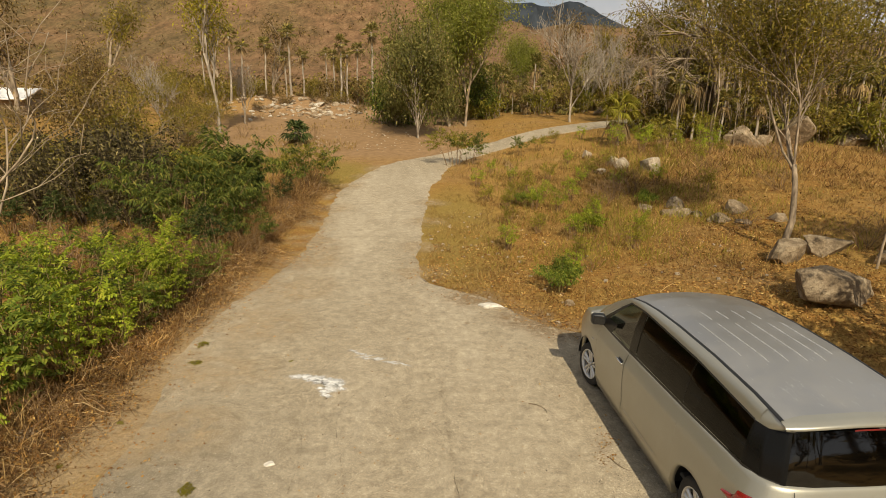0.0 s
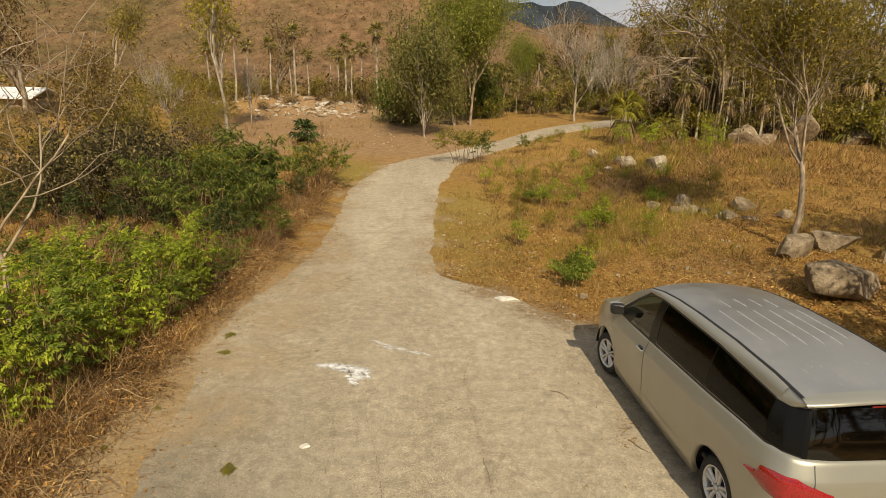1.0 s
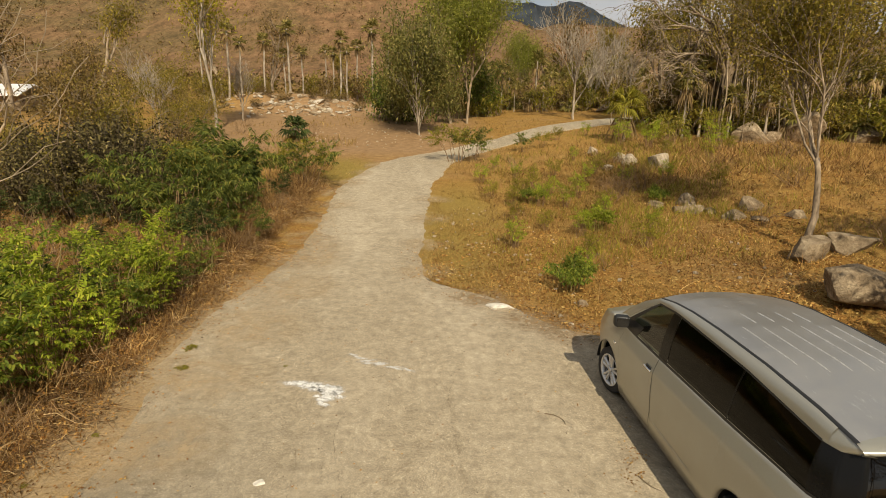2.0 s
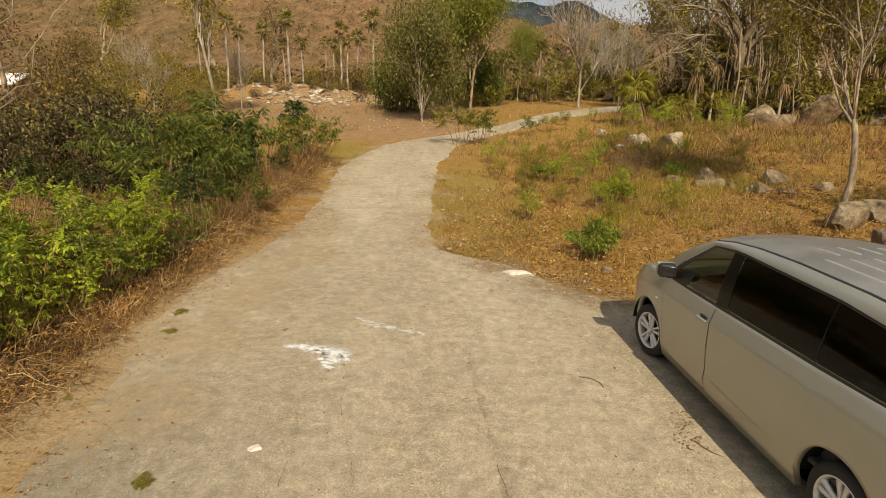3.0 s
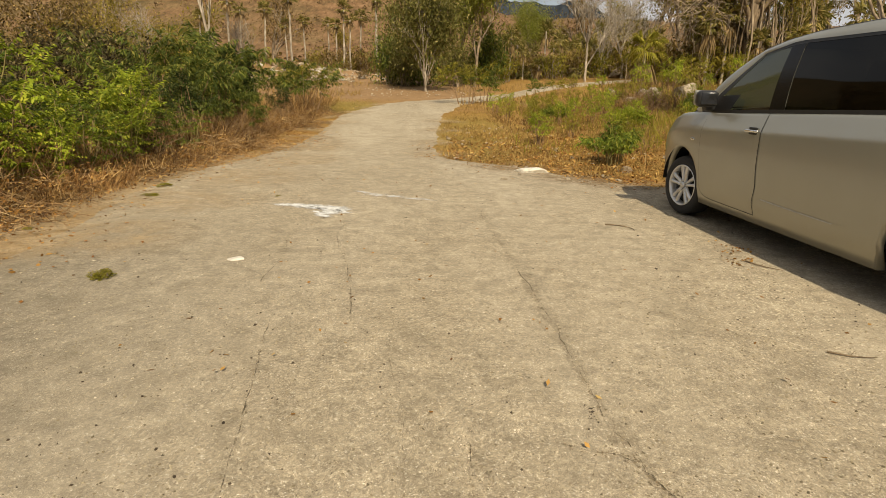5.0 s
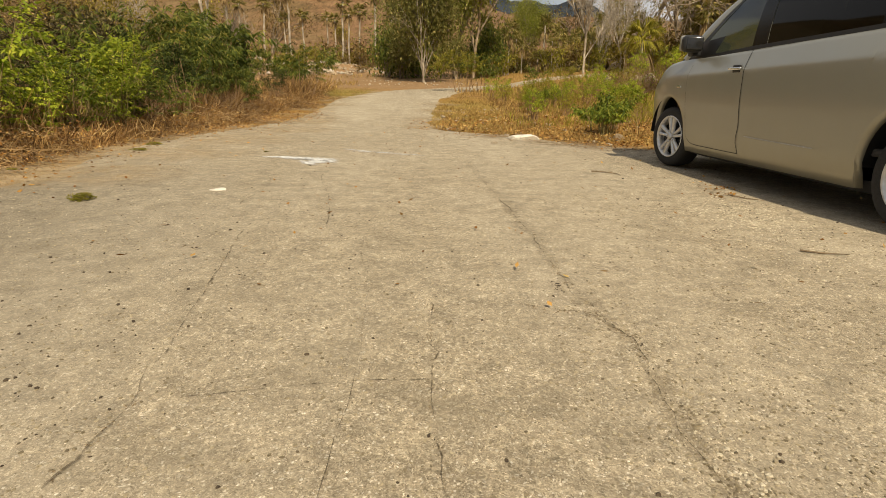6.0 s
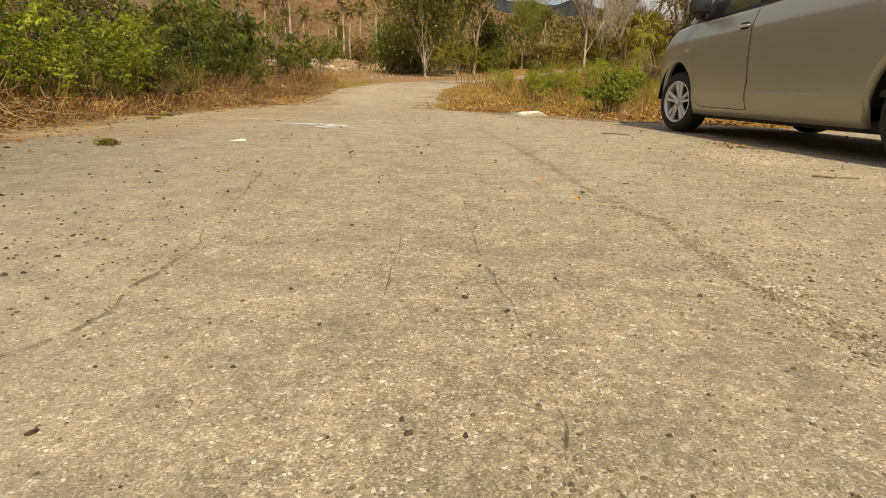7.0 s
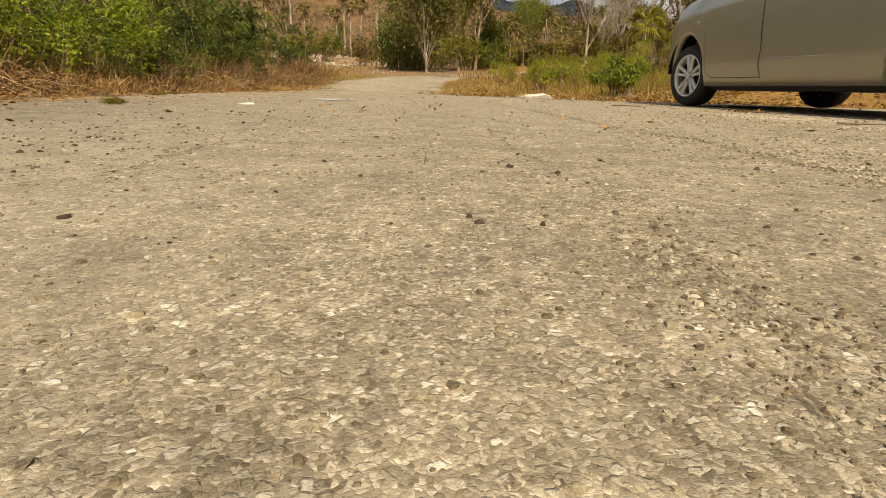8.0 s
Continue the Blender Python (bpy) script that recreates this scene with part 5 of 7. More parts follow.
def twig_bush(name, label, seed, height, spread, stems, bark, category="shrub", kids=(3, 3)):
    rng = np.random.default_rng(seed)
    ob = thing(name, label, category, "twig bushes")
    out, tips = [], []
    for _ in range(stems):
        a, q = rng.uniform(0, 6.28), rng.uniform(0.1, 1)
        w = np.array((math.cos(a) * q * spread / height, math.sin(a) * q * spread / height, 1))
        grow(rng, (math.cos(a) * q * 0.2, math.sin(a) * q * 0.2, -0.05), w, height * 0.55, 0.0075 * (0.5 + height), 1, list(kids), 0.55, 0.02, out, tips, 0.22)
    bd = Build()
    for p, rr in out:
        add_tube(bd, p, np.maximum(rr, 0.0022), 3, False)
    part("twig_clump", bd, bark, ob, kind="stuff")
    return ob


def fan_palm(name, label, seed, trunk, radius, crown, fans=16, blades=11, dead=6, leaf=None, width=0.05, bark=None, droop=0.22):
    """A slender palm with fan leaves and a skirt of dead ones."""
    rng = np.random.default_rng(seed)
    ob = thing(name, label, "palm", "fan palms")
    n = 9
    p = np.c_[np.cumsum(rng.normal(0, 0.02, (n, 2)), 0) * trunk * 0.2, np.linspace(-0.2, trunk, n)]
    p[:, :2] -= p[0, :2]
    part("trunk", add_tube(Build(), p, radius * np.r_[1.35, 1.1, np.linspace(1.0, 0.85, n - 2)], 7), bark or M_PALEBARK, ob)
    top = p[-1]

    def fans_of(bd, count, zlo, zhi, droop):
        for k in range(count):
            a = k * 2.4 + rng.uniform(-0.3, 0.3)
            el = rng.uniform(zlo, zhi)
            d = np.array((math.cos(a) * math.cos(el), math.sin(a) * math.cos(el), math.sin(el)))
            hub = top + d * crown * 0.42 - UP * droop * 0.1 * crown
            add_tube(bd, [top, (top + hub) / 2 + UP * 0.04 * crown, hub], [0.018 * crown, 0.014 * crown, 0.01 * crown], 3, False)
            side = unit(np.cross(d, UP))
            nn = np.cross(side, d)
            an = np.linspace(-1.5, 1.5, blades)
            w = d[None] * np.cos(an)[:, None] + side[None] * np.sin(an)[:, None] + nn[None] * 0.12 * np.cos(an * 2)[:, None]
            L = crown * 0.6 * (0.75 + 0.35 * np.cos(an)) * rng.uniform(0.85, 1.1)
            add_leaves(bd, np.repeat(hub[None], blades, 0), w, L, width * crown * 2.2, rng, droop)
    bd = Build()
    fans_of(bd, fans, -0.5, 1.25, droop)
    part("crown", bd, leaf or M_PALM, ob, smooth=False, kind="stuff")
    if dead:
        bd = Build()
        fans_of(bd, dead, -1.4, -0.8, 0.5)
        part("frond_skirt", bd, M_PALMDEAD, ob, smooth=False, kind="stuff")
    return ob


def put(proto, x, y, turn=0.0, scale=1.0, label="", tall=1.0, sink=0.0, first=[]):
    """Plants a prototype itself the first time, a copy of it after that."""
    m = pose(x, y, seat(x, y) - sink, 0, 0, turn) @ Matrix.Diagonal((scale, scale, scale * tall, 1))
    if proto in first:
        ob = copy_thing(proto, m)
    else:
        first.append(proto)
        ob = proto
        ob.matrix_world = m
    if label:
        tagged(ob, label)
    return ob


# near shrubs along the left verge
lime = [shrub("lime_shrub", ("bright lime-green feathery-leaved shrub on the road verge", "deep green feathery-leaved shrub on the road verge")[k == 0], 60 + k, 1.9, 0.62, 11, M_LEAF_LIME if k else M_LEAF_GREEN, 7, 0.42, 10, 0.068, 0.032, M_STEM, base=0.06, oval=True, hang=0.28) for k in range(3)]
for k, (x, y, s) in enumerate([(-5.6, 7.7, 0.9), (-6.4, 8.4, 1.0), (-5.6, 9.2, 0.8), (-6.5, 9.9, 0.86), (-5.6, 10.7, 0.74), (-5.6, 12.2, 0.78), (-6.6, 11.6, 0.60), (-7.4, 9.2, 0.6), (-6.2, 6.6, 0.9), (-7.3, 7.2, 0.75),
                               (-5.45, 6.6, 0.6), (-5.2, 8.3, 0.6), (-5.2, 9.9, 0.55), (-5.3, 11.3, 0.7), (-7.5, 10.9, 0.65), (-6.1, 5.3, 0.85), (-7.1, 5.4, 0.75), (-6.5, 12.9, 0.55), (-4.95, 12.6, 0.42), (-5.0, 10.7, 0.46), (-5.05, 9.2, 0.44)]):
    put(lime[k % 3], x, y, k * 67, s * (1.0 if k % 2 else 1.14), tall=0.96 + 0.06 * (k % 4))
green = [shrub("green_shrub", "dark green feathery-leaved shrub among dry grass", 70 + k, 2.05, 0.68, 12, M_LEAF_DEEP if k else M_LEAF_DARK, 7, 0.38, 9, 0.085, 0.030, base=0.3, hang=0.35) for k in range(3)]
for k, (x, y, s) in enumerate([(-5.3, 13.8, 0.7), (-6.3, 14.5, 0.9), (-5.5, 15.6, 0.75), (-6.6, 16.4, 0.9), (-5.6, 17.6, 0.75), (-7.0, 18.9, 0.9), (-5.4, 19.6, 0.7), (-8.0, 17.2, 0.75), (-9.0, 12.6, 0.45), (-8.8, 9.0, 0.6), (-9.6, 10.6, 0.5),
                               (-8.0, 13.6, 0.5), (-7.6, 20.6, 0.8), (-5.0, 11.6, 0.5), (-7.0, 8.0, 0.85), (-6.0, 10.3, 0.7), (-8.6, 11.6, 0.7), (-8.4, 10.0, 0.75), (-10.4, 12.2, 0.6), (-9.8, 8.6, 0.7), (-8.6, 7.2, 0.8)]):
    put(green[k % 3], x, y, k * 83, s)
column = shrub("columnar_shrub", "dense dark green columnar shrub, taller than its neighbours", 81, 2.15, 0.30, 14, M_LEAF_DARK, 16, 0.30, 8, 0.10, 0.036, base=0.3)
put(column, -6.16, 18.5, 0, 1.0)

arms = [shrub("arching_shrub", "tall thin shrub with arching feathery green fronds", 83 + k, 1.9, 1.25, 8, M_LEAF_YELLOW if k else M_LEAF_DEEP, 6, 0.62, 10, 0.13, 0.035, base=0.55) for k in range(2)]
for k, (x, y, s) in enumerate([(-5.0, 21.4, 0.9), (-5.6, 22.6, 0.85), (1.1, 28.4, 0.9), (0.35, 28.1, 1.05), (3.7, 30.6, 0.55), (4.7, 31.4, 0.5), (-7.0, 17.6, 1.3), (-6.3, 15.6, 1.15), (-6.8, 19.4, 1.45), (-7.4, 16.2, 1.3), (-4.9, 15.0, 0.6), (-7.7, 19.6, 1.2), (-6.0, 20.8, 0.85), (-8.6, 20.4, 1.1)]):
    put(arms[0 if 6 <= k <= 9 else k % 2], x, y, k * 101, s)
for k, (x, y, s) in enumerate([(-6.9, 13.6, 1.3), (-8.2, 14.6, 1.2), (-7.8, 12.0, 1.2), (-8.4, 8.2, 1.2), (-9.4, 9.8, 1.2), (-9.8, 13.2, 1.1), (-9.0, 15.9, 1.9), (-10.3, 16.1, 2.2), (-11.6, 15.9, 2.1), (-12.9, 16.6, 2.0), (-7.9, 15.6, 1.7)]):
    put(green[0], x, y, k * 59, s * 0.45, "low dark green leafy shrub in dry grass", tall=0.9)

# brown thicket and half-bare trees behind them
thicket = [shrub("thicket_shrub", "dense dark brown thicket shrub, half dry", 90, 2.1, 1.15, 28, M_LEAF_THICKET, 10, 0.36, 7, 0.125, 0.05, M_DARKBARK, False, 0.05),
           tree("thicket_shrub", "tangled thicket shrub with sparse olive leaves", 91, 1.25, 0.032, [4, 3, 3], M_DARKBARK, M_LEAF_OLIVE, 1900, 0.12, 0.26, 0.62, 0.03, stems=3, category="shrub", wob=0.2, low=0.2)]
for k, (x, y, s) in enumerate([(-9.0, 17.2, 0.85), (-10.3, 17.5, 1.2), (-11.7, 17.6, 1.25), (-8.4, 18.8, 0.95), (-9.9, 18.9, 1.45), (-11.3, 19.2, 1.6), (-12.9, 18.8, 1.4), (-9.0, 20.6, 1.1), (-13.0, 20.6, 1.4), (-10.8, 21.0, 1.55), (-13.8, 17.2, 1.0)]):
    put(thicket[0], x, y, k * 57, s)
for k, (x, y, s) in enumerate([(-13.9, 20.0, 1.0), (-11.0, 18.2, 0.95), (-12.2, 19.6, 1.05), (-9.4, 18.0, 0.7), (-9.8, 22.6, 0.75), (-8.6, 23.0, 0.55), (-14.6, 18.0, 0.7), (-13.2, 22.0, 0.9), (-7.6, 23.6, 0.4), (-11.0, 23.6, 0.8), (-15.8, 16.6, 0.6), (-12.4, 23.4, 0.95), (-13.8, 24.6, 0.8)]):
    put(thicket[1], x, y, k * 57, s)
olive = [tree("olive_tree", "slender half-bare tree with sparse olive leaves", 110 + k, 2.2, 0.085, [4, 4, 3], M_BARK, (M_LEAF_OLIVE, M_LEAF_BROWN, M_LEAF_OLIVE)[k], 3000, 0.15, 0.48, 0.55, 0.06, stems=2) for k in range(3)]
for k, (x, y, s) in enumerate([(-12.8, 23.0, 0.72), (-13.4, 22.6, 0.85), (-18.8, 21.6, 0.8), (-13.2, 26.0, 0.8), (-15.4, 25.8, 0.95), (-15.8, 29.0, 0.9), (-13.8, 30.4, 0.75), (-10.6, 24.8, 0.5), (-13.2, 33.5, 0.55), (-19.5, 34, 0.95), (-24, 40, 1.15), (-19, 41, 0.95), (-15.8, 41.5, 0.6),
                               (-28, 48, 1.2), (-22, 48, 1.0), (-27.5, 36.5, 0.45), (-23.6, 33.0, 0.4), (-17.2, 23.4, 0.5), (-20.6, 45.0, 0.8), (-16.0, 36.5, 0.6)]):
    put(olive[k % 3], x, y, k * 71, s * 1.1)

# low leafy growth that fills the wood's foot: few stems, broad drooping leaves
brush = [shrub("brush_clump", ("tangled brown undergrowth at the wood's edge", "tangled olive undergrowth at the wood's edge", "yellow-green leafy undergrowth at the wood's edge")[k], 100 + k, 1.9, 1.2, 15, (M_LEAF_BROWN, M_LEAF_OLIVE, M_LEAF_YELLOW)[k], 5, 0.45, 6, 0.22, 0.075, M_TANBARK, False, 0.05) for k in range(3)]
for k, (x, y, s) in enumerate([(12.6, 35.2, 0.8), (14.4, 36.0, 0.9), (17.4, 35.0, 0.9), (19.4, 34.6, 0.9), (21.6, 35.0, 1.0), (23.8, 34.0, 1.0), (13.0, 40.6, 0.8), (16.0, 39.0, 1.0), (9.0, 52.0, 0.8), (20.2, 38.5, 1.1)]):
    put(brush[(2, 1, 0)[k % 3]], x, y, k * 71 + 20, s * 1.2, "dense leafy undergrowth at the foot of the wood")
_r = np.random.default_rng(19)
for k in range(150):
    if k < 34:
        x, y, q = _r.uniform(11.5, 27), _r.uniform(32.2, 37), _r.uniform(0.7, 1.25)
    elif k < 58:
        x, y, q = _r.uniform(11, 34), _r.uniform(38, 54), _r.uniform(0.8, 1.5)
    elif k < 92:
        x, y, q = _r.uniform(-34, 4), _r.uniform(59, 76), _r.uniform(0.8, 1.5)
    elif k < 124:
        x, y, q = _r.uniform(3, 16), _r.uniform(49, 64), _r.uniform(0.7, 1.3)
    elif k < 132:
        x, y, q = _r.uniform(-6, 4), _r.uniform(49, 55), _r.uniform(0.5, 0.8)
    else:
        x, y, q = _r.uniform(20.5, 29), _r.uniform(26.5, 31.5), _r.uniform(0.9, 1.5)
    if not on_road(np.array([x]), np.array([y]))[0] and not on_road(np.array([x - 1.4]), np.array([y + 1.4]))[0] and not on_road(np.array([x + 1.4]), np.array([y - 1.4]))[0]:
        put(brush[(2 if k % 2 else 1) if k >= 132 else (k * 7) % 3 if k >= 92 else k % 2], x, y, k * 49, q)

# bare trees
bare = [tree("bare_tree", "leafless pale-barked tree with fine upswept twigs", 130 + k, 3.2, 0.078, [6, 5, 4, 3], M_PALEBARK, None, 0, spread=0.40, lift=0.11, low=0.3, fine=0.011) for k in range(2)]
put(bare[0], 8.8, 43.7, 20, 1.2, "leafless pale-barked tree standing beside the road's bend")
for k, (x, y, s) in enumerate([(-17.0, 36.0, 0.62), (-14.8, 44, 0.65), (14.5, 58, 1.0), (11.8, 52, 0.9), (20, 38, 0.8), (14.0, 48.5, 1.05), (12.2, 47.2, 0.8), (16.6, 46, 1.1), (18.6, 41.5, 1.0)]):
    put(bare[k % 2], x, y, k * 47, s)
near_bare = tree("dead_tree", "leafless crooked tree with thin pale tan branches", 490, 2.9, 0.05, [5, 4, 3], M_TANBARK, None, 0, spread=0.7, lift=0.02, lean=(-0.2, 0.3), wob=0.16, low=0.45, shrink=(0.30, 0.42), reach=1.1, fine=0.006)
put(near_bare, -7.05, 8.95, 0, 1.25)
yellow = tree("yellow_tree", "tall pale-limbed tree with yellow-green leaves at its top", 151, 3.6, 0.075, [5, 5, 4], M_PALEBARK, M_LEAF_GOLD, 2600, 0.16, 0.45, 0.38, 0.12, lean=(0.04, 0), wob=0.08, low=0.3)
put(yellow, -14.6, 38.5, 200, 1.5)

# the tree in the clearing and those behind it
clearing = tree("clearing_tree", "dull green tree with upright pale limbs, alone in a clearing", 164, 1.6, 0.062, [10, 6, 4], M_PALEBARK, M_LEAF_GREY, 15000, 0.155, 0.6, 0.46, 0.08, wob=0.07, low=0.15, shrink=(0.40, 0.54), reach=1.75, clump=0.8)
put(clearing, -1.83, 37.7, 40, 1.25, tall=1.2)
bushy = [tree("bushy_tree", "dense dark green round-crowned tree", 165 + k, 1.5, 0.11, [6, 5, 3], M_BARK, M_LEAF_DEEP if k else M_LEAF_GREY, 5000, 0.20, 0.55, 0.65, 0.07, stems=2, low=0.35) for k in range(2)]
for k, (x, y, s) in enumerate([(-4.9, 45.5, 1.1), (-3.8, 44.0, 0.85), (-2.4, 47, 1.25), (0.2, 44.6, 0.85), (2.2, 51, 1.1), (26, 40, 1.1), (13, 57, 0.8)]):
    put(bushy[(k + 1) % 2], x, y, k * 91, s, tall=1.25 if k < 2 else 1.0)
feather = tree("feathery_tree", "tall light-green feathery tree", 171, 3.4, 0.075, [8, 6, 4], M_TANBARK, M_LEAF_FEATHER, 16000, 0.135, 0.55, 0.42, 0.10, leaf_label="fine light green foliage", wob=0.10, low=0.2, clump=0.6)
put(feather, 1.3, 45.0, 0, 1.4)
put(feather, 0.1, 47.5, 75, 1.15)
put(feather, 7.0, 60, 130, 0.7)

# the tree by the boulders and the big dark trees on the right
forked = tree("forked_tree", "forked grey-barked tree with sparse olive foliage, rooted behind a boulder", 187, 2.2, 0.08, [5, 9, 5, 3], M_BARK, M_LEAF_OLIVE, 30000, 0.08, 0.32, 0.48, 0.05, lean=(0.06, 0.02), low=0.75, wob=0.11, shrink=(0.27, 0.40), reach=1.6)
put(forked, 7.8, 14.0, 0, 1.08)
banyan = tree("tangled_tree", "huge dark tree with tangled limbs and hanging roots", 190, 3.6, 0.40, [6, 5, 4, 3], M_DARKBARK, M_LEAF_OLIVE, 5000, 0.105, 0.5, 0.5, 0.09, sides=(9, 6, 4, 3, 3), wob=0.11)
_r = np.random.default_rng(29)
for _k in range(60):
    _a, _q = _r.uniform(0, 6.28), _r.uniform(0.3, 2.4)
    _x, _y, _h = math.cos(_a) * _q, math.sin(_a) * _q, _r.uniform(2.6, 4.6)
    _t = np.linspace(0, 1, 7)[:, None]
    _p = np.array([[_x, _y, -0.2]]) * (1 - _t) + np.array([[_x * 0.75, _y * 0.75, _h]]) * _t + np.c_[np.cumsum(_r.normal(0, 0.05, (7, 2)), 0), np.zeros(7)]
    part("hanging_root", add_tube(Build(), _p, np.full(7, _r.uniform(0.012, 0.05)), 4, False), M_DARKBARK if _k % 3 else M_TANBARK, banyan)
for _k, (_z, _w, _len) in enumerate([(4.0, (-1.0, -0.15, 0.42), 3.4), (3.6, (-1.0, -0.3, 0.12), 3.0), (4.4, (-0.8, 0.1, 0.75), 3.2), (3.9, (0.5, -0.9, 0.3), 2.6)]):
    _out, _tips = [], []
    grow(_r, (-0.15, 0, _z), _w, _len, 0.075, 1, [6, 6, 4], 0.75, -0.01, _out, _tips, 0.24, 0.45, 0.25)
    _bd = Build()
    for _p, _q in _out:
        add_tube(_bd, _p, np.maximum(_q, 0.008), 4 if _q[0] > 0.03 else 3, False)
    part("dead_limb", _bd, M_BARK if _k % 2 == 0 else M_TANBARK, banyan, "grey dead limb with fine crooked twigs", kind="stuff")
put(banyan, 15.0, 33.4, 0, 1.2)
put(banyan, 26.5, 36, 130, 1.3)
wood = [tree("woodland_tree", "brown-olive woodland tree with tangled dry branches", 200 + k, 2.8, 0.12, [4, 4, 3], M_BARK if k % 2 else M_TANBARK, M_LEAF_OLIVE if k != 1 else M_LEAF_BROWN, 2100, 0.16, 0.45, 0.5, 0.08, stems=1) for k in range(3)]
_r = np.random.default_rng(9)
spots = [(13.6, 39.5), (16.5, 40), (21.5, 37), (25, 34), (12.5, 62), (16, 55), (18.5, 45.5), (21, 43), (24, 52), (27, 45), (30, 55), (33, 38), (18, 68), (24, 66), (11, 68), (6, 66), (-1, 66), (-6, 68), (-12, 72), (-19, 66), (-26, 70),
         (-34, 60), (-30, 42), (23.5, 30.5)]
for k, (x, y) in enumerate(spots):
    put(wood[k % 3], x, y, k * 61, _r.uniform(0.85, 1.2) * (0.72 if -14 < x < 12 else 1.2))
sapling = tree("sapling", "thin pale-stemmed sapling at the wood's edge", 215, 2.6, 0.03, [3, 3], M_TANBARK, M_LEAF_OLIVE, 260, 0.1, 0.3, 0.4, 0.10, low=0.7, wob=0.05)
for k, (x, y, s) in enumerate([(14.7, 33.6, 1.1), (14.5, 30.8, 0.8), (12.6, 34.5, 0.9), (9.0, 12.6, 0.9), (16.2, 31.8, 1.0), (20.8, 29.4, 1.0), (10.6, 40.5, 0.8), (12.3, 44, 1.0)]):
    put(sapling, x, y, k * 77, s)

# palms
tall_palm = [fan_palm("fan_palm", "tall thin fan palm with a small ragged crown", 230 + k, 5.4, 0.085, 0.85, 16, 10, 5) for k in range(3)]
for k, (x, y, s) in enumerate([(-19.0, 56.5, 0.95), (-17.2, 57.5, 1.02), (-15.1, 58.5, 1.25), (-14.0, 58.9, 0.95), (-16.1, 60.5, 0.85), (-10.4, 59.0, 0.9), (-9.6, 58.0, 0.95), (-9.1, 61, 1.0), (-7.3, 59.5, 1.05), (-6.2, 63.0, 1.2), (-12.0, 64, 0.9), (-21.5, 60, 1.0), (-13.2, 66, 1.0), (-24.8, 62, 1.0), (-4.6, 60, 0.85)]):
    put(tall_palm[k % 3], x, y, k * 53, s)
low_palm = [fan_palm("young_palm", "short fan palm with a shaggy skirt of dead fronds", 240 + k, 2.9, 0.09, 1.15, 17, 10, 4) for k in range(2)]
_r = np.random.default_rng(14)
for k in range(82):
    x, y = (_r.uniform(2.5, 15), _r.uniform(51, 66)) if k < 34 else (_r.uniform(12, 34), _r.uniform(34, 56)) if k < 58 else (_r.uniform(17, 28) if k % 3 else _r.uniform(12, 13.8), _r.uniform(32.4, 37))
    put(low_palm[k % 2], x, y, k * 39, _r.uniform(0.55, 1.0), tall=1.25)
shaggy = [fan_palm("shaggy_palm", "stemless fan palm with yellow-green and dead fronds", 260 + k, (0.7, 1.5)[k], 0.10, 1.35, 18, 10, 8, droop=0.4) for k in range(2)]
_r = np.random.default_rng(15)
for k in range(110):
    if k < 45:
        x, y = _r.uniform(11.2, 28), _r.uniform(31.8, 37)
    elif k < 72:
        x, y = _r.uniform(11, 34), _r.uniform(38, 52)
    else:
        x, y = _r.uniform(2.5, 16), _r.uniform(49, 62)
    if not on_road(np.array([x, x - 1.5, x + 1.5]), np.array([y, y + 1.5, y - 1.5])).any():
        put(shaggy[k % 2], x, y, k * 43, _r.uniform(0.6, 1.25))
fan = fan_palm("fan_palm_sapling", "young fan palm with broad green fans in dry grass", 251, 1.3, 0.055, 1.1, 18, 22, 5, M_LEAF_YELLOW, 0.020, droop=0.5)
put(fan, 8.85, 31.6, 30, 1.2, tall=1.15)
put(low_palm[0], 14.3, 32.0, 70, 0.7)
put(low_palm[1], 15.6, 30.9, 10, 0.8)
sago = fan_palm("low_palm", "low spiky palm clump at the clearing's edge", 255, 0.75, 0.13, 1.0, 26, 10, 7, M_LEAF_DARK, droop=0.45)
put(sago, -8.45, 33.6, 0, 1.0)

# shrubs and dry bushes on the right
herb = [shrub("green_bush", "small bright green bush in dry grass", 260 + k, 0.62, 0.48, 15, M_LEAF_LIME if k else M_LEAF_GREEN, 8, 0.2, 6, 0.06, 0.026, M_STEM) for k in range(2)]
for k, (x, y, s) in enumerate([(2.35, 12.45, 0.85), (3.9, 16.6, 0.75), (6.3, 19.0, 0.6), (2.6, 12.9, 0.6), (2.7, 20.2, 0.7)]):
    put(herb[k % 2], x, y, k * 70, s * 1.15, tall=1.15)
drybush = [shrub("yellowing_shrub", "thin yellowish-green shrub in dry grass", 270 + k, 1.1, 0.5, 12, M_LEAF_YELLOW if k else M_LEAF_LIME, 6, 0.26, 5, 0.075, 0.02) for k in range(2)]
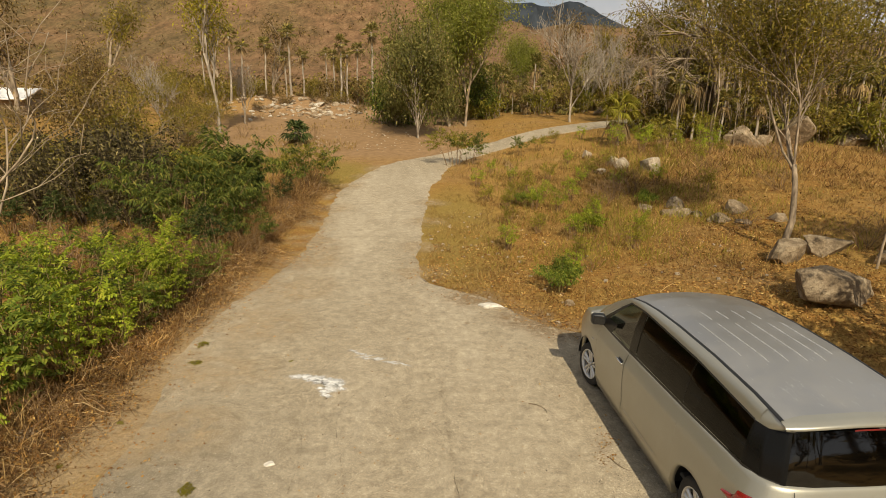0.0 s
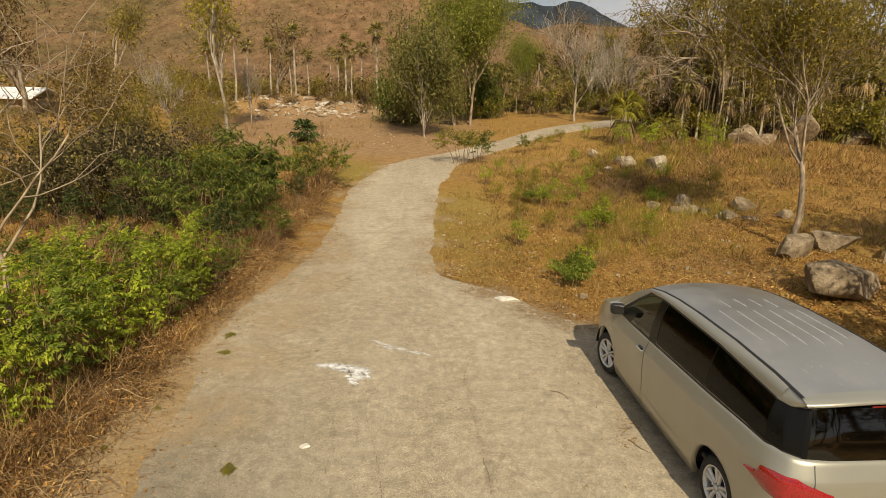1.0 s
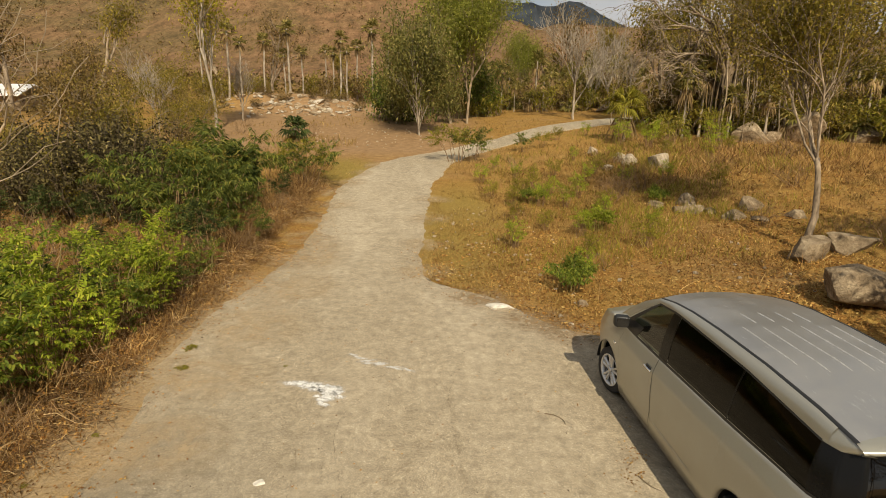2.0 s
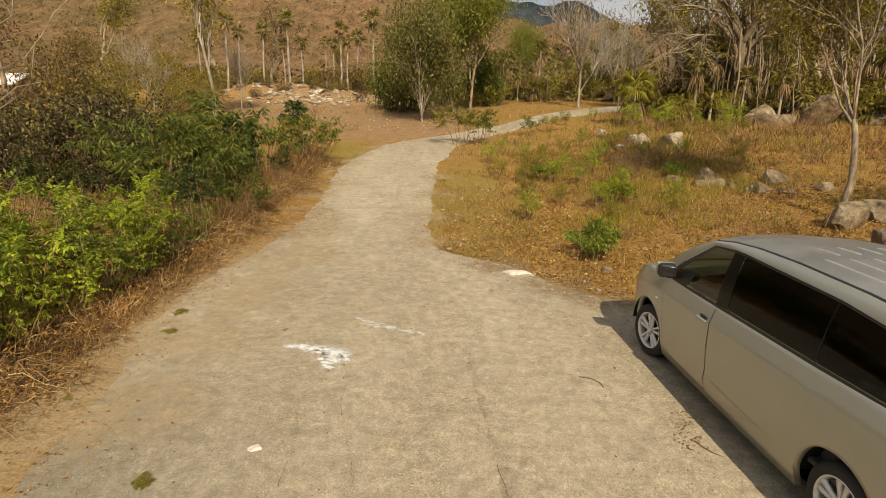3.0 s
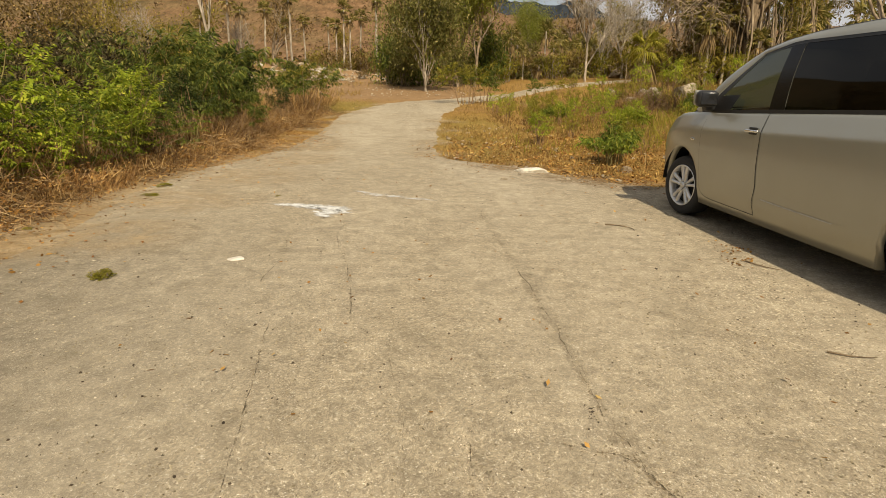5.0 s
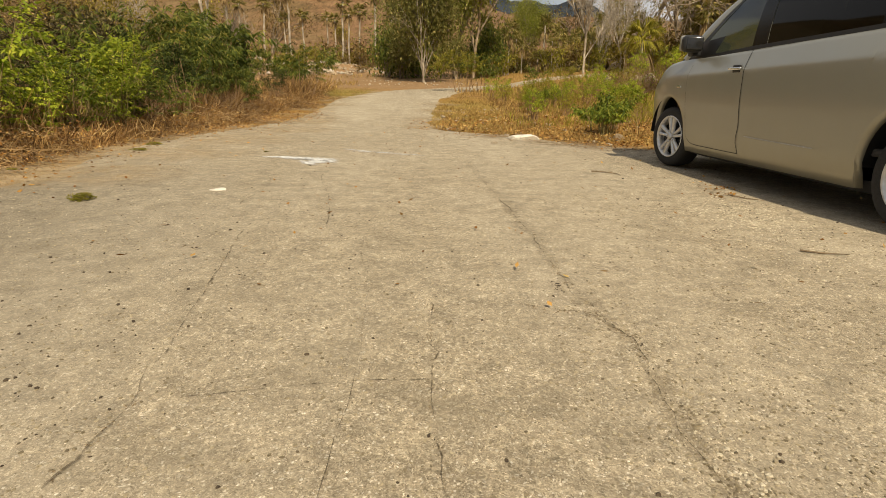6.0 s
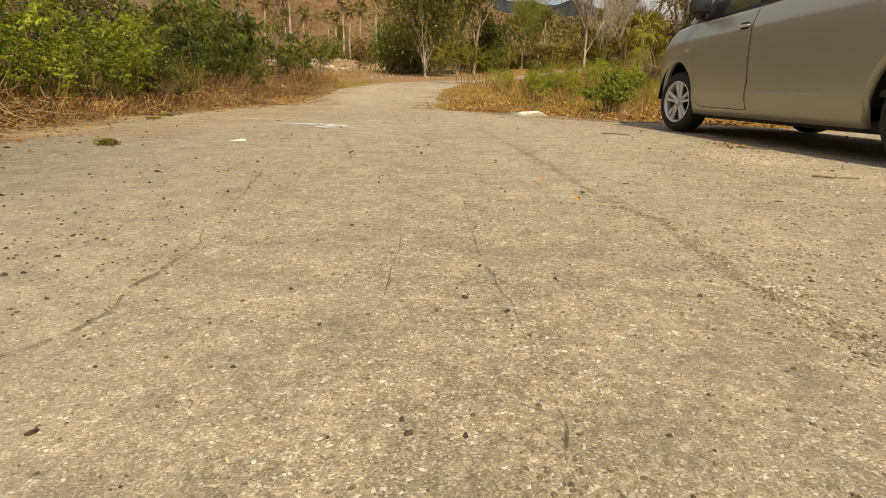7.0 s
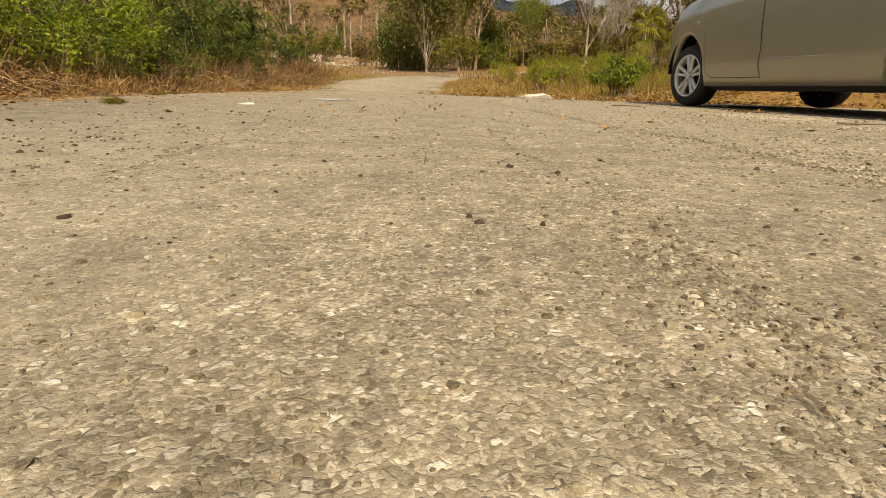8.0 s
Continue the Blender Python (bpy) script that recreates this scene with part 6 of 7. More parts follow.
for k, (x, y, s) in enumerate([(1.6, 15.4, 0.55), (4.6, 14.8, 0.6), (5.2, 16.2, 0.7), (1.4, 20.8, 0.7), (1.2, 23.4, 0.8), (3.0, 22.6, 0.9), (4.2, 20.4, 0.9), (5.6, 23.8, 0.9), (1.9, 26.2, 0.8), (6.8, 25.6, 0.8), (2.9, 13.6, 0.6), (3.2, 14.4, 0.7), (3.4, 16.2, 0.8), (2.6, 17.0, 0.65), (4.2, 17.4, 0.8), (1.9, 18.2, 0.6), (3.6, 19.2, 0.85), (2.3, 20.6, 0.9), (2.9, 19.8, 0.8), (2.0, 19.8, 0.7), (3.4, 21.0, 0.75), (4.6, 18.5, 0.7), (5.0, 22.5, 0.8), (4.0, 24.0, 0.8), (6.0, 21.5, 0.8), (8.8, 20.5, 0.9), (7.6, 22.0, 0.8), (9.4, 27, 0.9), (5.4, 27.0, 0.8), (10.8, 26, 0.9), (2.6, 24.5, 0.7),
                               (5.9, 33.5, 0.9), (7.6, 34.5, 0.9), (10.2, 33, 1.0), (11.6, 30.5, 0.9), (12.6, 28, 0.9), (9.2, 28.8, 1.7), (10.6, 29.8, 1.9), (11.8, 27.6, 1.7), (13.0, 31.0, 2.0), (8.4, 30.4, 1.5)]):
    put(drybush[k % 2], x, y, k * 64, s * (1.12 if y < 26 else 1.0), tall=1.12)
_r = np.random.default_rng(78)
for k in range(16):
    put(brush[0], _r.uniform(-20, -5), _r.uniform(50.5, 56.5), k * 51, _r.uniform(0.25, 0.5), "dry brown bush growing through rubble", tall=0.8)
twigs = [twig_bush("twig_bush", "leafless brown twiggy bush", 280 + k, 0.9, 0.7, 10, M_TWIG) for k in range(3)]
for k, (x, y, s) in enumerate([(4.9, 19.3, 1.1), (5.5, 19.9, 1.2), (3.6, 14.9, 0.6), (3.3, 13.6, 0.45), (6.4, 20.6, 1.1), (9.2, 15.0, 1.0), (9.8, 14.0, 1.0), (10.3, 12.8, 1.3), (4.5, 15.8, 0.6), (8.0, 16.0, 0.8), (11.5, 15.5, 1.1), (7.0, 22.8, 0.9), (9.4, 22.4, 1.0), (11.2, 20.2, 1.0),
                               (-5.0, 8.4, 0.6), (-4.95, 10.0, 0.65), (-5.05, 11.4, 0.7), (-4.9, 12.9, 0.7), (-4.9, 7.2, 0.55), (-4.8, 14.2, 0.6), (-5.2, 6.2, 0.6), (-4.75, 16.0, 0.6), (-5.0, 18.4, 0.7), (-4.9, 20.8, 0.7), (-5.3, 6.0, 0.7), (-5.2, 13.4, 0.8), (-6.0, 9.6, 1.0),
                               (-7.6, 12.6, 1.2), (-8.8, 13.2, 1.3), (-7.8, 15.6, 1.3), (-8.5, 24.5, 1.4), (-7.0, 25.5, 1.0), (-9.4, 30.0, 1.3), (-12.5, 36.5, 1.3), (-8.0, 36.5, 1.0), (-6.5, 40.5, 0.9), (13.5, 25.5, 1.4), (15.0, 26.5, 1.3), (11.5, 34.5, 1.4), (13.5, 36, 1.5)]):
    put(twigs[k % 3], x, y, k * 88, s)

# the wood goes on behind the camera, plus four unseen trees added for shade
for k, (x, y, s) in enumerate([(-14, -17, 1.3), (-8, -21, 1.4), (-2, -24, 1.2), (4, -20, 1.35), (9, -18, 1.3), (14, -15, 1.4), (-19, -11, 1.3), (1, -30, 1.6), (9.7, 8.0, 1.0), (12.6, 9.6, 1.0), (8.6, 0.6, 1.0), (8.7, 3.6, 0.9), (1.5, -15, 1.3)]):
    put(wood[k % 3], x, y, k * 43, s)
for k, (x, y, s) in enumerate([(-1, -14, 1.3), (2.8, -12.5, 1.1), (4.2, -13.5, 0.9), (8.4, -12, 1.2)]):
    put(tall_palm[k % 3], x, y, k * 29, s)
for k, (x, y, s) in enumerate([(10.5, -6, 1.0), (14, -4.5, 1.2), (12.5, -9, 1.2), (17.5, -2.5, 1.2), (18, -8, 1.3), (21.5, -4, 1.3), (15.2, 0.4, 1.0), (22, 2, 1.2)]):
    put(wood[k % 3], x, y, k * 31, s)
for k, (x, y, s) in enumerate([(9.6, -4.2, 0.9), (11.6, -7.4, 1.0), (13, -6.4, 1.1), (15.6, -6, 1.0), (12.4, -3, 0.8), (17, -5, 1.2)]):
    put(tall_palm[k % 3], x, y, k * 23, s)
_r = np.random.default_rng(20)
for k in range(12):
    put(brush[k % 2], _r.uniform(10, 24), _r.uniform(-8, -1), k * 57, _r.uniform(0.8, 1.3))

# white shed roof far off among the trees
_base = seat(-35.5, 48.0)
shed = thing("shed", "low shed with a white sheet roof, half hidden by trees", "shed", m=pose(-35.5, 48.0, _base, 0, 0, 4))
bm = rounded_box(6.0, 3.6, 2.62 - _base, 0.03, 1)
part("shed_wall", moved(bm, pose(0, 0, (2.62 - _base) / 2)), M_TANROCK, shed)
for _side in (-1, 1):
    bm = rounded_box(6.4, 2.6, 0.10, 0.03, 1)
    part("shed_roof", moved(bm, pose(0, _side * 1.15, 3.0 - _base, -_side * 18, 0, 0)), M_WHITE, shed, "white metal roof sheet")


# ---------------------------------------------------------------- ground cover
def scatter(rng, n, x0, x1, y0, y1, clump=None, off_road=0.0):
    x, y = rng.uniform(x0, x1, n), rng.uniform(y0, y1, n)
    keep = ~on_road(x, y)
    if clump:
        keep &= waves(x, y, clump[0], clump[1]) + 0.5 * waves(x, y, clump[0] * 0.35, clump[1] + 1) > clump[2]
    return x[keep], y[keep]


def grass(name, label, material, patches, seed, lean=0.42):
    """Dry stalks and blades, each one narrow bent leaf."""
    rng = np.random.default_rng(seed)
    bd = Build()
    for n, x0, x1, y0, y1, h, wd, clump in patches:
        x, y = scatter(rng, n, x0, x1, y0, y1, clump)
        m = len(x)
        base = np.stack([x, y, land(x, y) - 0.02], -1)
        way = np.c_[rng.normal(0, lean, (m, 2)), np.ones(m)]
        add_leaves(bd, base, way, h * rng.uniform(0.4, 1.3, m), wd, rng, 0.12)
    ob = new(name, bd.mesh(name, material, False))
    return tagged(ob, label, "grass", kind="stuff")


grass("dry_grass", "straw-coloured dry grass over the field", M_STRAW, [
    (16000, -0.6, 7, 11, 20, 0.13, 0.012, (1.1, 40, -0.1)), (10000, 2, 14, 14, 27, 0.26, 0.012, (1.2, 42, 0.05)), (10000, 0, 22, 22, 40, 0.36, 0.022, (1.6, 44, -0.05)),
    (5000, -0.8, 2.0, 13.2, 28, 0.07, 0.012, None), (5000, 6, 18, 8, 16, 0.14, 0.014, (1.1, 46, 0.05)), (5000, -22, -5, 22, 36, 0.35, 0.03, (2.0, 47, 0.0)), (4000, -9, -3.9, 19, 30, 0.08, 0.014, None),
    (3500, -16, 12, 40, 56, 0.3, 0.04, (2.0, 48, 0.15))], 300)
grass("verge_grass", "tall rusty dry grass and stalks along the verge", M_RUST, [
    (13000, -5.8, -4.4, 3.0, 22, 0.34, 0.010, (0.6, 51, -0.15)), (6000, -5.2, -4.1, 3.5, 14, 0.14, 0.008, (0.6, 58, -0.1)), (3800, -6.5, -4.9, 13, 26, 0.75, 0.014, (1.0, 52, -0.1)), (7000, -9.5, -5, 3, 20, 0.45, 0.014, (1.0, 53, -0.1)), (9000, -16, -7, 6, 24, 0.42, 0.016, (1.2, 54, -0.1)),
    (3500, 2.4, 12, 11.5, 30, 0.5, 0.012, (0.7, 55, 0.2)), (6000, 6, 22, 22, 34, 0.55, 0.025, (1.5, 56, -0.1)), (1500, -5.3, -3.9, 3, 15, 0.16, 0.012, (0.5, 57, 0.1)), (3000, -5.7, -4.8, 3, 22, 0.85, 0.009, (0.8, 59, -0.05))], 301, 0.7)
grass("yellow_grass", "yellow-green half-dry grass in clumps", M_LEAF_YELLOW, [(5000, 2.4, 9, 13.4, 21, 0.48, 0.011, (0.7, 67, 0.1)), (3000, 5, 13, 22, 30, 0.6, 0.016, (0.9, 68, 0.05)), (9000, 1, 12, 13.5, 30, 0.28, 0.012, (0.8, 64, 0.05)), (2500, -12, -5.5, 9, 24, 0.3, 0.014, (0.9, 65, 0.1)), (3000, 6, 20, 24, 36, 0.4, 0.022, (1.2, 66, 0.1))], 304)
grass("green_turf", "thin green turf and weeds", M_LEAF_OLIVE, [(2600, -6.2, -3.5, 21, 29, 0.06, 0.012, None), (2600, -0.7, 2.4, 13, 26, 0.07, 0.012, (0.6, 61, 0.05)), (2400, 1.5, 8, 14, 28, 0.32, 0.016, (0.9, 62, 0.25))], 302)


def tufts(name, label, material, patches, seed):
    """Clumps of dry blades that lean out from one foot."""
    rng = np.random.default_rng(seed)
    bd = Build()
    for n, x0, x1, y0, y1, h, wd, clump in patches:
        x, y = scatter(rng, n, x0, x1, y0, y1, clump)
        per = 11
        x, y, hh = np.repeat(x, per), np.repeat(y, per), np.repeat(h * rng.uniform(0.5, 1.4, len(x)), per)
        m = len(x)
        x, y = x + rng.normal(0, 0.04, m) * (1 + 3 * h), y + rng.normal(0, 0.04, m) * (1 + 3 * h)
        base = np.stack([x, y, land(x, y) - 0.02], -1)
        add_leaves(bd, base, np.c_[rng.normal(0, 0.55, (m, 2)), np.ones(m)], hh * rng.uniform(0.5, 1.2, m), wd, rng, 0.25)
    ob = new(name, bd.mesh(name, material, False))
    return tagged(ob, label, "grass", kind="stuff")


tufts("straw_tufts", "pale straw tufts dotted over the field", M_STRAW, [(1500, -0.4, 9, 11, 22, 0.16, 0.014, (1.3, 90, -0.1)), (1300, 1, 18, 18, 32, 0.34, 0.022, (1.8, 91, -0.1)), (500, 6, 14, 6, 14, 0.16, 0.014, (1.3, 92, 0.0))], 350)
tufts("brown_tufts", "dark brown withered tufts in the field", M_RUST, [(1100, 1, 12, 13, 24, 0.24, 0.014, (1.1, 93, 0.05)), (900, 5, 20, 20, 32, 0.42, 0.022, (1.5, 94, 0.0)), (500, -16, -6, 8, 24, 0.35, 0.018, (1.4, 95, -0.1))], 351)


def verge_tangle():
    """Heaps of dead vines and stalks lying along the left edge of the road."""
    rng = np.random.default_rng(352)
    bs, bl = Build(), Build()
    for k in range(92):
        y = 2.6 + 20.5 * (k + rng.uniform(0, 1)) / 92
        edge = float(np.interp(y, EDGE_L[:, 1], EDGE_L[:, 0]))
        x = edge - 0.45 - 1.1 * rng.uniform(0, 1)
        r, h = rng.uniform(0.3, 0.6), rng.uniform(0.12, 0.42) * (0.55 + 0.5 * min(1.0, (edge - x) / 1.2))
        n = 110
        a, q = rng.uniform(0, 6.28, n), np.sqrt(rng.uniform(0, 1, n))
        sx, sy = x + r * q * np.cos(a), y + r * q * np.sin(a)
        g = land(sx, sy)
        top = h * (1 - q ** 2)
        st = np.stack([sx, sy, g + top * rng.uniform(0, 1, n)], -1)
        d = unit(np.stack([rng.normal(0, 1, n) + 0.25, rng.normal(0, 1, n), rng.uniform(-0.1, 0.75, n)], -1))
        L = rng.uniform(0.15, 0.55, n)
        t = np.linspace(0, 1, 4)
        p = st[:, None] + d[:, None] * (L[:, None] * t)[..., None] - UP * (0.55 * L[:, None] * t ** 2)[..., None] + rng.normal(0, 0.02, (n, 4, 3))
        p[..., 2] = np.maximum(p[..., 2], land(p[..., 0], p[..., 1]) + 0.01)
        side = unit(np.cross(d, rng.normal(0, 1, (n, 3))))[:, None] * (rng.uniform(0.0025, 0.0055, n)[:, None] * np.array([1, 0.9, 0.75, 0.4]))[..., None]
        v = np.stack([p - side, p + side], 2).reshape(n, 8, 3)
        f = np.array([(0, 1, 3, 2), (2, 3, 5, 4), (4, 5, 7, 6)])
        bs.add(v.reshape(-1, 3), (np.arange(n)[:, None, None] * 8 + f[None]).reshape(-1, 4))
        m = 130
        a, q = rng.uniform(0, 6.28, m), np.sqrt(rng.uniform(0, 1, m))
        lx, ly = x + r * 1.1 * q * np.cos(a), y + r * 1.1 * q * np.sin(a)
        base = np.stack([lx, ly, land(lx, ly) + 0.01 + h * (1 - q ** 2) * rng.uniform(0, 1, m)], -1)
        add_leaves(bl, base, rng.normal(0, 1, (m, 3)), rng.uniform(0.025, 0.075, m), 0.022, rng, 0.2)
    ob = new("dead_vines", bs.mesh("dead_vines", M_VINE, False))
    tagged(ob, "tangled heaps of dead reddish-brown vines on the verge", "dead vines", kind="stuff")
    ob = new("withered_leaves", bl.mesh("withered_leaves", M_LITTER, False))
    tagged(ob, "curled withered leaves caught in dead vines", "leaf litter", kind="stuff")


verge_tangle()


def litter():
    rng = np.random.default_rng(303)
    bd = Build()
    for n, x0, x1, y0, y1, s in [(22000, -0.4, 9, 9.5, 17, 0.055), (15000, 5.6, 14, 3, 13, 0.06), (9000, -6.5, -4.0, 4, 18, 0.038), (14000, 2, 16, 16, 26, 0.075), (500, -4, 5.5, 4.2, 13, 0.03), (13000, -5.7, -4.5, 4, 20, 0.034)]:
        x, y = rng.uniform(x0, x1, n), rng.uniform(y0, y1, n)
        if n > 1000:
            k = (~on_road(x, y)) & (waves(x, y, 1.3, 70) + 0.6 * waves(x, y, 0.4, 71) + rng.normal(0, 0.25, n) > -0.15)
            x, y = x[k], y[k]
        m = len(x)
        base = np.stack([x, y, land(x, y) + rng.uniform(0.012, 0.04, m)], -1)
        way = np.c_[rng.normal(0, 1, (m, 2)), rng.normal(0.05, 0.8 if s == 0.034 else 0.25, m)]
        if s == 0.034:
            base[:, 2] += 0.22 * rng.uniform(0, 1, m) ** 1.6
        add_leaves(bd, base, way, s * rng.uniform(0.6, 1.5, m), s * 0.6, rng, 0.0)
    # leaves blown onto the road's edges and against the parked van
    for edge, n, y0, y1, w in ((EDGE_R, 2600, 9.6, 15.0, 0.24), (EDGE_L, 3600, 2.0, 17.0, 0.30), (np.array([(1.82, 6.6), (2.0, 7.3)]), 260, 6.6, 7.3, 0.07)):
        if len(edge) == 2:
            q = edge[0] + (edge[1] - edge[0]) * rng.uniform(0, 1, (n, 1))
        else:
            q = edge[(edge[:, 1] > y0) & (edge[:, 1] < y1)]
            q = q[rng.integers(0, len(q), n)]
        x, y = q[:, 0] + rng.normal(0, w, n), q[:, 1] + rng.normal(0, w, n)
        k = waves(x, y, 1.7, 72) + rng.normal(0, 0.3, n) > 0.0
        x, y = x[k], y[k]
        m = len(x)
        base = np.stack([x, y, land(x, y) + rng.uniform(0.016, 0.026, m)], -1)
        add_leaves(bd, base, np.c_[rng.normal(0, 1, (m, 2)), rng.normal(0.05, 0.2, m)], (0.022 if n < 300 else 0.036) * rng.uniform(0.5, 1.4, m), 0.024, rng, 0.0)
    ob = new("leaf_litter", bd.mesh("leaf_litter", M_LITTER, False))
    return tagged(ob, "scattered fallen brown leaves", "leaf litter", kind="stuff")


litter()


def pebbles(name, label, material, seed, spots, squash=0.6):
    """Loose angular stones: small eight-cornered lumps."""
    rng = np.random.default_rng(seed)
    g = (1 + 5 ** 0.5) / 2
    ico = np.array([(-1, g, 0), (1, g, 0), (-1, -g, 0), (1, -g, 0), (0, -1, g), (0, 1, g), (0, -1, -g), (0, 1, -g), (g, 0, -1), (g, 0, 1), (-g, 0, -1), (-g, 0, 1)]) / 1.9
    fi = np.array([(0, 11, 5), (0, 5, 1), (0, 1, 7), (0, 7, 10), (0, 10, 11), (1, 5, 9), (5, 11, 4), (11, 10, 2), (10, 7, 6), (7, 1, 8), (3, 9, 4), (3, 4, 2), (3, 2, 6), (3, 6, 8), (3, 8, 9), (4, 9, 5), (2, 4, 11), (6, 2, 10), (8, 6, 7), (9, 8, 1)])
    ring = np.linspace(0, 2 * math.pi, 5, endpoint=False)
    lump = np.r_[np.c_[np.cos(ring), np.sin(ring), np.full(5, -0.3)], np.c_[0.72 * np.cos(ring + 0.3), 0.72 * np.sin(ring + 0.3), np.full(5, 0.75)]]
    fl = np.array([q for k in range(5) for q in ((k, (k + 1) % 5, 5 + (k + 1) % 5), (k, 5 + (k + 1) % 5, 5 + k))] + [(5, 6, 7), (5, 7, 8), (5, 8, 9)])
    octa = np.array([(1, 0, -0.2), (0, 1, -0.2), (-1, 0, -0.2), (0, -1, -0.2), (0.1, 0, 0.9)])
    fo = np.array([(0, 1, 4), (1, 2, 4), (2, 3, 4), (3, 0, 4)])
    bd = Build()
    for n, cx, cy, sx, sy, lo_, hi_, flat in spots:
        if flat:
            x, y = rng.uniform(cx - sx, cx + sx, n), rng.uniform(cy - sy, cy + sy, n)
        else:
            x, y = rng.normal(cx, sx, n), rng.normal(cy, sy, n)
        r = lo_ + (hi_ - lo_) * rng.uniform(0, 1, n) ** 2.5
        form, fc = (octa, fo) if n >= 3000 else (lump, fl) if squash < 0.6 else (ico, fi)
        m = len(form)
        v = form[None] * rng.uniform(0.7, 1.2, (n, m, 1)) + rng.normal(0, 0.10, (n, m, 3))
        a = rng.uniform(0, 6.28, n)
        vx, vy = v[..., 0] * np.cos(a)[:, None] - v[..., 1] * 0.75 * np.sin(a)[:, None], v[..., 0] * np.sin(a)[:, None] + v[..., 1] * 0.75 * np.cos(a)[:, None]
        q = np.stack([vx, vy, v[..., 2] * squash], -1) * r[:, None, None]
        q += np.stack([x, y, land(x, y) + 0.012 + r * squash * 0.15], -1)[:, None]
        bd.add(q.reshape(-1, 3), (np.arange(n)[:, None, None] * m + fc[None]).reshape(-1, 3))
    ob = new(name, bd.mesh(name, material, False))
    return tagged(ob, label, "gravel", kind="stuff")


def chip_mat():
    k = Mat("loose_chips", 0.9, spec=0.25)
    k.color(k.mix(1.0, k.ramp(k.rand(), [(0.0, (0.14, 0.11, 0.068)), (0.4, (0.28, 0.228, 0.143)), (0.85, (0.42, 0.352, 0.232)), (1.0, (0.58, 0.51, 0.39))]), k.ramp(k.noise(260, 4, world=True), [(0.3, 0.7), (0.7, 1.15)]), "MULTIPLY"))
    k.normal(k.bump(k.noise(420, 3, 0.7, world=True), 0.8, 0.003))
    return k.m


M_GRAVEL = chip_mat()
M_PALEGRAVEL = plain_mat("cream_gravel", (0.47, 0.41, 0.30), 0.9, grain=90, amount=0.45, bump=0.4, spec=0.2)
pebbles("road_chips", "loose pale stone chips on the worn road", M_GRAVEL, 310, [
    (2900, -0.1, 2.75, 1.1, 0.45, 0.0015, 0.006, True), (2900, -0.4, 2.9, 0.9, 0.6, 0.0012, 0.0035, True), (2900, -0.2, 3.7, 1.3, 0.6, 0.002, 0.007, True), (2900, -0.4, 4.8, 1.8, 1.4, 0.003, 0.008, True), (9000, -0.4, 7.2, 2.9, 2.4, 0.005, 0.010, True), (6000, -1.0, 11.5, 3.0, 2.6, 0.006, 0.013, True), (3000, -2.1, 18, 1.6, 5, 0.010, 0.02, True),
    (700, -0.23, 2.55, 0.05, 0.25, 0.0015, 0.006, False), (900, 0.35, 3.4, 0.05, 0.40, 0.002, 0.007, False), (300, 0.34, 2.8, 0.04, 0.3, 0.002, 0.008, False), (900, 0.55, 3.5, 0.14, 0.3, 0.002, 0.007, False), (320, -0.24, 2.55, 0.035, 0.2, 0.002, 0.006, False), (500, 0.3, 4.2, 0.12, 0.4, 0.002, 0.008, False), (2600, 1.35, 5.4, 0.7, 1.4, 0.003, 0.009, True)], 0.45)
_r = np.random.default_rng(316)
pebbles("crack_crumbs", "dark soil crumbs and grit along the cracks", M_CRUMB, 317, [(int(_r.integers(2, 12)), float(q[0]), float(q[1]), 0.008, 0.015, 0.0015, 0.0055, False) for k in (0, 2, 3, 4) for q in spline(CRACKS[k][0], 55) if q[1] < 5.2 and _r.uniform() < 0.38], 0.5)
pebbles("soil_clots", "dark soil clots and crumbs lying in the road's cracks", M_LUMP, 318, [(30, 0.20, 4.55, 0.012, 0.05, 0.002, 0.007, False), (14, 0.33, 3.9, 0.015, 0.04, 0.002, 0.006, False), (90, 1.85, 6.3, 0.16, 0.5, 0.003, 0.009, False), (40, 0.8, 3.5, 0.2, 0.25, 0.001, 0.004, False)], 0.5)
pebbles("pale_gravel", "drift of clean cream gravel beside the parked van", M_PALEGRAVEL, 314, [(900, 1.68, 6.0, 0.17, 0.32, 0.004, 0.010, False), (420, 1.6, 5.0, 0.2, 0.5, 0.004, 0.010, False), (260, 0.37, 3.28, 0.035, 0.20, 0.003, 0.008, False), (40, -0.24, 2.6, 0.02, 0.12, 0.002, 0.005, False), (350, 0.75, 3.5, 0.2, 0.35, 0.002, 0.006, False)], 0.5)
pebbles("seed_pods", "small dark dry seed pods scattered on the road", M_LUMP, 313, [(150, -1.1, 4.2, 0.8, 1.0, 0.003, 0.009, False), (130, -0.5, 4.6, 1.8, 2.0, 0.003, 0.008, True), (60, -1.5, 3.7, 0.25, 0.3, 0.004, 0.008, False), (200, -0.6, 8, 3, 3.5, 0.004, 0.012, True)], 0.7)
pebbles("verge_stones", "small pale stones in the dry verge", M_PALEROCK, 312, [(120, 3.5, 14, 4, 3.5, 0.02, 0.07, True), (60, 1.2, 17, 1.2, 3, 0.02, 0.07, True), (40, -4.8, 9, 0.5, 5, 0.012, 0.03, True), (160, -4, 36, 7, 4.5, 0.03, 0.10, True)])

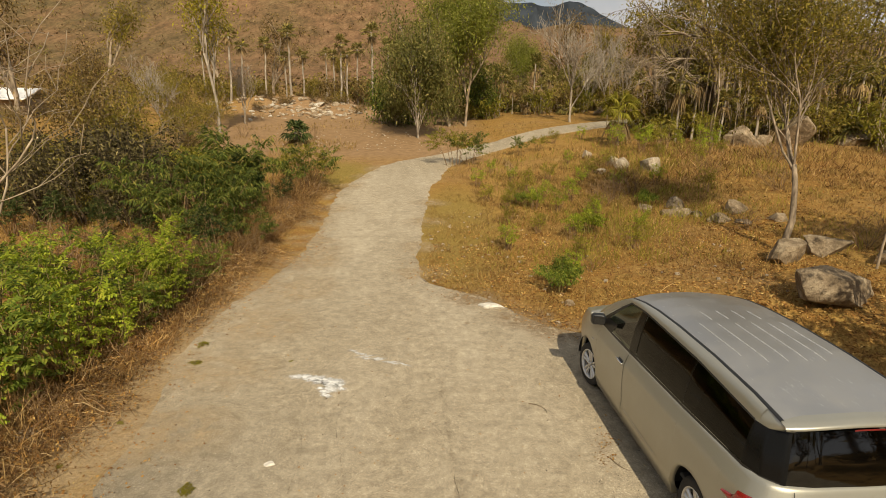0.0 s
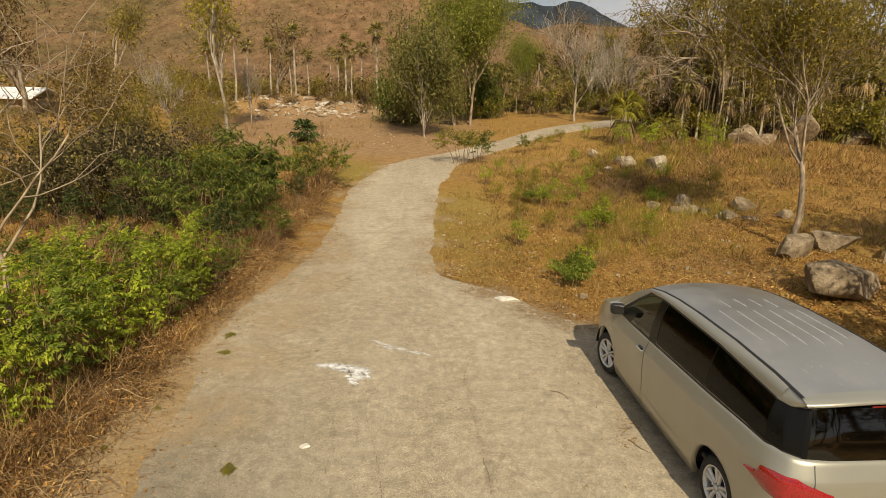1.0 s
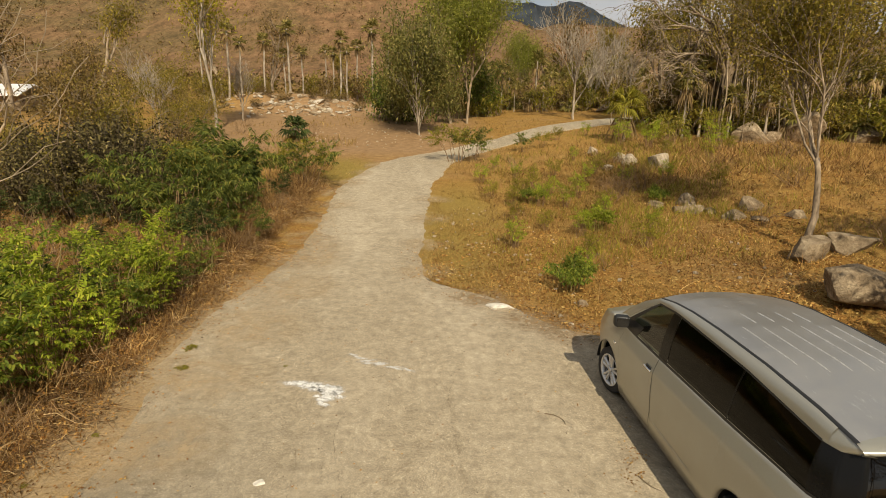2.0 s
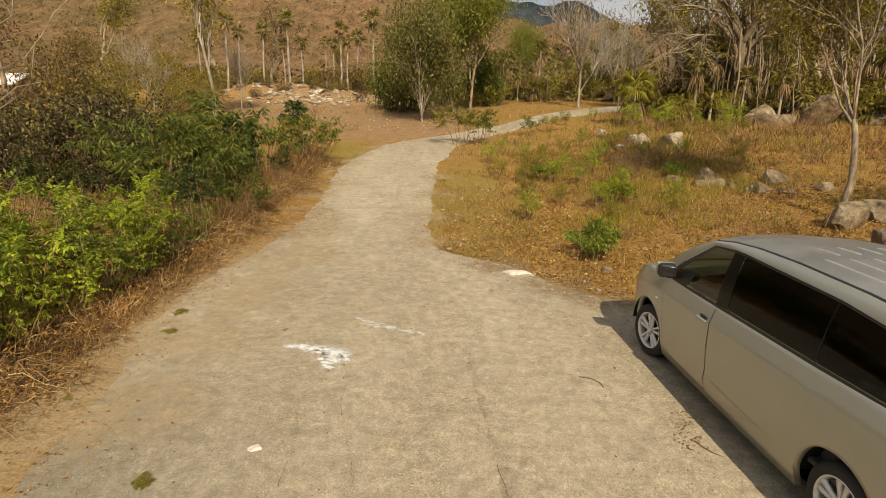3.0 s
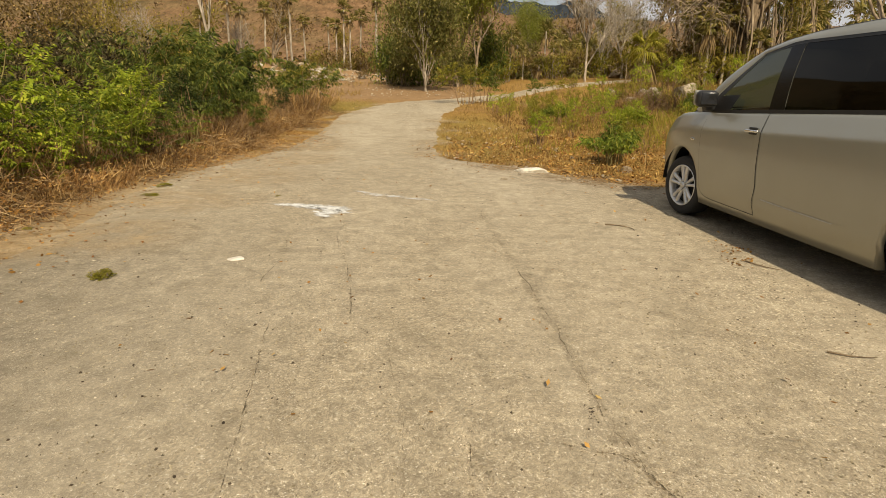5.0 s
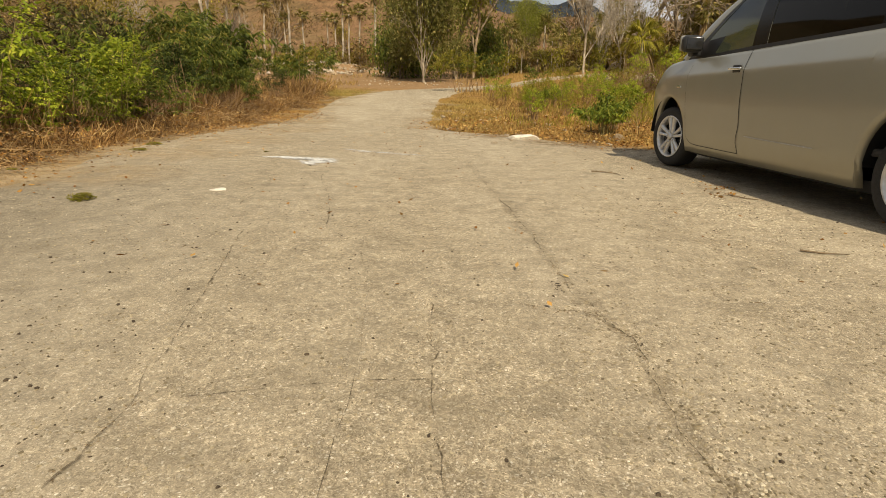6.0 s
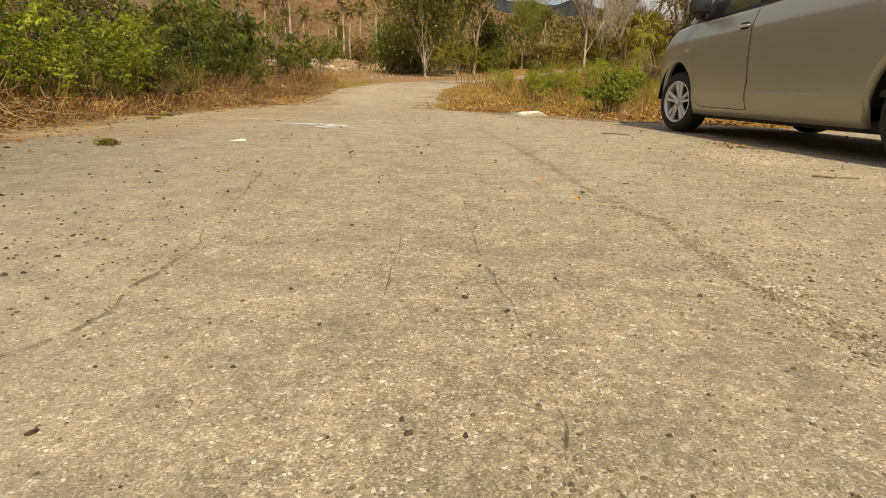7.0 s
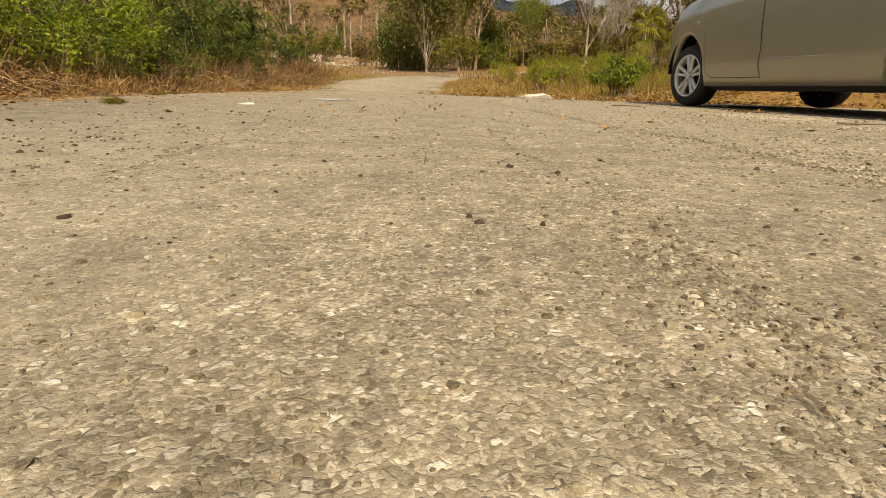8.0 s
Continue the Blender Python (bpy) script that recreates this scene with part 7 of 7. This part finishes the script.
# weeds and twigs lying on the road
tuft = shrub("weed_tuft", "flat tuft of dry green weed growing in the road", 320, 0.045, 0.26, 18, M_LEAF_YELLOW, 6, 0.07, 5, 0.035, 0.012)
for k, (x, y, s) in enumerate([(-2.66, 6.06, 0.36), (-3.75, 8.87, 0.95), (-3.9, 9.5, 1.1), (-4.0, 7.25, 0.5), (-2.35, 9.0, 0.35), (-4.2, 6.4, 0.5)]):
    put(tuft, x, y, k * 75, s, tall=0.65, sink=-0.013)


def fallen_twig(pts, r, seed):
    rng = np.random.default_rng(seed)
    p = spline(pts, 14)
    p = np.c_[p, land(p[:, 0], p[:, 1]) + 0.018 + r * 0.6]
    bd = add_tube(Build(), p, np.linspace(r, r * 0.4, 14), 5)
    add_tube(bd, [p[6], p[6] + np.array((0.05, 0.04, 0.01))], [r * 0.5, r * 0.2], 4)
    ob = new("fallen_twig", bd.mesh("fallen_twig", M_DARKBARK))
    return tagged(ob, "dark dry twig lying on the road", "twig", "fallen twigs")


fallen_twig([(1.12, 7.9), (1.24, 7.86), (1.32, 7.76), (1.33, 7.66)], 0.007, 1)
fallen_twig([(0.72, 2.98), (0.70, 3.04), (0.76, 3.10)], 0.006, 2)
fallen_twig([(1.52, 5.15), (1.62, 5.10), (1.72, 5.09)], 0.006, 3)
fallen_twig([(1.9, 6.75), (1.97, 6.6), (2.06, 6.52)], 0.006, 4)


# low scrub on the hillside
def hill_scrub(name, label, material, seed, n, y0, depth, power, low, high, per, keep):
    """Dry bushes over the hillside, each a loose bunch of leaf masses."""
    rng = np.random.default_rng(seed)
    y = y0 + depth * rng.uniform(0, 1, n) ** power
    x = rng.uniform(-0.95, 0.95, n) * y
    k = waves(x, y, 9, 80) + 0.5 * waves(x, y, 25, seed) + rng.normal(0, 0.3, n) > keep
    x, y = x[k], y[k]
    m = len(x)
    s = low + (high - low) * rng.uniform(0, 1, m) ** 2
    c = np.stack([x, y, land(x, y) + s * 0.45], -1)
    base = np.repeat(c, per, 0) + rng.normal(0, 0.4, (m * per, 3)) * np.repeat(s, per)[:, None]
    way = rng.normal(0, 1, (m * per, 3)) + np.array((0, 0, 0.5))
    bd = add_leaves(Build(), base, way, np.repeat(s, per) * 2.4 / per ** 0.6, np.repeat(s, per) * 1.3 / per ** 0.6, rng)
    ob = new(name, bd.mesh(name, material, False))
    return tagged(ob, label, "scrub", kind="stuff")


hill_scrub("hill_scrub", "brown dry scrub covering the hillside", M_SCRUB, 330, 12000, 95, 215, 0.8, 0.3, 1.0, 5, -0.3)
hill_scrub("hill_bushes", "olive-brown bushes on the lower slopes", M_LEAF_BROWN, 331, 2000, 72, 150, 1.6, 0.6, 2.0, 26, -0.15)
hill_scrub("hill_shrubs", "scattered grey-green shrubs on the slopes", M_LEAF_DULL, 332, 900, 72, 190, 1.3, 0.6, 1.8, 26, 0.0)
